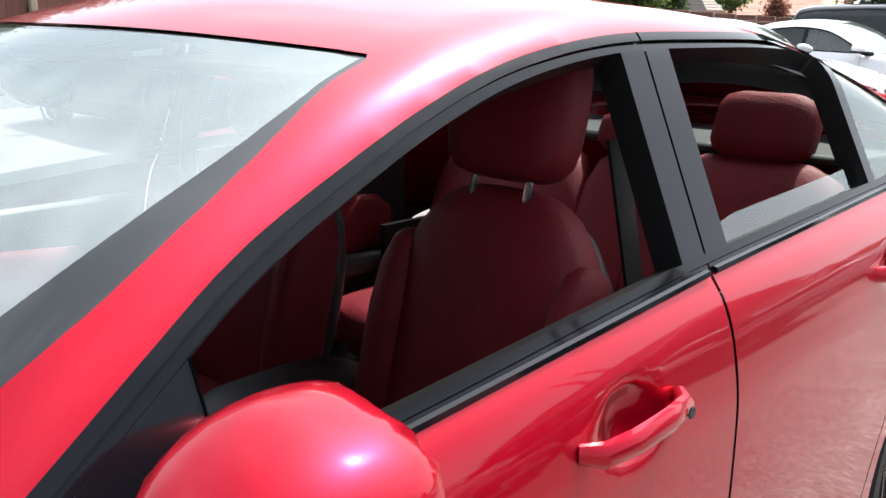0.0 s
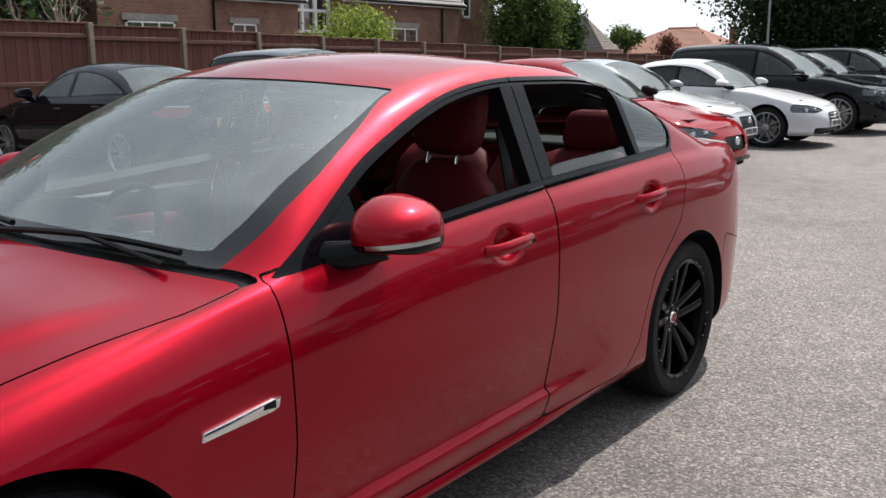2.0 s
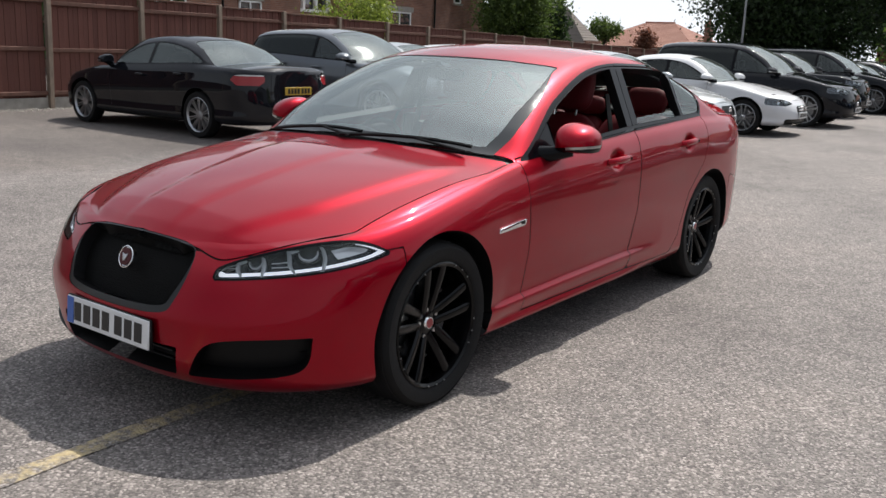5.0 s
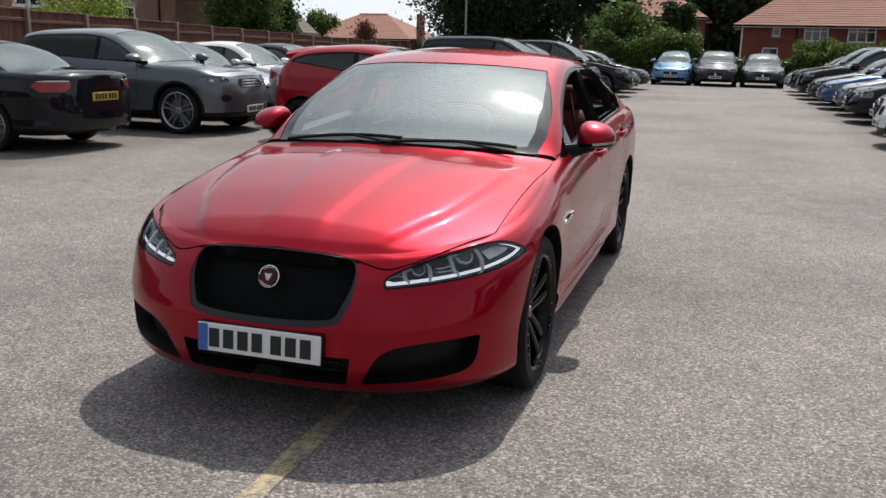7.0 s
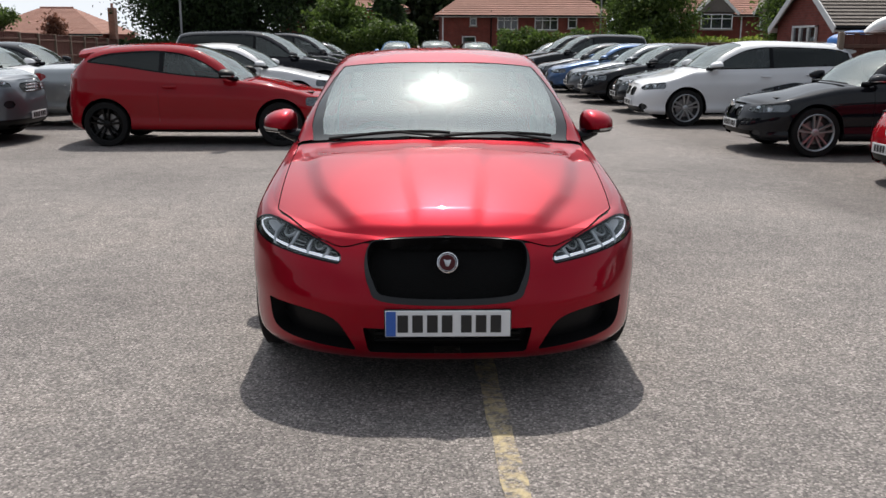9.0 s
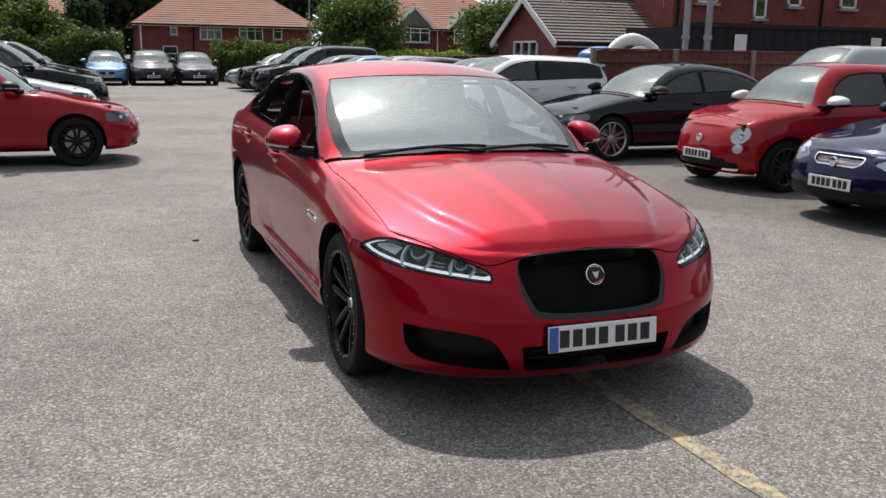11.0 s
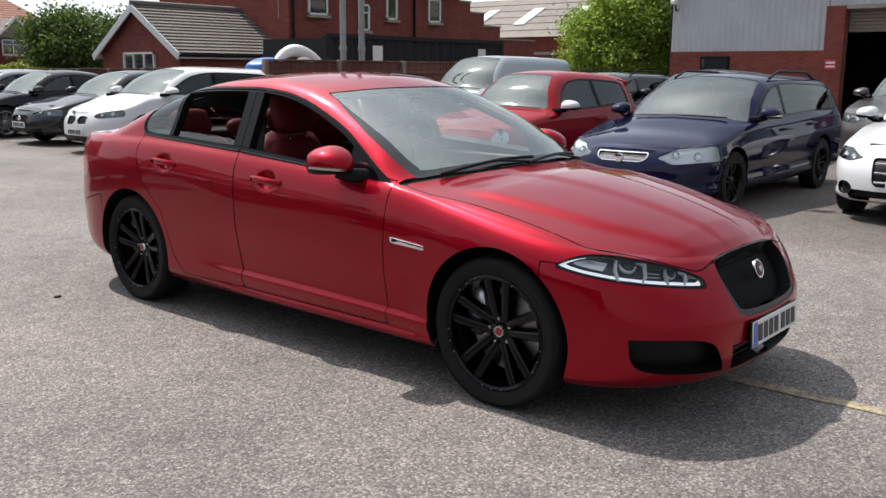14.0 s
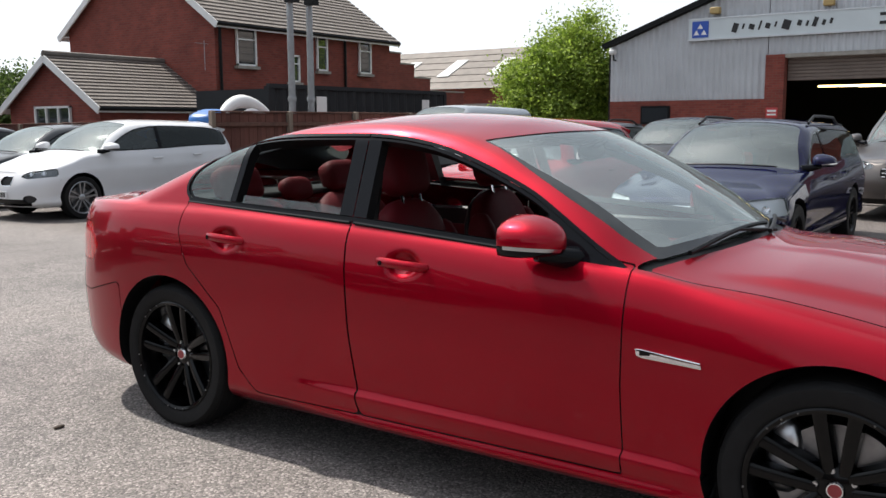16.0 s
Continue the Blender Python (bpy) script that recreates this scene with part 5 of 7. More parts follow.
    if trim:
        low, M = cut(M, lambda V: np.minimum(V[:, 2] - 0.36, np.minimum(np.hypot(V[:, 1] - ya, V[:, 2] - R), np.hypot(V[:, 1] - yb, V[:, 2] - R)) - ra - 0.05))
    ob_mesh("body", both(M), col, car)
    for kk in (pack, lambda m: flip(pack(m))):
        ob_mesh("sill_trim", kk(skirt), BLACK, car)
    if low:
        ob_mesh("lower_trim", both(low), trim, car)
    if dk:
        ob_mesh("bumper_strip", both(sink(dk, 0.004)), BLACK, car)
    if fg:
        for kk in (pack, lambda m: flip(pack(m))):
            fo_ = ob_mesh("fog_lamp", kk(sink(fg, 0.025)), LAMPIN if fogs[3] > 1.2 else LAMPW, car)
            ob_mesh("fog_edge", kk(rim(fg, lambda v: True, 0.026)), BLACK, fo_)
    if wipers:
        for x0, x1 in ((-0.05, 0.55), (-0.62, -0.02)):
            pts = [(x0 + (x1 - x0) * t, S["cowl"] - 0.04 + 0.26 * (x0 + (x1 - x0) * t) ** 2, float(pr(S["cowl"] - 0.04)) - 0.06 * (x0 + (x1 - x0) * t) ** 2 + 0.022) for t in (0, 0.33, 0.66, 1)]
            part("wiper", tube(pts, 0.009, 6), BLACK, car)
    if spoiler:
        y0, y1 = S["rtop"] - 0.30, S["rtop"] + spoiler
        z0 = float(pr(y0))
        z1 = z0 - 0.10 * (y1 - y0)
        cr = float(pchip(*S["crownf"])(y0))
        bm = bmesh.new()
        rows = []
        for x in np.linspace(-W * 0.66, W * 0.66, 13):
            drop = cr * x * x + 0.05 * (abs(x) / (W * 0.66)) ** 6
            back = 0.05 * (x / W) ** 2
            rows.append([bm.verts.new((x, y, z - drop)) for y, z in ((y0, z0 - 0.012), (y0 + 0.10, z0 + 0.004), ((y0 + y1) / 2, (z0 + z1) / 2 + 0.012), (y1 - back, z1), (y1 - 0.005 - back, z1 - 0.03), (S["rtop"] - 0.02, float(pr(S["rtop"])) - 0.06))])
        for p, q in zip(rows, rows[1:]):
            for i in range(6):
                bm.faces.new((p[i], p[(i + 1) % 6], q[(i + 1) % 6], q[i]))
        bm.faces.new(rows[0])
        bm.faces.new(rows[-1])
        bmesh.ops.recalc_face_normals(bm, faces=bm.faces)
        part("roof_spoiler", bm, col, car)
    if exhaust:
        for x in (-0.42, -0.34):
            part("exhaust_pipe", tube([(x, yr - 0.25, 0.27), (x, yr - 0.02, 0.27)], 0.034, 12), CHROME, car)
    ob_mesh("windscreen", both(sink(ws, 0.004)), GLASSPK, car)
    ob_mesh("rear_screen", both(sink(rs, 0.004)), GLASSPK if glass and not privacy else GLASSPV, car)
    ob_mesh("shut_line", both(join(*[sink(q, 0.006) for q in gaps])), GAP, car)
    gob = ob_mesh("grille", both(sink(gr, 0.02)), mat("bright mesh grille", (0.10, 0.10, 0.11), 0.35, 0.8, bump=0.8, bscale=90) if frame else BLACK, car)
    if ring:
        for kk in ((both,) if not kidney else (pack, lambda m: flip(pack(m)))):
            ob_mesh("grille_frame", kk(sink(ring, -0.006)), CHROME, gob)
    if chrome:
        for k in range(3):
            z = grille[0] + (k + 0.5) * (grille[1] - grille[0]) / 3
            part("grille_bar", boxes(((0, yf + 0.015, z), (grille[2] * 1.9, 0.03, 0.018)), bevel=0.004), CHROME, gob)
    if moustache:
        part("moustache_bar", tube([(x, yf + 0.05 + 0.16 * x * x, 0.585) for x in np.linspace(-0.26, 0.26, 7)], 0.012, 8), CHROME, gob)
    part("maker_badge", lathe([(0.0, -0.012), (0.045, -0.008), (0.05, 0.01)], 16, "y"), CHROME, gob).matrix_basis = pose(0, yf + 0.012, grille[1] - 0.06 if not (kidney or moustache) else (0.585 if moustache else zn - 0.005))
    ob_mesh("lower_intake", both(sink(li, 0.03)), BLACK, car)
    for sx in (1, -1):
        k = (lambda m: pack(m)) if sx > 0 else (lambda m: flip(pack(m)))
        for q in ar:
            ob_mesh("wheel_arch_liner", k(q), BLACK, car)
        h = ob_mesh("headlamp", k(sink(lo, 0.02)), LAMPW if (frame or round_lamps) else mat("smoked lamp housing", (0.16, 0.165, 0.175), 0.2, 0.7), car)
        if h:
            ob_mesh("lens", k(lo), LENS, h)
            ob_mesh("lamp_edge", k(rim(lo, lambda v: True, 0.021)), CHROME if round_lamps else BLACK, h)
        tlo = ob_mesh("tail_lamp", k(tl), REDLAMP, car)
        if pale_tail:
            up, _ = cut(tl, lambda V: 0.920 - V[:, 2])
            ob_mesh("reversing_lamp", k(sink(up, -0.003)), mat("pale lamp", (0.62, 0.60, 0.60), 0.15, coat=1.0), tlo)
        if h:
            V = pack(lo)[0]
            for q in (0.5,) if round_lamps else (0.35, 0.7):
                i = int(np.argmin(np.abs(V[:, 0] - (V[:, 0].min() + q * (V[:, 0].max() - V[:, 0].min()))) + 2 * np.abs(V[:, 2] - (V[:, 2].min() + V[:, 2].max()) / 2)))
                p, nn = Vector(V[i, :3]), Vector(V[i, 3:6])
                p, nn = Vector((sx * p.x, p.y, p.z)) , Vector((sx * nn.x, nn.y, nn.z))
                bm = lathe([(0.0, -0.022), (0.022, -0.018), (0.034, -0.008), (0.040, -0.004), (0.042, -0.012)], 16, "y")
                bmesh.ops.transform(bm, matrix=Matrix.Translation(p) @ nn.to_track_quat("Y", "Z").to_matrix().to_4x4(), verts=bm.verts)
                part("lamp_bowl", bm, CHROME, h)
        ob_mesh("side_window", k(sink(gf, 0.006)), GLASSDK, car)
        ob_mesh("rear_side_window", k(sink(gb, 0.006)), GLASSPV if privacy else GLASSDK, car)
        ob_mesh("window_frame", k(join(fr_, bp)), GLOSSBLACK, car)
        mirror_unit(S, car, sx, mirror or col, a0 - 0.02, float(sh(a0)) + 0.03, W - 0.10, 0.95)
        for y0 in (yb1 - 0.13,) if three else (yb1 - 0.13, yb - 0.42):
            part("door_handle", pillow((sx * (W + 0.002), y0, float(sh(y0)) - 0.12), (0.035, 0.2, 0.035), None, 3, 8), col, car)
        if rails:
            part("roof_rail", tube([(sx * (W - 0.30), y, float(pr(y)) + (0.02 if 0.1 < i < 6 else -0.05)) for i, y in enumerate(np.linspace(S["header"] + 0.25, yr - 0.6, 8))], 0.016, 8), BLACK, car)
    zpf = 0.40
    if plates:
        plate(car, yf - 0.012, zpf, band=False)
        plate(car, yr + 0.006 if kind == "saloon" else yr + 0.004, 0.72 if kind == "saloon" else 0.62, yellow=True, y_sign=1, band=False)
    part("floor_pan", boxes(((0, 0, 0.27), (1.2, yr - yf - 0.7, 0.06)), ((0.2 - 0.2, 0, 0.30), (W * 1.75, yb - ya - 2 * ra - 0.05, 0.06))), BLACK, car, smooth=False)
    part("engine_bay", boxes(((0, ya, 0.55), (1.1, 0.9, 0.45))), GAP, car, smooth=False)
    part("luggage_well", boxes(((0, yb, 0.5), (1.1, 0.9, 0.42))), GAP, car, smooth=False)
    dz = float(sh(S["cowl"]))
    part("dashboard", prism([(S["cowl"], 0.5), (S["cowl"] + 0.05, dz), (S["cowl"] + 0.45, dz), (S["cowl"] + 0.5, 0.6)], -W + 0.16, W - 0.16, "x", 0.02), LEATHERDK, car)
    for x in (-0.36, 0.36):
        s = part("seat", pillow((x, 0.05, 0.52), (0.48, 0.5, 0.2), None, 3, 8), LEATHERDK, car)
        part("backrest", pillow((0, 0, 0), (0.46, 0.15, 0.62), pose(x, 0.32, 0.88, -14), 3, 8), LEATHERDK, s)
        part("headrest", pillow((x, 0.41, 1.27 if S["H"] > 1.4 else 1.22), (0.26, 0.1, 0.18), None, 3, 8), LEATHERDK, s)
    wm = rims or ALLOY
    wh = far_wheel(R, R - (0.082 if not tall_tyre else 0.11), wm, style=spokes)
    place_wheels(wh, S, car, W - 0.11)
    car.matrix_basis = pose(at[0], at[1], 0, 0, 0, heading)
    return car


def parked_cars():
    BLK, WHT, SIL, GRY = paint("black", (0.007, 0.008, 0.011), 0.0), paint("white", (0.64, 0.65, 0.67), 0), paint("silver", (0.42, 0.44, 0.45), 0.8), paint("graphite", (0.12, 0.132, 0.148), 0.6)
    BLU, NAVY, RED2, DGR, SKY_ = paint("mid blue", (0.04, 0.09, 0.20), 0.6), paint("navy", (0.005, 0.006, 0.032), 0.2), paint("bright red", (0.27, 0.006, 0.012), 0.0), paint("dark grey", (0.03, 0.032, 0.036), 0.6), paint("sky blue", (0.10, 0.22, 0.40), 0.5)
    BRZ = paint("bronze grey", (0.10, 0.09, 0.085), 0.6)
    sal = spec("saloon", 2.85, 0.86, 1.12, 0.91, 1.45, 0.33)
    hat = spec("hatch", 2.51, 0.82, 0.67, 0.87, 1.47, 0.32)
    hat2 = spec("hatch", 2.6, 0.86, 0.80, 0.90, 1.46, 0.33)
    suv = spec("suv", 2.70, 0.86, 0.84, 0.95, 1.65, 0.375, 0.93, 1.11, (1.07, 1.16))
    big = spec("suv", 2.92, 0.90, 0.98, 0.97, 1.76, 0.38, 0.84, 1.12, (1.06, 1.12))
    mpv = spec("mpv", 2.67, 0.86, 0.72, 0.90, 1.53, 0.33, 0.74, 1.03, (0.98, 1.06), cowl=-1.15)
    est = spec("estate", 2.754, 0.93, 1.12, 0.905, 1.47, 0.325, 0.68, 0.97, (0.92, 0.99))
    mini = spec("mini", 2.30, 0.66, 0.62, 0.815, 1.49, 0.30, 0.74, 1.0, (0.93, 1.0), cowl=-0.86)
    van = spec("van", 2.9, 0.86, 0.9, 0.92, 1.80, 0.33, 0.84, 1.12, (1.06, 1.06), cowl=-1.25)
    # by the left fence
    parked("black saloon with silver many-spoke wheels, tail to the yard", sal, BLK, (-9.0, 5.0), -90, privacy=False, pale_tail=True, exhaust=True, glass=True, spokes="multi")
    parked("graphite grey compact off-road car beside a black saloon", suv, GRY, (-8.2, 8.15), 90, trim=BLACK, chrome=True, grille=(0.74, 0.88, 0.36), lamp=(0.865, 0.045, 0.46, 0.08), fogs=(0.66, 0.58, 0.06, 1.5), glass=True)
    parked("silver car with black grille by the fence", hat2, SIL, (-9.0, 10.8), 90)
    parked("white hatchback parked by the fence", hat, WHT, (-9.2, 13.5), 90)
    parked("black saloon parked by the fence", sal, BLK, (-9.6, 16.2), 90)
    # second line, noses to the lane
    parked("bright red three-door hatchback with black wheels and roof spoiler", hat, RED2, (-3.40, 8.08), 90, BLACKRIM, three=True, mirror=BLACK, plates=False, spoiler=0.16, win_rise=0.15, glass=True)
    parked("silver saloon with a tall black grille", sal, SIL, (-4.55, 11.1), 90, grille=(0.36, 0.62, 0.26))
    parked("white saloon with dark windows", sal, WHT, (-4.07, 13.75), 90, chrome=True)
    parked("black people carrier with privacy glass", big, BLK, (-3.9, 17.2), 90)
    parked("black off-road car with bright rims", suv, BLK, (-4.35, 21.2), 90)
    parked("black large off-road car", big, BLK, (-3.95, 24.4), 90)
    parked("dark grey saloon in a line of cars", sal, DGR, (-4.0, 27.4), 90)
    parked("dark grey hatchback in a line of cars", hat2, DGR, (-3.8, 30.3), 90)
    # across the far end
    parked("sky blue hatchback facing the lane", hat, SKY_, (-1.25, 37.6), 0)
    parked("dark people carrier with a pale windscreen", mpv, DGR, (0.62, 37.6), 0)
    parked("dark grey hatchback facing the lane", hat2, DGR, (2.55, 37.9), 0)
    # right-hand line, noses to the lane
    parked("white hatchback with a black grille", hat2, WHT, (7.62, -1.65), -90, grille=(0.38, 0.66, 0.40), lamp=(0.655, 0.06, 0.52, 0.14), fogs=(0.70, 0.34, 0.07, 1.3), chrome=True, glass=True)
    parked("dark blue estate car with roof rails and clear lamps", est, NAVY, (6.75, 0.98), -90, privacy=False, grille=(0.555, 0.655, 0.27), frame=True, strip=True, rails=True, lamp=(0.635, 0.085, 0.40, 0.10), glass=True, rims=BLACKRIM, tall_tyre=True)
    parked("small red city car with round lamps and white mirrors", mini, RED2, (6.65, 3.52), -90, mat("dark alloy", (0.06, 0.06, 0.065), 0.35, 0.7), three=True, privacy=False, mirror=WHT, round_lamps=True, grille=(0.30, 0.38, 0.45), spoiler=0.12, fogs=(0.56, 0.50, 0.06, 1.0), moustache=True, glass=True)
    parked("black saloon with grey five-spoke wheels", sal, BLK, (6.6, 6.88), -90, privacy=False, kidney=True, grille=(0.50, 0.64, 0.24), lamp=(0.63, 0.055, 0.40, 0.12), fogs=(0.62, 0.30, 0.05, 1.6), glass=True)
    parked("white compact people carrier with dark rear windows", mpv, WHT, (6.05, 11.35), -90, kidney=True, grille=(0.53, 0.68, 0.31), lamp=(0.70, 0.06, 0.42, 0.12), fogs=(0.62, 0.34, 0.06, 1.5), spoiler=0.14, glass=True)
    parked("dark grey hatchback beside a white people carrier", hat2, DGR, (6.3, 14.1), -90)
    parked("black saloon in a line of parked cars", sal, BLK, (6.2, 17.0), -90)
    parked("grey blue hatchback in a line of parked cars", hat2, GRY, (6.1, 19.5), -90)
    parked("blue saloon in a line of parked cars", sal, BLU, (6.0, 22.0), -90)
    parked("dark saloon in a line of parked cars", sal, DGR, (5.9, 24.5), -90)
    parked("black off-road car in a line of parked cars", big, BLK, (5.8, 27.3), -90)
    parked("black off-road car near the hedge", big, BLK, (5.7, 30.2), -90)
    parked("silver hatchback near the hedge", hat, SIL, (5.4, 33.2), -90)
    # behind them, by the fence and the workshop
    parked("silver panel van behind the parked cars", van, SIL, (11.7, 8.2), -90)
    parked("dark estate car with roof rails", est, DGR, (11.9, 5.7), -90, rails=True)
    parked("dark people carrier by the workshop", mpv, DGR, (13.0, 3.9), -90)
    parked("bronze grey square off-road car with a bull bar", big, BRZ, (12.8, -0.2), -90, chrome=True, grille=(0.62, 0.78, 0.36))

# ---- ground, fences, houses, trees ----
def nodes_mat(name, build):
    m = bpy.data.materials.new(name)
    m.use_nodes = True
    build(m.node_tree.nodes, m.node_tree.links, m.node_tree.nodes["Principled BSDF"])
    MATS[name] = m
    return m


def ramp(n, l, src, stops):
    r = n.new("ShaderNodeValToRGB")
    while len(r.color_ramp.elements) < len(stops):
        r.color_ramp.elements.new(0.5)
    for e, (p, c) in zip(r.color_ramp.elements, stops):
        e.position, e.color = p, (*c, 1)
    l.new(src, r.inputs["Fac"])
    return r.outputs["Color"]


def tex_noise(n, l, vec, scale, detail=4.0, rough=0.55):
    t = n.new("ShaderNodeTexNoise")
    t.inputs["Scale"].default_value, t.inputs["Detail"].default_value, t.inputs["Roughness"].default_value = scale, detail, rough
    l.new(vec, t.inputs["Vector"])
    return t.outputs["Fac"]


def mixc(n, l, fac, a, b, mode="MIX"):
    m = n.new("ShaderNodeMix")
    m.data_type, m.blend_type = "RGBA", mode
    for s, v in (("Factor", fac), ("A", a), ("B", b)):
        if hasattr(v, "is_linked"):
            l.new(v, m.inputs[s])
        elif s == "Factor":
            m.inputs[s].default_value = v
        else:
            m.inputs[s].default_value = (*v, 1)
    return m.outputs["Result"]


def tarmac_nodes(n, l, b):
    tc = n.new("ShaderNodeTexCoord").outputs["Object"]
    vo = n.new("ShaderNodeTexVoronoi")
    vo.inputs["Scale"].default_value = 105
    l.new(tc, vo.inputs["Vector"])
    sep = n.new("ShaderNodeSeparateColor")
    l.new(vo.outputs["Color"], sep.inputs["Color"])
    stones = ramp(n, l, sep.outputs["Red"], [(0.0, (0.078, 0.071, 0.067)), (0.35, (0.150, 0.136, 0.129)), (0.75, (0.203, 0.185, 0.175)), (1.0, (0.37, 0.338, 0.318))])
    edge = ramp(n, l, vo.outputs["Distance"], [(0.0, (1, 1, 1)), (0.55, (1, 1, 1)), (0.85, (0.60, 0.59, 0.59))])
    c = mixc(n, l, 1.0, stones, edge, "MULTIPLY")
    big = ramp(n, l, tex_noise(n, l, tc, 0.35, 5.0, 0.6), [(0.30, (0.64, 0.63, 0.64)), (0.52, (1, 1, 1)), (0.72, (1.18, 1.15, 1.12))])
    c = mixc(n, l, 1.0, c, big, "MULTIPLY")
    mid = ramp(n, l, tex_noise(n, l, tc, 5.0, 4.0), [(0.3, (0.84, 0.84, 0.84)), (0.7, (1.12, 1.11, 1.1))])
    c = mixc(n, l, 1.0, c, mid, "MULTIPLY")
    # the bays along both sides are less worn and darker than the lane
    sp = n.new("ShaderNodeSeparateXYZ")
    l.new(tc, sp.inputs["Vector"])
    wob = tex_noise(n, l, tc, 0.6, 4.0)
    for sign, at in ((1.0, 3.4), (-1.0, 5.6)):
        ma = n.new("ShaderNodeMath")
        ma.operation = "MULTIPLY_ADD"
        ma.inputs[1].default_value, ma.inputs[2].default_value = sign, -at - 1.0
        l.new(sp.outputs["X"], ma.inputs[0])
        mb = n.new("ShaderNodeMath")
        mb.operation = "MULTIPLY_ADD"
        mb.inputs[1].default_value = 2.0
        l.new(wob, mb.inputs[0])
        l.new(ma.outputs["Value"], mb.inputs[2])
        bay = ramp(n, l, mb.outputs["Value"], [(0.0, (1, 1, 1)), (0.9, (0.70, 0.675, 0.66))])
        c = mixc(n, l, 1.0, c, bay, "MULTIPLY")
    # oil spots
    spot = ramp(n, l, tex_noise(n, l, tc, 1.7, 2.0), [(0.0, (1, 1, 1)), (0.70, (1, 1, 1)), (0.78, (0.62, 0.61, 0.6))])
    c = mixc(n, l, 1.0, c, spot, "MULTIPLY")
    l.new(c, b.inputs["Base Color"])
    b.inputs["Roughness"].default_value = 0.82
    bp = n.new("ShaderNodeBump")
    bp.inputs["Strength"].default_value, bp.inputs["Distance"].default_value = 0.55, 0.006
    bp.invert = True
    l.new(vo.outputs["Distance"], bp.inputs["Height"])
    l.new(bp.outputs["Normal"], b.inputs["Normal"])


def worn_line_nodes(n, l, b):
    tarmac_nodes(n, l, b)
    src = b.inputs["Base Color"].links[0].from_socket
    tc = n.new("ShaderNodeTexCoord").outputs["Object"]
    f = ramp(n, l, tex_noise(n, l, tc, 14.0, 6.0, 0.7), [(0.42, (0, 0, 0)), (0.60, (0.9, 0.85, 0.85))])
    l.new(mixc(n, l, f, src, (0.46, 0.37, 0.20)), b.inputs["Base Color"])


def brick_nodes(c1, c2, mortar, w=0.225, h=0.075):
    def f(n, l, b):
        tc = n.new("ShaderNodeTexCoord").outputs["Object"]
        sp = n.new("ShaderNodeSeparateXYZ")
        l.new(tc, sp.inputs["Vector"])
        ad = n.new("ShaderNodeMath")
        l.new(sp.outputs["X"], ad.inputs[0])
        l.new(sp.outputs["Y"], ad.inputs[1])
        cb = n.new("ShaderNodeCombineXYZ")
        l.new(ad.outputs["Value"], cb.inputs["X"])
        l.new(sp.outputs["Z"], cb.inputs["Y"])
        br = n.new("ShaderNodeTexBrick")
        br.inputs["Color1"].default_value, br.inputs["Color2"].default_value, br.inputs["Mortar"].default_value = (*c1, 1), (*c2, 1), (*mortar, 1)
        br.inputs["Scale"].default_value = 1.0
        br.inputs["Brick Width"].default_value, br.inputs["Row Height"].default_value = w, h
        br.inputs["Mortar Size"].default_value = 0.008
        l.new(cb.outputs["Vector"], br.inputs["Vector"])
        st = ramp(n, l, tex_noise(n, l, tc, 1.3, 6.0, 0.65), [(0.3, (0.72, 0.70, 0.70)), (0.7, (1.12, 1.1, 1.1))])
        l.new(mixc(n, l, 1.0, br.outputs["Color"], st, "MULTIPLY"), b.inputs["Base Color"])
        b.inputs["Roughness"].default_value = 0.88
        bp = n.new("ShaderNodeBump")
        bp.inputs["Strength"].default_value, bp.inputs["Distance"].default_value = 0.5, 0.008
        bp.invert = True
        l.new(br.outputs["Fac"], bp.inputs["Height"])
        l.new(bp.outputs["Normal"], b.inputs["Normal"])
    return f


def leaf_nodes(c1, c2):
    def f(n, l, b):
        g = n.new("ShaderNodeNewGeometry")
        c = ramp(n, l, g.outputs["Random Per Island"], [(0.0, c1), (0.6, c2), (1.0, tuple(min(1, 1.5 * v) for v in c2))])
        tc = n.new("ShaderNodeTexCoord").outputs["Object"]
        st = ramp(n, l, tex_noise(n, l, tc, 0.9, 3.0), [(0.3, (0.7, 0.72, 0.7)), (0.7, (1.2, 1.15, 1.0))])
        l.new(mixc(n, l, 1.0, c, st, "MULTIPLY"), b.inputs["Base Color"])
        b.inputs["Roughness"].default_value = 0.6
        tr = n.new("ShaderNodeBsdfTranslucent")
        l.new(c, tr.inputs["Color"])
        mx = n.new("ShaderNodeMixShader")
        mx.inputs["Fac"].default_value = 0.45
        l.new(b.outputs["BSDF"], mx.inputs[1])
        l.new(tr.outputs["BSDF"], mx.inputs[2])
        l.new(mx.outputs["Shader"], n["Material Output"].inputs["Surface"])
    return f


TARMAC = nodes_mat("tarmac", tarmac_nodes)
WORN = nodes_mat("worn yellow line", worn_line_nodes)
BRICK = nodes_mat("red brick", brick_nodes((0.25, 0.056, 0.038), (0.185, 0.038, 0.027), (0.175, 0.075, 0.06)))
BRICK2 = nodes_mat("brown brick", brick_nodes((0.28, 0.13, 0.085), (0.20, 0.088, 0.06), (0.28, 0.22, 0.18)))
LEAF_DK = nodes_mat("dark leaves", leaf_nodes((0.012, 0.026, 0.010), (0.035, 0.065, 0.02)))
LEAF = nodes_mat("green leaves", leaf_nodes((0.03, 0.06, 0.012), (0.09, 0.14, 0.03)))
LEAF_Y = nodes_mat("yellow green leaves", leaf_nodes((0.09, 0.14, 0.015), (0.24, 0.30, 0.05)))
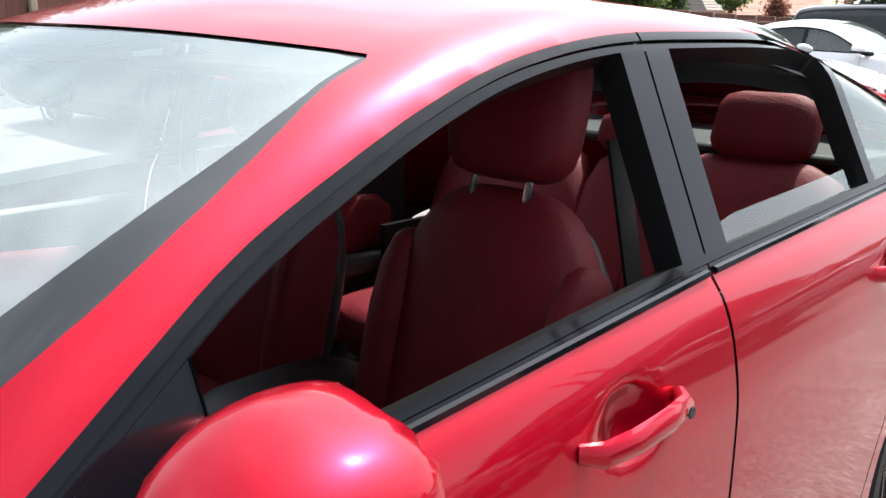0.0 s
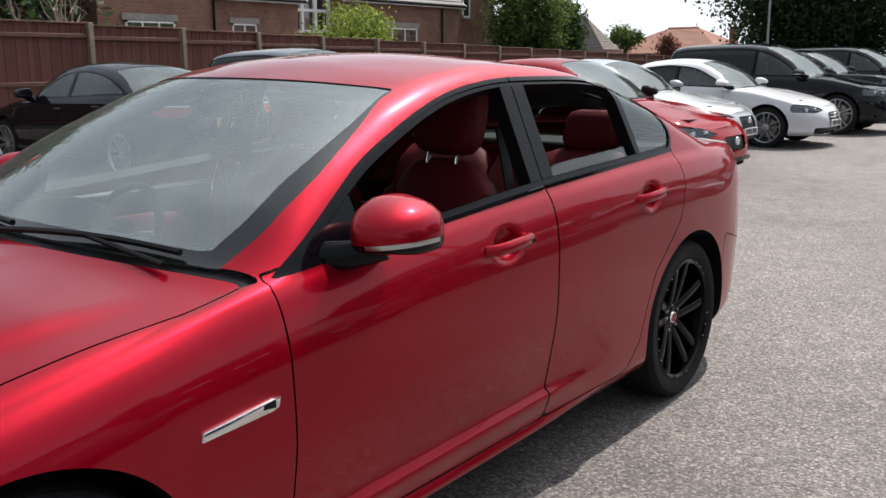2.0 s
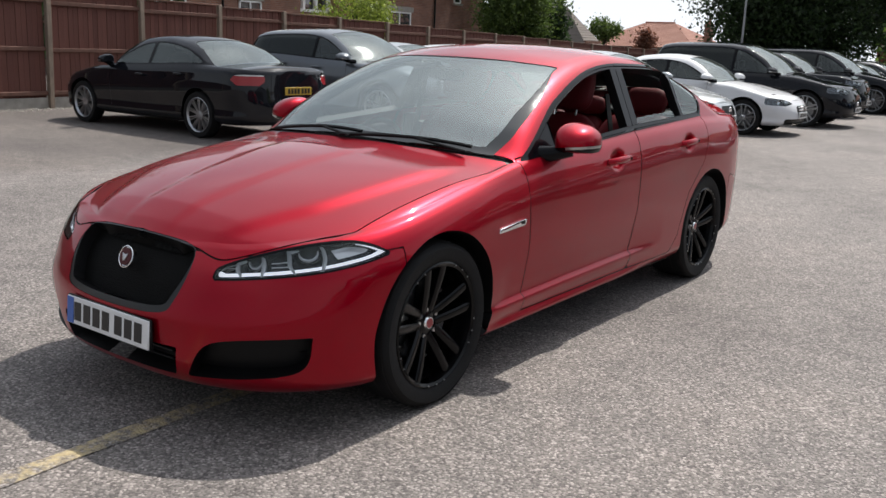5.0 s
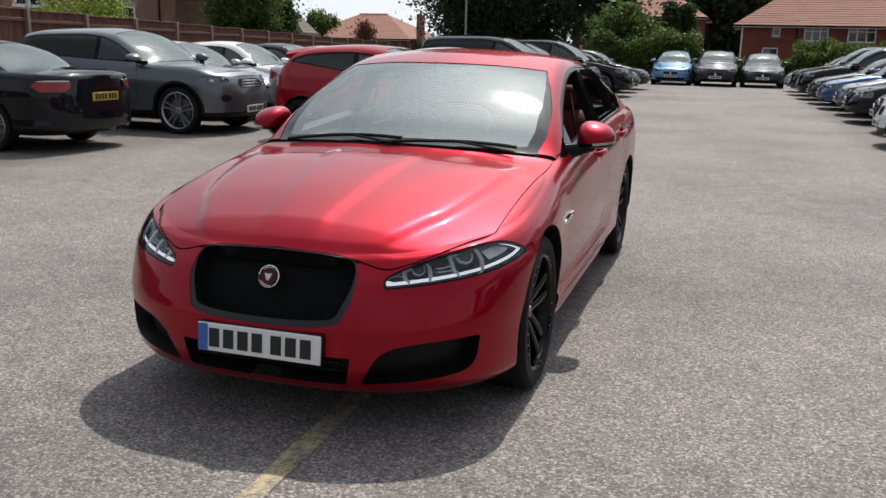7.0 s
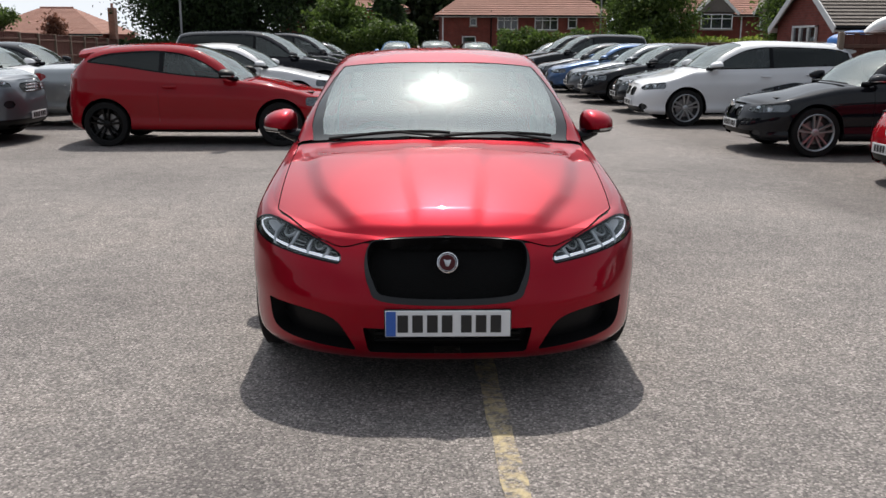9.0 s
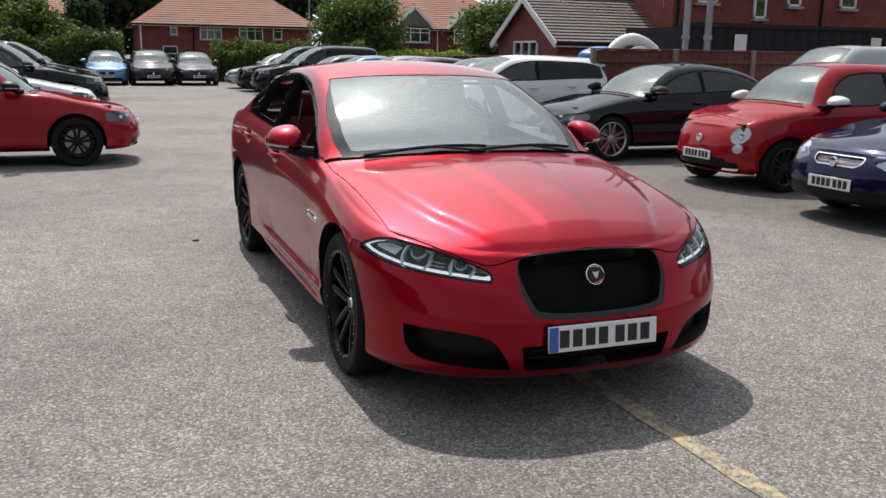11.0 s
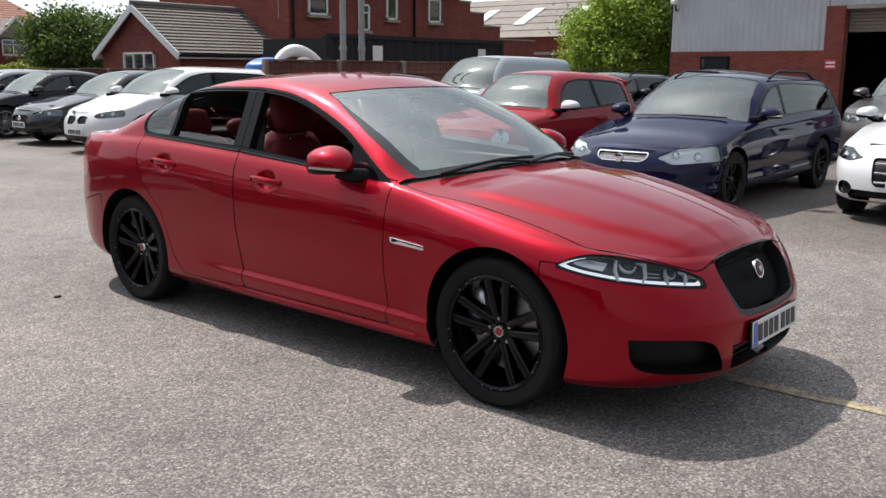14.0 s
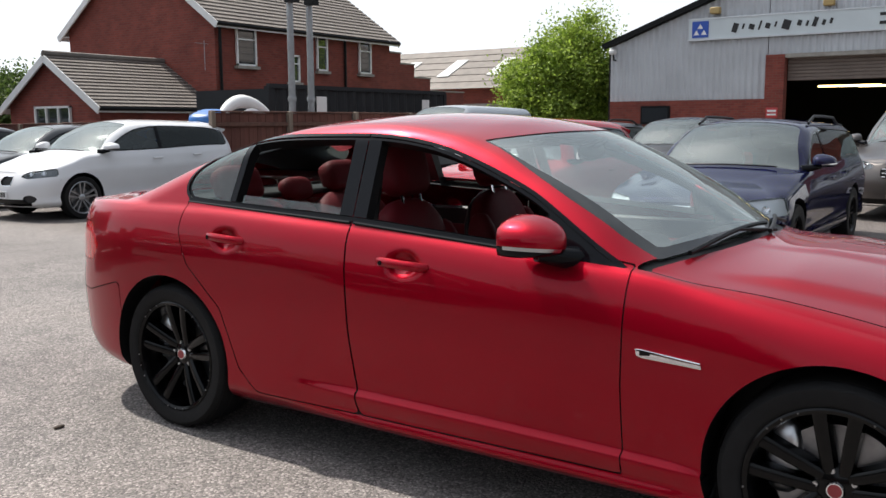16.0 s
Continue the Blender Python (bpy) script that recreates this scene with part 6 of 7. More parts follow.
BARK = mat("bark", (0.05, 0.038, 0.028), 0.9, var=0.4, scale=10, bump=0.6, bscale=40)
FENCE = mat("fence boards", (0.082, 0.026, 0.018), 0.8, var=0.35, scale=9, bump=0.3, bscale=60, rand=0.9, stretch=(6, 6, 0.6), col2=(0.165, 0.062, 0.045))
FENCERAIL = mat("fence rail", (0.11, 0.05, 0.035), 0.8, var=0.35, scale=9)
POST = mat("weathered post", (0.22, 0.17, 0.13), 0.85, var=0.3, scale=8, stretch=(6, 6, 1))
CONCRETE = mat("concrete", (0.30, 0.28, 0.25), 0.9, var=0.25, scale=7, bump=0.3, bscale=60)
WHITE = mat("white window frame", (0.78, 0.78, 0.77), 0.45, var=0.05, scale=5)
PANE = mat("window pane", (0.03, 0.035, 0.04), 0.04, spec=0.9, coat=1.0, var=0.3, scale=0.8)
CURTAIN = mat("net curtain", (0.55, 0.56, 0.55), 0.9, var=0.15, scale=9)
TILE_R = mat("red roof tiles", (0.36, 0.185, 0.14), 0.85, var=0.25, scale=7, bump=0.3, bscale=30, rand=0.5)
TILE_G = mat("grey brown roof tiles", (0.155, 0.135, 0.12), 0.88, var=0.3, scale=6, bump=0.3, bscale=30, rand=0.6)
GREYCLAD = mat("grey cladding", (0.50, 0.52, 0.545), 0.5, 0.0, var=0.10, scale=1.5, rvar=0.1)
STEEL = mat("galvanised pole", (0.30, 0.31, 0.32), 0.45, 0.7, var=0.15, scale=14)
CONT = mat("dark container", (0.006, 0.008, 0.011), 0.7, var=0.35, scale=3)
# near-black that puts the bay's shade into its walls and ceiling
BAY_SHADE = mat("bay shade", (0.02, 0.018, 0.017), 0.9, var=0.3, scale=2)


def ground_things():
    bm = bmesh.new()
    bmesh.ops.create_grid(bm, x_segments=8, y_segments=8, size=600)
    tagged(part("ground", bm, TARMAC), "grey worn stony tarmac of the yard", "ground", kind="structure")
    bm = bmesh.new()
    n = 24
    rows = []
    for i in range(n + 1):
        y = -1.2 - 4.4 * i / n
        w = 0.046 + 0.006 * math.sin(i * 2.1)
        xc = 0.205 + 0.02 * (-y - 2.4)
        rows.append((bm.verts.new((xc - w, y, 0.004)), bm.verts.new((xc + w, y, 0.004))))
    for a, b in zip(rows, rows[1:]):
        bm.faces.new((a[0], b[0], b[1], a[1]))
    tagged(part("painted_line", bm, WORN), "worn yellow parking line painted on tarmac", "line", kind="structure")
    # gravel strip at the foot of the left fence
    rng = np.random.default_rng(3)
    V, F = [], []
    for _ in range(2600):
        y = rng.uniform(-6, 26)
        x = -12.75 - (y - 4.3) * 0.085 + rng.uniform(-0.35, 0.25)
        r = rng.uniform(0.012, 0.035)
        k = len(V)
        for dx, dy, dz in ((1, 0, 0), (0, 1, 0), (-1, 0, 0), (0, -1, 0), (0, 0, 0.9)):
            V.append((x + r * dx * rng.uniform(0.7, 1.2), y + r * dy * rng.uniform(0.7, 1.2), r * dz + 0.002))
        F += [(k, k + 1, k + 4), (k + 1, k + 2, k + 4), (k + 2, k + 3, k + 4), (k + 3, k, k + 4)]
    tagged(mesh_ob("gravel", V, F, CONCRETE, None, False), "loose pale gravel along the fence foot", "gravel", kind="stuff")
    # small leaves and grit lying about
    for x, y in ((-1.22, 1.9), (-2.6, -2.2)):
        o = part("dead_leaf", pillow((x, y, 0.008), (0.06, 0.03, 0.016), None, 2, 6), BARK)
        tagged(o, "small dark dead leaf lying on tarmac", "leaf")


def fence_line(label, a, b, h0, h1, spacing, side, near=None, post_h=0.06, board=0.11):
    """A close-board fence from a to b: posts, rails, gravel boards and upright boards."""
    f = new("fence")
    tagged(f, label, "fence")
    a, b = Vector((*a, 0)), Vector((*b, 0))
    d = (b - a)
    L = d.length
    d.normalize()
    nrm = Vector((-d.y, d.x, 0)) * side
    ang = math.atan2(d.y, d.x)
    n = round(L / spacing)
    rng = random.Random(5)
    board_meshes = []
    for k in range(3):
        bm = bmesh.new()
        box(bm, (0, 0, 0.5), (board * 0.98, 0.018, 1.0), None, 0.004, 1)
        me = bpy.data.meshes.new("board")
        bm.to_mesh(me)
        bm.free()
        me.materials.append(FENCE)
        board_meshes.append(me)
    rest = bmesh.new()
    for i in range(n + 1):
        t = i / n
        p = a + d * (L * t)
        h = h0 + (h1 - h0) * t
        bm = bmesh.new()
        box(bm, (0, 0, (h + post_h) / 2), (0.10, 0.10, h + post_h), None, 0.012, 1)
        o = part("post", bm, POST, f)
        o.matrix_basis = pose(p.x + nrm.x * 0.03, p.y + nrm.y * 0.03, 0, rng.uniform(-0.6, 0.6), rng.uniform(-0.6, 0.6), math.degrees(ang))
        if i == n:
            break
        p2 = a + d * (L * (i + 1) / n)
        mid = (p + p2) / 2
        w = L / n - 0.1
        for z in (0.28, h * 0.5, h - 0.22):
            bm = bmesh.new()
            box(bm, (0, 0, 0), (w, 0.05, 0.075), None, 0.008, 1)
            o = part("rail", bm, FENCERAIL, f)
            o.matrix_basis = pose(mid.x + nrm.x * 0.02, mid.y + nrm.y * 0.02, z, 0, 0, math.degrees(ang))
        bm = bmesh.new()
        box(bm, (0, 0, 0.1), (w, 0.04, 0.2), None, 0.006, 1)
        o = part("gravel_board", bm, CONCRETE, f)
        o.matrix_basis = pose(mid.x, mid.y, 0, 0, 0, math.degrees(ang))
        bm = bmesh.new()
        box(bm, (0, 0, h + 0.012), (w, 0.07, 0.03), None, 0.005, 1)
        o = part("coping", bm, FENCERAIL, f)
        o.matrix_basis = pose(mid.x, mid.y, 0, 0, 0, math.degrees(ang))
        m = max(1, round(w / board))
        for j in range(m):
            q = p + d * (0.05 + w * (j + 0.5) / m) - nrm * (0.022 + 0.006 * (j % 2))
            hh = h - 0.2 - rng.uniform(0, 0.012)
            M = Matrix.Translation((q.x, q.y, 0.2)) @ Matrix.Rotation(ang + rng.uniform(-0.03, 0.03), 4, "Z") @ Matrix.Diagonal((w / m / board, 1, hh, 1))
            if near and near[0] <= q.y <= near[1] or (near and len(near) > 2 and near[2] <= q.x <= near[3]):
                o = new("board", board_meshes[j % 3])
                o.parent = f
                o.matrix_basis = M
            else:
                bmesh.ops.create_cube(rest, size=1.0, matrix=M @ Matrix.Translation((0, 0, 0.5)) @ Matrix.Diagonal((board * 0.98, 0.018, 1, 1)))
    if rest.verts:
        o = part("far_board", rest, FENCE, f, smooth=False)
        tagged(o, kind="stuff")
    return f


def window(parent, c, w, h, face, bars=2, depth=0.07, top_bar=True, curtain=True, sill=True):
    """A window set into a wall: frame, panes and sill. face: '-y', '+x', '-x'."""
    rz = {"-y": 0, "+x": 90, "-x": -90, "+y": 180}[face]
    M = pose(c[0], c[1], c[2], 0, 0, rz)
    fw = 0.06

    def put(name, rows, m, par, label=""):
        o = part(name, boxes(*rows), m, par, label, smooth=False)
        return o
    rows = [((0, -0.02, h / 2 - fw / 2), (w, depth, fw)), ((0, -0.02, -h / 2 + fw / 2), (w, depth, fw)), ((-w / 2 + fw / 2, -0.02, 0), (fw, depth, h)), ((w / 2 - fw / 2, -0.02, 0), (fw, depth, h))]
    for k in range(1, bars):
        rows.append(((-w / 2 + w * k / bars, -0.022, 0), (fw * 0.9, depth, h)))
    if top_bar:
        rows.append(((0, -0.024, h * 0.18), (w, depth, fw * 0.7)))
    o = new("window")
    o.parent = parent
    o.matrix_basis = M
    for row in rows:
        put("frame_bar", [row], WHITE, o)
    put("pane", [((0, 0.0, 0), (w - 0.02, 0.012, h - 0.02))], PANE, o)
    if sill:
        put("sill", [((0, -0.05, -h / 2 - 0.05), (w + 0.12, 0.16, 0.09))], CONCRETE, o)
    return o


def roof_slope(bm, e0, e1, r0, r1, course=0.28, t=0.035):
    """One slope of a roof as overlapping tile courses, from the eave e0-e1 up to the ridge r0-r1."""
    e0, e1, r0, r1 = map(Vector, (e0, e1, r0, r1))
    n = max(2, round(((r0 + r1) / 2 - (e0 + e1) / 2).length / course))
    nrm = (e1 - e0).cross(r0 - e0).normalized()
    if nrm.z < 0:
        nrm = -nrm
    rows = []
    for i in range(n + 1):
        p, q = e0.lerp(r0, i / n), e1.lerp(r1, i / n)
        if i:
            rows.append((bm.verts.new(p + nrm * 0.012), bm.verts.new(q + nrm * 0.012)))
        if i < n:
            rows.append((bm.verts.new(p + nrm * (t + 0.012)), bm.verts.new(q + nrm * (t + 0.012))))
    for u, w in zip(rows, rows[1:]):
        bm.faces.new((u[0], u[1], w[1], w[0]))
    return bm


def house(label, x0, x1, y0, y1, eave, ridge, along, brick, tiles, hip=0.0, over=0.3, course=0.28, base=0.0):
    """A house with walls, a roof along x or y, gutters and barge boards. Returns it."""
    h = new("house")
    tagged(h, label, "house")
    cx, cy = (x0 + x1) / 2, (y0 + y1) / 2
    if along == "x":
        prof = [(y0, base), (y1, base), (y1, eave), (cy, ridge - 0.08), (y0, eave)] if not hip else [(y0, base), (y1, base), (y1, eave), (y0, eave)]
        wl_ = prism(prof, x0, x1, "x")
    else:
        prof = [(x0, base), (x1, base), (x1, eave), (cx, ridge - 0.08), (x0, eave)] if not hip else [(x0, base), (x1, base), (x1, eave), (x0, eave)]
        wl_ = prism(prof, y0, y1, "y")
    part("wall", wl_, brick, h, smooth=False)
    bm = bmesh.new()
    o = over
    ez = eave - o * (ridge - eave) / ((y1 - y0) / 2 if along == "x" else (x1 - x0) / 2)
    if along == "x":
        a, b = x0 - (o if hip else 0.2), x1 + (o if hip else 0.2)
        ra, rb = (x0 + hip, x1 - hip) if hip else (a, b)
        roof_slope(bm, (a, y0 - o, ez), (b, y0 - o, ez), (ra, cy, ridge), (rb, cy, ridge), course)
        roof_slope(bm, (b, y1 + o, ez), (a, y1 + o, ez), (rb, cy, ridge), (ra, cy, ridge), course)
        if hip:
            roof_slope(bm, (a, y1 + o, ez), (a, y0 - o, ez), (ra, cy, ridge), (ra, cy, ridge - 0.001), course)
            roof_slope(bm, (b, y0 - o, ez), (b, y1 + o, ez), (rb, cy, ridge), (rb, cy, ridge - 0.001), course)
        rp = [(ra, cy, ridge + 0.03), (rb, cy, ridge + 0.03)]
    else:
        a, b = y0 - (o if hip else 0.2), y1 + (o if hip else 0.2)
        ra, rb = (y0 + hip, y1 - hip) if hip else (a, b)
        roof_slope(bm, (x0 - o, b, ez), (x0 - o, a, ez), (cx, rb, ridge), (cx, ra, ridge), course)
        roof_slope(bm, (x1 + o, a, ez), (x1 + o, b, ez), (cx, ra, ridge), (cx, rb, ridge), course)
        if hip:
            roof_slope(bm, (x0 - o, a, ez), (x1 + o, a, ez), (cx, ra, ridge), (cx, ra + 0.001, ridge), course)
            roof_slope(bm, (x1 + o, b, ez), (x0 - o, b, ez), (cx, rb, ridge), (cx, rb - 0.001, ridge), course)
        rp = [(cx, ra, ridge + 0.03), (cx, rb, ridge + 0.03)]
    rf = part("roof", bm, tiles, h, smooth=False)
    part("ridge_tile", tube(rp, 0.11, 8), tiles, rf)
    # gutters and barge boards
    if along == "x":
        for yy in (y0 - o, y1 + o):
            part("gutter", tube([(a, yy, ez - 0.03), (b, yy, ez - 0.03)], 0.06, 8), BLACK, h)
            part("fascia", boxes((((a + b) / 2, yy + (0.07 if yy < cy else -0.07), ez - 0.06), (b - a, 0.03, 0.16))), WHITE, h, smooth=False)
        if not hip:
            for xx in (a, b):
                for yy in (y0 - o, y1 + o):
                    barge(h, (xx, yy, ez), (xx, cy, ridge))
    else:
        for xx in (x0 - o, x1 + o):
            part("gutter", tube([(xx, a, ez - 0.03), (xx, b, ez - 0.03)], 0.06, 8), BLACK, h)
            part("fascia", boxes(((xx + (0.07 if xx < cx else -0.07), (a + b) / 2, ez - 0.06), (0.03, b - a, 0.16))), WHITE, h, smooth=False)
        if not hip:
            for yy in (a, b):
                for xx in (x0 - o, x1 + o):
                    barge(h, (xx, yy, ez), (cx, yy, ridge))
    return h


def barge(h, p, q):
    p, q = Vector(p), Vector(q)
    d = q - p
    bm = bmesh.new()
    M = Matrix.Translation((p + q) / 2 - Vector((0, 0, 0.09))) @ d.to_track_quat("X", "Z").to_matrix().to_4x4() @ Matrix.Diagonal((d.length, 0.05, 0.2, 1))
    bmesh.ops.create_cube(bm, size=1.0, matrix=M)
    part("barge_board", bm, WHITE, h, smooth=False)


def tree(label, at, height, radii, leaves, leafmat, size, trunk_h=0.35, name="tree", seed=1, clumps=60, low=False):
    """A tapered trunk with limbs and a crown of many small leaves in clumps."""
    t = new(name)
    tagged(t, label, "tree" if name == "tree" else "bush")
    rng = np.random.default_rng(seed)
    x, y = at
    cz = height - radii[2]
    tr = max(0.06, 0.028 * height)
    bm = tube([(x, y, -0.05), (x + 0.05, y, height * 0.25), (x - 0.05, y + 0.05, height * 0.5), (x, y, height * 0.8)], [tr, tr * 0.8, tr * 0.55, tr * 0.2], 10)
    part("trunk", bm, BARK, t)
    cl = []
    while len(cl) < clumps:
        p = rng.uniform(-1, 1, 3)
        r = np.linalg.norm(p)
        if 0.45 < r < 1.0 and (p[2] > -0.95):
            k = 0.80 + 0.35 * rng.random()
            cl.append(np.array([x, y, cz]) + p * np.array(radii) * k)
    for i, c in enumerate(cl[:: max(1, clumps // 9)]):
        s = np.array([x, y, height * (0.3 + 0.3 * rng.random())])
        mid = (s + c) / 2 + np.array([0, 0, 0.06 * height])
        part("limb", tube([tuple(s), tuple(mid), tuple(c)], [tr * 0.4, tr * 0.25, tr * 0.08], 6), BARK, t)
    cl = np.array(cl)
    idx = rng.integers(0, clumps, leaves)
    spread = 0.34 * (radii[0] * radii[1] * radii[2]) ** (1 / 3) / (clumps / 40) ** (1 / 3)
    P = cl[idx] + rng.normal(0, 1, (leaves, 3)) * spread * np.array([1, 1, 0.8]) * rng.uniform(0.5, 1.1, clumps)[idx][:, None]
    P[:, 2] = np.maximum(P[:, 2], 0.05 if low else height * 0.08)
    u = rng.normal(0, 1, (leaves, 3))
    u /= np.linalg.norm(u, axis=1, keepdims=True)
    w = np.cross(u, rng.normal(0, 1, (leaves, 3)))
    w /= np.linalg.norm(w, axis=1, keepdims=True)
    s = size * rng.uniform(0.6, 1.3, (leaves, 1))
    u, w = u * s, w * s * 0.55
    V = np.stack([P - u, P + w, P + u, P - w], 1).reshape(-1, 3)
    F = np.arange(leaves * 4).reshape(-1, 4)
    me = bpy.data.meshes.new("crown")
    me.from_pydata(V.tolist(), [], F.tolist())
    me.materials.append(leafmat)
    o = new("crown", me)
    o.parent = t
    return t


def hedge(label, x0, x1, y0, y1, h, leaves, leafmat, size, seed):
    """A clipped but uneven hedge of small leaves over dark stems."""
    t = new("hedge")
    tagged(t, label, "hedge")
    rng = np.random.default_rng(seed)
    P = rng.uniform(0, 1, (leaves, 3)) * np.array([x1 - x0, y1 - y0, h]) + np.array([x0, y0, 0])
    n = np.array([noise.noise(Vector((p[0] * 0.8, p[1] * 0.8, seed))) for p in P])
    P[:, 2] *= 0.88 + 0.28 * n + 0.06 * rng.random(leaves)
    u = rng.normal(0, 1, (leaves, 3))
    u /= np.linalg.norm(u, axis=1, keepdims=True)
    w = np.cross(u, rng.normal(0, 1, (leaves, 3)))
    w /= np.linalg.norm(w, axis=1, keepdims=True)
    s = size * rng.uniform(0.6, 1.3, (leaves, 1))
    V = np.stack([P - u * s, P + w * s * 0.6, P + u * s, P - w * s * 0.6], 1).reshape(-1, 3)
    me = bpy.data.meshes.new("foliage")
    me.from_pydata(V.tolist(), [], np.arange(leaves * 4).reshape(-1, 4).tolist())
    me.materials.append(leafmat)
    o = new("foliage", me)
    o.parent = t
    k = 0
    for x in np.arange(x0 + 0.4, x1, 1.1):
        part("stem", tube([(x, (y0 + y1) / 2, 0), (x + 0.1, (y0 + y1) / 2 + 0.1, h * 0.7)], [0.05, 0.02], 6), BARK, t)
    return t


def street_lamp(label, x, y, h, arm=0.0):
    s = new("street_lamp")
    tagged(s, label, "lamp post")
    part("pole", tube([(x, y, 0), (x, y, h * 0.4), (x, y, h)], [0.06, 0.05, 0.04], 10), STEEL, s)
    part("lamp_head", pillow((x + 0.25, y, h), (0.6, 0.2, 0.12), None, 3, 8), STEEL, s)
    return s


def environment():
    ground_things()
    fence_line("tall brown close-board fence with pale posts beside parked cars", (-11.95, -7.9), (-16.4, 44.0), 2.36, 1.45, 2.13, -1, near=(3.0, 15.0))
    # brick house behind the left fence
    h = house("brown brick house with white windows behind the fence", -33.0, -25.0, 14.6, 19.4, 5.4, 8.0, "x", BRICK2, TILE_G, over=0.3)
    window(h, (-24.97, 16.55, 2.2), 1.95, 1.2, "+x", 3, top_bar=False)
    part("lintel", boxes(((-24.96, 16.55, 2.93), (0.12, 2.2, 0.22))), CONCRETE, h, smooth=False)
    part("downpipe", tube([(-24.9, 19.2, 0), (-24.9, 19.2, 3.8)], 0.05, 8), BLACK, h)
    h = house("low brick wing with a pale tiled roof behind the fence", -32.5, -25.1, 19.4, 23.5, 4.02, 6.9, "y", BRICK2, mat("sunlit pale tiles", (0.36, 0.35, 0.33), 0.8, var=0.25, scale=6, bump=0.3, bscale=30), over=0.3)
    window(h, (-25.07, 20.7, 2.28), 1.15, 1.1, "+x", 2, top_bar=False)
    part("lintel", boxes(((-25.06, 20.7, 2.94), (0.12, 1.4, 0.2))), CONCRETE, h, smooth=False)
    h = house("brick house with a dark slate roof behind the fence", -32.5, -25.0, 26.0, 34.0, 4.25, 7.2, "y", BRICK2, mat("dark slates", (0.075, 0.08, 0.088), 0.6, var=0.25, scale=6, bump=0.3, bscale=30), over=0.3)
    window(h, (-24.97, 29.45, 2.25), 2.6, 1.25, "+x", 3, top_bar=False)
    part("lintel", boxes(((-24.96, 29.45, 3.0), (0.12, 2.9, 0.24))), CONCRETE, h, smooth=False)
    part("downpipe", tube([(-24.9, 32.6, 0), (-24.9, 32.6, 4.1)], 0.05, 8), BLACK, h)
    # glazed link between the two
    g = new("glazed_link")
    tagged(g, "white framed glazed link between two brick houses", "conservatory")
    part("wall", boxes(((-28.6, 24.75, 1.3), (5.6, 2.5, 2.6))), BRICK2, g, smooth=False)
    part("glass_core", boxes(((-28.6, 24.75, 3.7), (5.4, 2.4, 2.2))), PANE, g, smooth=False)
    for y in (23.6, 24.35, 25.1, 25.9):
        part("frame_post", boxes(((-25.8, y, 3.75), (0.14, 0.14, 2.3))), WHITE, g, smooth=False)
    for z in (2.65, 3.5, 4.85):
        part("frame_rail", boxes(((-25.8, 24.75, z), (0.12, 2.5, 0.12))), WHITE, g, smooth=False)
    h = house("tall brown brick house beside a green tree", -33.0, -25.4, 34.2, 37.6, 5.6, 7.6, "x", BRICK2, TILE_G, over=0.3)
    window(h, (-25.37, 35.1, 4.3), 0.6, 1.5, "+x", 1)
    h = house("house with a steep brown roof and skylights", -46.0, -32.9, 64.0, 66.8, 2.2, 4.9, "x", BRICK2, TILE_G, hip=2.7)
    for x in (-38.3, -37.2, -36.2):
        o = part("skylight", boxes(((x, 64.68, 3.62), (0.5, 1.5, 0.06), Matrix.Rotation(radians(62.6), 4, "X"))), WHITE, h, smooth=False)
    h = house("bungalow with a hipped pink red tiled roof", -38.8, -28.0, 75.0, 85.0, 2.1, 4.25, "x", BRICK, TILE_R, hip=3.9, over=0.4)
    part("chimney", boxes(((-27.4, 77.0, 2.1), (0.55, 0.8, 4.2))), BRICK2, h, smooth=False)
    part("chimney_pot", lathe([(0.13, 4.2), (0.11, 4.6), (0.09, 4.6)], 12, "z"), TILE_R, h).location = (-27.4, 77.0, 0)
    h = house("hipped brick house beyond the trees", -11.0, -1.5, 66.0, 75.0, 4.2, 6.9, "x", BRICK, TILE_R, hip=4.0, over=0.5)
    # pair of brick houses at the far end
    h = house("red brick house with a hipped red roof behind a hedge", 1.4, 13.4, 61.0, 70.0, 3.6, 6.6, "x", BRICK, TILE_R, hip=4.3, over=0.5)
    for x, z, w, hh, n in ((3.7, 2.9, 0.5, 0.7, 1), (6.2, 2.75, 1.5, 0.95, 3), (9.0, 2.75, 1.7, 1.0, 3), (10.9, 2.8, 0.65, 0.85, 1), (3.4, 1.0, 1.0, 1.6, 1), (9.4, 0.8, 1.8, 1.0, 3)):
        window(h, (x, 60.97, z), w, hh, "-y", n)
    part("downpipe", tube([(5.0, 60.9, 0), (5.0, 60.9, 3.6)], 0.05, 8), BLACK, h)
    part("downpipe", tube([(1.5, 60.9, 0), (1.5, 60.9, 3.6)], 0.05, 8), WHITE, h)
    h = house("red brick pair of houses with two small gables", 16.6, 30.5, 61.5, 71.0, 3.7, 7.2, "x", BRICK, TILE_R, hip=4.5, over=0.4)
    for x in (21.3, 25.6):
        bm = prism([(x - 1.5, 3.55), (x + 1.5, 3.55), (x, 4.95)], 60.7, 64.5, "y")
        part("gable", bm, TILE_G, h, smooth=False)
        for sx in (-1, 1):
            barge(h, (x + sx * 1.65, 60.65, 3.5), (x, 60.65, 5.05))
        window(h, (x, 60.6, 2.9), 2.3, 1.05, "-y", 3)
        window(h, (x, 60.9, 0.9), 2.3, 1.2, "-y", 3)
    for x in (18.4, 28.4):
        window(h, (x, 61.45, 2.9), 0.9, 0.95, "-y", 1)
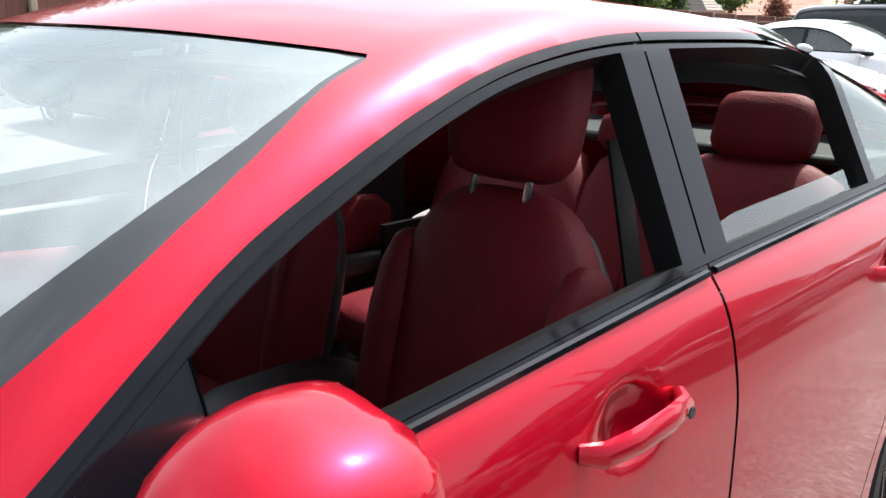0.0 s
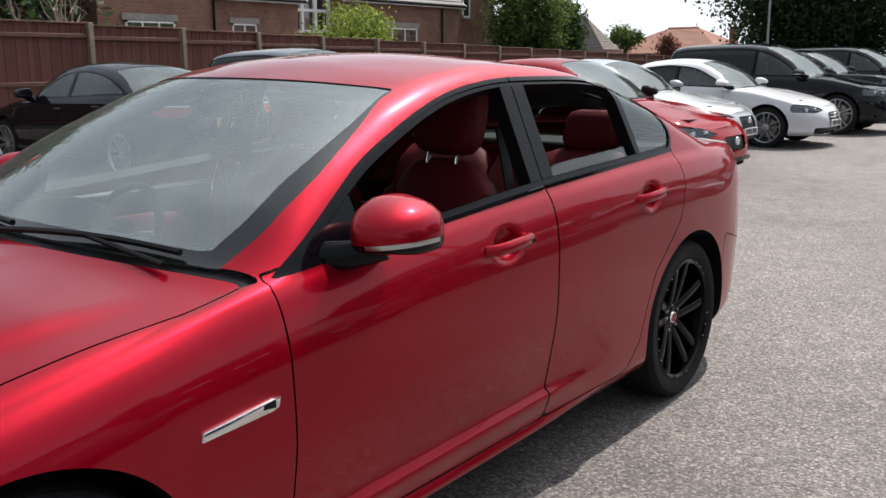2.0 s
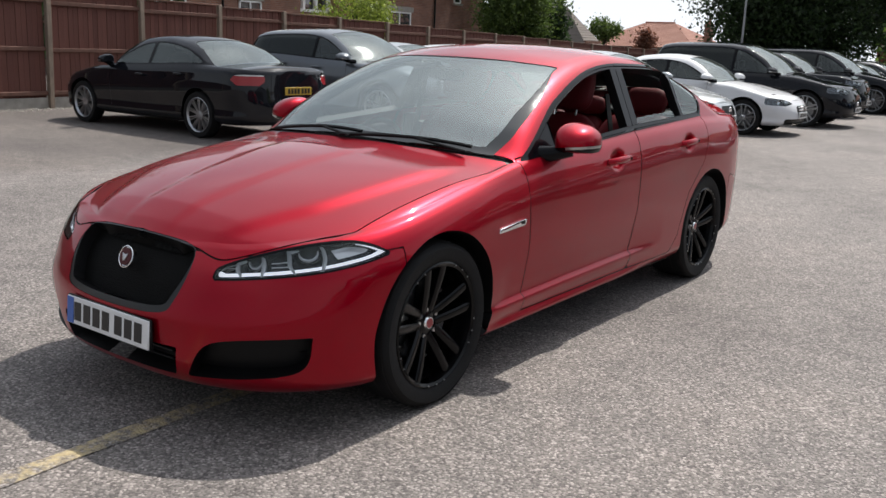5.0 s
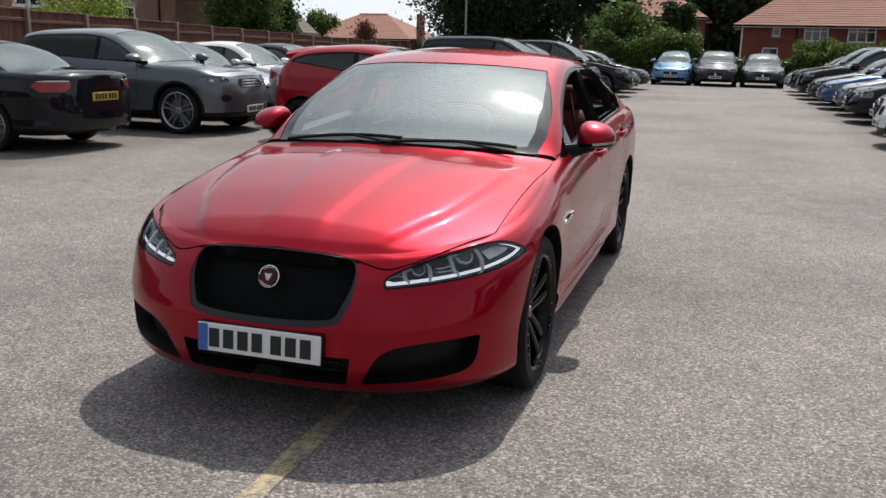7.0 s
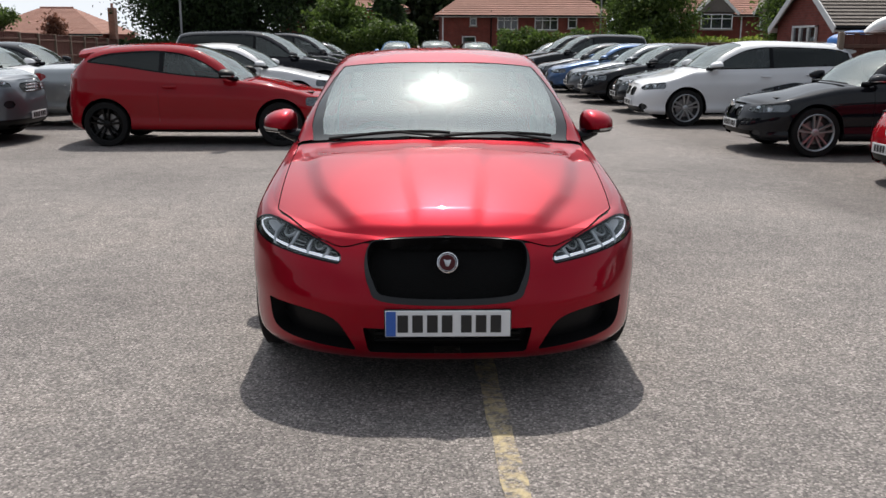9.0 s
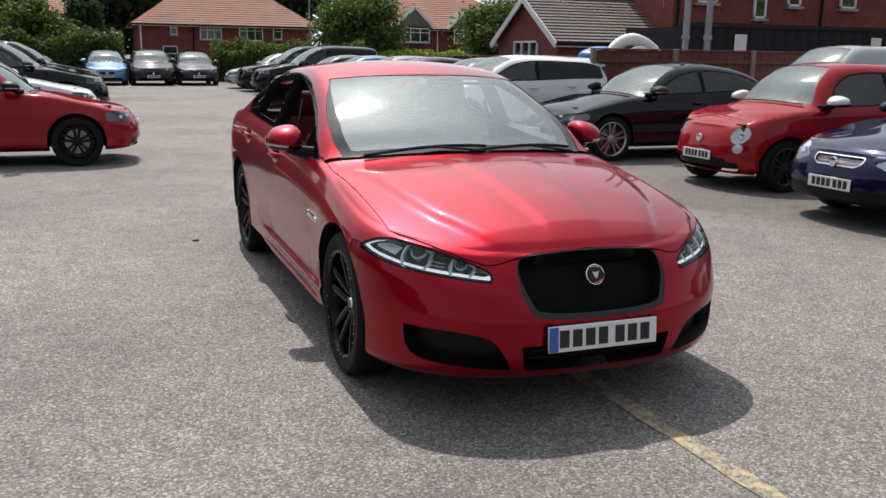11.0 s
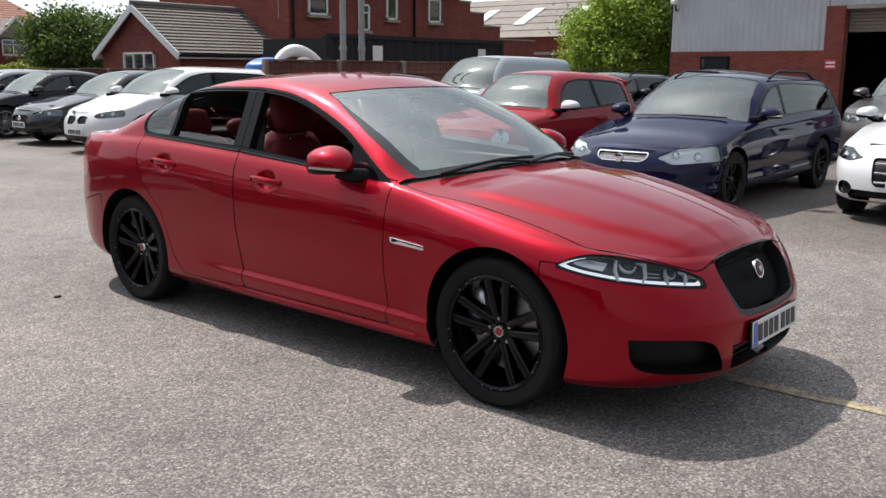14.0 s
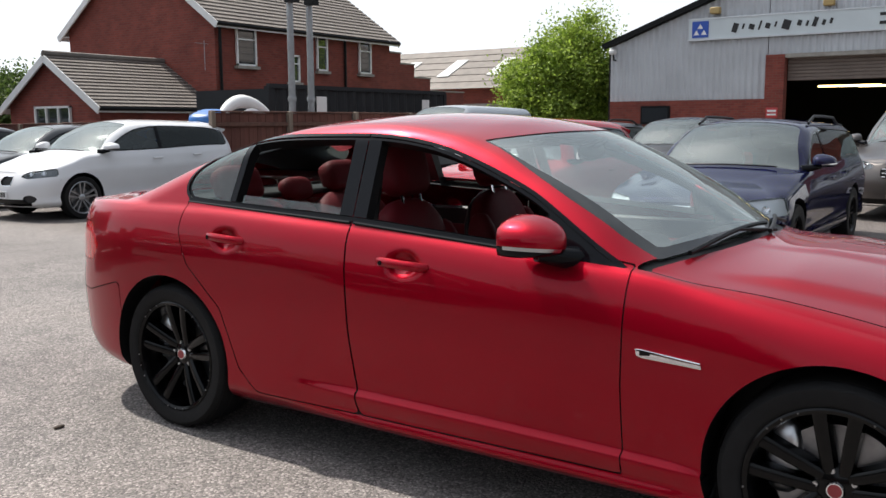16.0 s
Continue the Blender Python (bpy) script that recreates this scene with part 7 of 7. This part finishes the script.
    part("downpipe", tube([(23.4, 61.4, 0), (23.4, 61.4, 3.7)], 0.05, 8), WHITE, h)


def right_things():
    # bungalow: its gable with the window looks towards the lane, its roof runs off to the tall house
    h = house("red brick bungalow with grey brown tiles and a white window", 11.65, 16.4, 19.85, 24.25, 2.08, 3.42, "x", BRICK, TILE_G, course=0.19, over=0.25)
    window(h, (11.62, 22.0, 1.6), 1.75, 0.78, "-x", 3, top_bar=False)
    window(h, (15.2, 19.82, 1.5), 1.0, 0.7, "-y", 2, top_bar=False)
    # tall house
    h = house("two-storey red brick house with grey roof and white sash windows", 15.6, 24.3, 19.6, 27.0, 4.75, 7.3, "x", BRICK, TILE_G, course=0.24, over=0.35)
    for x, w in ((16.85, 0.85), (20.4, 0.55), (22.75, 0.7)):
        window(h, (x, 19.57, 3.88), w, 1.2, "-y", 1)
    window(h, (19.0, 19.57, 3.3), 0.5, 0.9, "-y", 1)
    for x in (15.75, 21.6):
        part("downpipe", tube([(x, 19.52, 0), (x, 19.52, 4.6)], 0.05, 8), BLACK, h)
    part("aerial", tube([(15.45, 19.9, 3.1), (15.45, 19.9, 4.0)], 0.012, 6), STEEL, h)
    part("aerial_arm", tube([(15.1, 19.9, 3.9), (15.75, 19.9, 3.9)], 0.009, 6), STEEL, h)
    # stepped wall and low sheds to the right of it
    w = new("stepped_wall")
    tagged(w, "stepped red brick yard wall", "wall")
    for k, (x0, x1, z) in enumerate(((24.3, 25.0, 4.15), (25.0, 25.9, 3.75), (25.9, 27.0, 3.25), (27.0, 29.5, 2.75))):
        part("wall_step", boxes((((x0 + x1) / 2, 19.75, z / 2), (x1 - x0, 0.3, z))), BRICK, w, smooth=False)
        part("coping", boxes((((x0 + x1) / 2, 19.75, z + 0.03), (x1 - x0 + 0.04, 0.38, 0.06))), CONCRETE, w, smooth=False)
    s = new("warehouse")
    tagged(s, "low brick warehouse with a pale sheet roof and roof lights", "building")
    part("wall", boxes(((39.0, 27.0, 1.6), (10.0, 16.0, 3.2))), BRICK, s, smooth=False)
    bm = bmesh.new()
    roof_slope(bm, (33.6, 35.2, 3.1), (33.6, 18.8, 3.1), (38.5, 35.2, 5.4), (38.5, 18.8, 5.4), 0.9, 0.03)
    rf = part("roof", bm, mat("pale sheet roof", (0.19, 0.17, 0.15), 0.8, var=0.25, scale=2), s, smooth=False)
    for k in range(5):
        y = 33.5 - k * 3.0
        M = Matrix.Rotation(radians(-25.1), 4, "Y")
        part("roof_light", boxes(((36.0, y, 4.29), (2.2, 0.7, 0.05), M)), mat("roof light", (0.62, 0.63, 0.62), 0.5, var=0.1, scale=3), rf, smooth=False)
    part("canopy", boxes(((32.8, 22.5, 2.3), (1.4, 5.0, 0.12))), CONCRETE, s, smooth=False)
    # dark steel container with paper notices
    c = new("container")
    tagged(c, "dark blue black corrugated steel container with paper notices", "container")
    V, F = [], []
    xs = np.arange(11.35, 18.3, 0.09)
    for i, x in enumerate(xs):
        y = 13.0 + (0.0, 0.0, 0.05, 0.05)[i % 4]
        V += [(x, y, 0.1), (x, y, 2.28)]
        if i:
            F.append((2 * i - 2, 2 * i, 2 * i + 1, 2 * i - 1))
    mesh_ob("side_sheet", V, F, CONT, c, False)
    part("body", boxes(((14.8, 14.3, 1.15), (6.95, 2.45, 2.2))), CONT, c, smooth=False)
    part("top_rail", boxes(((14.82, 13.03, 2.31), (7.1, 0.12, 0.1))), CONT, c, smooth=False)
    for x in (11.3, 18.35):
        part("corner_post", boxes(((x, 13.05, 1.15), (0.14, 0.14, 2.3))), CONT, c, smooth=False)
    for x, w_, hh in ((13.0, 0.36, 0.40), (17.35, 0.34, 0.40)):
        part("paper_notice", boxes(((x, 12.97, 1.90), (w_, 0.012, hh))), WHITE, c, "white paper notice", smooth=False)
    fence_line("brown close-board fence with pale concrete posts", (7.55, 10.75), (17.3, 10.55), 1.66, 1.66, 1.86, -1, near=(10.4, 11.0), post_h=0.03)
    fence_line("low brown board fence behind the parked cars", (9.6, 11.2), (10.6, 40.0), 1.52, 1.36, 1.9, 1, near=(50.0, 51.0), post_h=0.02)
    for x, h_ in ((10.05, 6.5), (10.62, 7.0)):
        s = new("steel_pole")
        tagged(s, "grey galvanised steel pole by the fence", "pole")
        part("pole", tube([(x, 11.12, 0), (x, 11.12, h_)], [0.075, 0.06], 12), STEEL, s)
        part("pole_clamp", lathe([(0.085, 1.9), (0.095, 1.95), (0.085, 2.0)], 12, "z"), STEEL, s).location = (x, 11.12, 0)
        part("camera_box", boxes(((x - 0.06, 11.0, 3.92), (0.16, 0.26, 0.12))), BLACK, s, smooth=False)
    # blue bin lid and white car panels stacked behind the fence
    b = new("bin")
    tagged(b, "blue plastic bin with a domed lid behind the fence", "bin")
    part("bin_body", lathe([(0.0, 0.0), (0.26, 0.0), (0.31, 1.35), (0.30, 1.38)], 20, "z"), mat("blue plastic", (0.02, 0.12, 0.36), 0.45, var=0.1, scale=8), b).location = (7.93, 11.3, 0)
    part("lid", pillow((0, 0, 0), (0.66, 0.56, 0.26), pose(7.95, 11.3, 1.56, 0, -14, 20), 3.6, 12), MATS["blue plastic"], b)
    r = new("arch_panel")
    tagged(r, "white plastic car bumper laid on a stand behind the fence", "car part")
    pts = [(8.15 + 1.3 * t, 11.15 + 0.1 * math.sin(3 * t), 1.55 + 0.33 * math.sin(math.pi * t) ** 0.7) for t in np.linspace(0, 1, 14)]
    part("bumper_skin", tube(pts, [0.07 + 0.06 * math.sin(math.pi * k / 13) for k in range(14)], 10), WHITE, r)
    part("stand", boxes(((8.35, 11.15, 0.75), (0.06, 0.06, 1.5)), ((9.25, 11.15, 0.75), (0.06, 0.06, 1.5))), STEEL, r, smooth=False)
    part("cover", tube([(8.45 + 0.8 * t, 11.05, 1.5 + 0.2 * math.sin(math.pi * t)) for t in np.linspace(0, 1, 9)], 0.05, 8), WHITE, r)
    workshop()


def corrugated(name, ya, yb, z0, z1, x, parent, cutouts=()):
    """Upright trapezoid sheeting facing -x; z1 may be a function of y."""
    V, F = [], []
    ys = np.arange(ya, yb, 0.05)
    for i, y in enumerate(ys):
        xx = x - (0.0, 0.035, 0.035, 0.0)[i % 4]
        V += [(xx, y, z0(y)), (xx, y, z1(y))]
        if i:
            F.append((2 * i - 2, 2 * i - 1, 2 * i + 1, 2 * i))
    return mesh_ob(name, V, F, GREYCLAD, parent, False)


def workshop():
    w = new("workshop")
    tagged(w, "workshop with grey sheet cladding over red brick, roller door open", "building")
    X = 25.0
    top = lambda y: 3.95 + (10.9 - y) * 0.37 if y > 3.0 else 3.95 + 7.9 * 0.37 - (3.0 - y) * 0.37
    corrugated("cladding", 5.62, 10.75, lambda y: 2.14, lambda y: top(y) - 0.1, X - 0.06, w)
    corrugated("cladding", -6.0, 5.62, lambda y: 3.45, lambda y: top(y) - 0.1, X - 0.06, w)
    part("brick_plinth", boxes(((X, 8.1, 1.07), (0.3, 5.2, 2.14))), BRICK, w, smooth=False)
    part("brick_pier", boxes(((X - 0.05, 5.35, 1.72), (0.4, 0.55, 3.44))), BRICK, w, smooth=False)
    part("brick_pier", boxes(((X - 0.05, -4.5, 1.72), (0.4, 3.0, 3.44))), BRICK, w, smooth=False)
    part("lintel", boxes(((X - 0.02, 1.0, 3.40), (0.34, 8.2, 0.12))), CONCRETE, w, smooth=False)
    part("side_wall", boxes(((X + 8.0, 10.7, 1.9), (16.0, 0.25, 3.8))), BAY_SHADE, w, smooth=False)
    bm = bmesh.new()
    roof_slope(bm, (X - 0.15, 10.95, 3.93), (X + 16, 10.95, 3.93), (X - 0.15, 3.0, 6.87), (X + 16, 3.0, 6.87), 1.2, 0.03)
    roof_slope(bm, (X + 16, -6.0, 3.6), (X - 0.15, -6.0, 3.6), (X + 16, 3.0, 6.87), (X - 0.15, 3.0, 6.87), 1.2, 0.03)
    part("roof", bm, TILE_G, w, smooth=False)
    d = Vector((0, 3.0 - 10.95, 6.87 - 3.93))
    bm = bmesh.new()
    M = Matrix.Translation((X - 0.2, (10.95 + 3.0) / 2, (3.93 + 6.87) / 2 + 0.02)) @ d.to_track_quat("X", "Z").to_matrix().to_4x4() @ Matrix.Diagonal((d.length, 0.2, 0.16, 1))
    bmesh.ops.create_cube(bm, size=1.0, matrix=M)
    part("verge_trim", bm, BLACK, w, smooth=False)
    # roller shutter, part raised, and the bay behind with strip lamps, its shade painted near-black
    sh = part("roller_door", boxes(((X + 0.17, 1.0, 3.02), (0.03, 8.1, 0.7))), mat("brown roller slats", (0.16, 0.125, 0.105), 0.6, var=0.15, scale=4), w, smooth=False)
    for k in range(7):
        part("slat", boxes(((X + 0.12, 1.0, 3.32 - 0.1 * k), (0.06, 8.1, 0.092)), bevel=0.01), MATS["brown roller slats"], sh, smooth=False)
    part("bay_floor", boxes(((X + 8, 1.0, 0.015), (15.8, 9.0, 0.03))), CONCRETE, w, smooth=False)
    part("bay_back", boxes(((X + 15.9, 1.0, 2.2), (0.2, 20.0, 4.4))), BAY_SHADE, w, smooth=False)
    part("bay_ceiling", boxes(((X + 8, 1.0, 4.2), (15.8, 19.0, 0.1))), BAY_SHADE, w, smooth=False)
    part("bay_side", boxes(((X + 8, -5.9, 2.2), (15.8, 0.2, 4.4))), BAY_SHADE, w, smooth=False)
    tube_m = mat("warm tube lamp", (1.0, 0.72, 0.30), 0.5, emit=5.0)
    for x, y0, y1, z in ((X + 5, 3.2, 5.2, 2.66), (X + 5, 0.6, 2.0, 2.7), (X + 9, 2.6, 4.6, 2.78)):
        part("strip_lamp", tube([(x, y0, z), (x, y1, z)], 0.035, 8), tube_m, w)
    # sign board, drawn without its lettering
    s = new("sign_board")
    tagged(s, "long pale sign board with a blue square emblem and dark script", "sign")
    part("board", boxes(((X - 0.16, 4.3, 4.32), (0.05, 7.5, 0.62)), bevel=0.01), mat("pale sign", (0.58, 0.64, 0.66), 0.35, var=0.06, scale=2), s, smooth=False)
    part("board_edge", boxes(((X - 0.17, 4.3, 4.64), (0.07, 7.56, 0.035)), ((X - 0.17, 4.3, 4.0), (0.07, 7.56, 0.035))), SILVER, s, smooth=False)
    em = part("emblem", boxes(((X - 0.195, 7.68, 4.32), (0.02, 0.52, 0.50))), mat("emblem blue", (0.02, 0.08, 0.42), 0.4), s, smooth=False)
    for dy, dz in ((0.0, 0.09), (0.12, -0.1), (-0.12, -0.1)):
        part("triangle", prism([(7.68 + dy - 0.09, 4.30 + dz - 0.05), (7.68 + dy + 0.09, 4.30 + dz - 0.05), (7.68 + dy, 4.30 + dz + 0.1)], X - 0.215, X - 0.205, "x"), WHITE, em, smooth=False)
    y = 6.75
    for k, wd in enumerate((0.30, 0.10, 0.30, 0.10, 0.26, 0.10, 0.42, 0.22, 0.12, 0.22, 0.16, 0.14)):
        bm = boxes(((X - 0.19, y - wd / 2, 4.31 + 0.03 * (k % 2)), (0.012, wd * 0.55, 0.16 if k % 3 else 0.28), Matrix.Rotation(0.3, 4, "X")))
        part("script_bar", bm, INK, s, smooth=False)
        y -= wd + 0.05
    for k in range(2):
        part("list_bar", boxes(((X - 0.19, 1.7, 4.44 - 0.24 * k), (0.012, 1.7, 0.09))), INK, s, smooth=False)
    # camera, flood lamps, vent, small notice
    for y0 in (7.2, 3.9):
        f = new("flood_lamp")
        tagged(f, "small yellow lit flood lamp above the sign", "lamp")
        part("lamp_body", boxes(((X - 0.25, y0, 4.86), (0.22, 0.3, 0.2)), bevel=0.02), mat("ochre lamp", (0.42, 0.30, 0.12), 0.5), f)
        part("bracket", boxes(((X - 0.12, y0, 4.78), (0.16, 0.06, 0.05))), BLACK, f, smooth=False)
    f = new("security_camera")
    tagged(f, "white security camera on the corner of the cladding", "camera")
    part("camera_body", boxes(((X - 0.35, 10.55, 3.75), (0.32, 0.16, 0.15)), bevel=0.03), WHITE, f)
    part("camera_bracket", tube([(X - 0.1, 10.55, 3.5), (X - 0.25, 10.55, 3.5), (X - 0.3, 10.55, 3.7)], 0.03, 8), BLACK, f)
    f = new("louvre_window")
    tagged(f, "dark small window low in the brick plinth", "window")
    part("frame", boxes(((X - 0.17, 9.1, 1.68), (0.05, 1.0, 0.6)), bevel=0.01), BLACK, f, smooth=False)
    part("pane", boxes(((X - 0.2, 9.1, 1.68), (0.02, 0.86, 0.46))), PANE, f, smooth=False)
    f = new("notice")
    tagged(f, "small red and white notice on the brick pier", "sign")
    part("board", boxes(((X - 0.27, 5.38, 1.72), (0.02, 0.34, 0.30))), mat("notice red", (0.5, 0.05, 0.05), 0.5), f, smooth=False)
    part("white_bar", boxes(((X - 0.285, 5.38, 1.77), (0.012, 0.26, 0.06)), ((X - 0.285, 5.38, 1.66), (0.012, 0.26, 0.05))), WHITE, f, smooth=False)


def bare_shrub():
    """A leafless pale shrub whose twigs reach over the fence."""
    s = new("bush")
    tagged(s, "leafless pale twiggy shrub reaching above the fence", "bush")
    rng = random.Random(8)
    for k in range(9):
        x, y = -17.5 + rng.uniform(-0.3, 0.3), 8.8 + rng.uniform(-0.4, 0.4)
        pts = [(x, y, 0.0)]
        dx, dy = rng.uniform(-0.3, 0.3), rng.uniform(-0.5, 0.5)
        for j in range(5):
            p = pts[-1]
            pts.append((p[0] + dx * 0.3 + rng.uniform(-0.08, 0.08), p[1] + dy * 0.4 + rng.uniform(-0.1, 0.1), p[2] + 0.72))
        part("branch", tube(pts, [0.04, 0.035, 0.03, 0.022, 0.014, 0.006], 6), POST, s)
        for j in (3, 4):
            p = pts[j]
            part("twig", tube([p, (p[0] + rng.uniform(-0.3, 0.3), p[1] + rng.uniform(-0.45, 0.45), p[2] + 0.4), (p[0] + rng.uniform(-0.4, 0.4), p[1] + rng.uniform(-0.6, 0.6), p[2] + 0.75)], [0.016, 0.01, 0.004], 5), POST, s)


LEAF_B = nodes_mat("bright green leaves", leaf_nodes((0.11, 0.19, 0.02), (0.28, 0.38, 0.06)))


def greenery():
    tree("large dark green tree with hanging foliage", (-13.3, 53.0), 17.0, (5.0, 3.5, 9.0), 110000, LEAF_DK, 0.13, seed=2, clumps=190)
    tree("tall dark green tree at the far end", (-7.8, 58.0), 16.0, (3.6, 3.5, 7.0), 60000, LEAF_DK, 0.15, seed=3, clumps=120)
    tree("dark tree behind the brick houses", (0.3, 82.0), 15.0, (5.5, 4.0, 7.0), 26000, LEAF_DK, 0.30, seed=4, clumps=90)
    tree("dark tree behind the far houses", (16.0, 84.0), 14.0, (3.6, 3.5, 6.0), 16000, LEAF_DK, 0.32, seed=5, clumps=60)
    tree("green tree beside a brown brick house", (-22.6, 36.4), 6.2, (1.55, 1.9, 2.6), 30000, LEAF, 0.085, seed=6, clumps=90)
    tree("small dark conifer beside a tree", (-22.8, 40.4), 4.9, (0.7, 0.7, 2.3), 5000, LEAF_DK, 0.13, seed=7, clumps=40)
    tree("light green bamboo clump above the fence", (-19.5, 20.6), 3.3, (0.9, 1.6, 1.2), 9000, LEAF_Y, 0.06, seed=8, clumps=60, name="bush")
    tree("small green tree in front of houses", (13.4, 48.0), 5.2, (2.3, 1.7, 2.3), 30000, LEAF, 0.10, seed=9, clumps=90)
    tree("green bush before a hedge", (-4.2, 44.5), 3.7, (1.8, 1.1, 1.6), 9000, LEAF, 0.14, seed=10, clumps=50, name="bush")
    tree("slim dark conifer behind the hedge", (-2.4, 50.0), 4.3, (0.35, 0.35, 2.0), 3500, LEAF_DK, 0.12, seed=11, clumps=30)
    tree("slim dark conifer behind the hedge", (-1.6, 50.3), 4.2, (0.35, 0.35, 1.9), 3500, LEAF_DK, 0.12, seed=12, clumps=30)
    tree("bright green tree beside the workshop", (27.2, 13.0), 5.3, (1.45, 1.3, 2.5), 42000, LEAF_B, 0.065, seed=13, clumps=130)
    tree("bright green bush beside the workshop", (25.5, 13.7), 4.3, (1.5, 1.3, 2.0), 34000, LEAF_B, 0.065, seed=14, clumps=120, name="bush")
    tree("green tree beyond the bungalow", (22.5, 47.0), 4.5, (2.4, 2.2, 2.2), 26000, LEAF, 0.12, seed=16, clumps=80)
    tree("green tree behind the bungalow", (26.5, 49.0), 4.4, (2.2, 2.2, 2.2), 22000, LEAF, 0.12, seed=15, clumps=80)
    tree("distant tree above the fence", (-35.0, 71.5), 4.1, (1.3, 1.0, 0.9), 3000, LEAF, 0.14, seed=17, clumps=40)
    tree("slim reddish shrub by the hipped roof", (-26.8, 62.0), 3.2, (0.5, 0.5, 1.2), 2500, nodes_mat("russet leaves", leaf_nodes((0.10, 0.035, 0.025), (0.20, 0.09, 0.06))), 0.11, seed=18, clumps=20)
    tree("dark trees beside the brick house", (-27.0, 9.0), 8.5, (4.2, 4.6, 5.0), 22000, LEAF_DK, 0.18, seed=31, clumps=90)
    bare_shrub()
    hedge("dense dark green clipped hedge", -5.8, -0.3, 41.6, 43.4, 2.3, 16000, LEAF, 0.10, 21)
    hedge("low green hedge beyond parked cars", -0.3, 4.2, 42.5, 43.8, 1.15, 8000, LEAF, 0.10, 22)
    hedge("green bushy hedge beyond parked cars", 4.0, 12.0, 41.6, 43.4, 2.05, 20000, LEAF, 0.10, 23)
    hedge("yellow green hedge before the houses", 12.5, 20.0, 45.0, 46.6, 1.75, 12000, LEAF_Y, 0.11, 24)
    hedge("long dark hedge closing the far end", -24.0, -6.0, 46.0, 48.0, 1.5, 16000, LEAF_DK, 0.13, 25)
    street_lamp("tall grey street lamp beyond the fence", -27.6, 50.0, 9.0)
    street_lamp("slim grey lamp post at the yard end", -11.9, 40.0, 8.5)
    street_lamp("slim grey lamp post before the houses", 11.2, 52.0, 9.0)


hero_car = hero()
parked_cars()
environment()
right_things()
greenery()
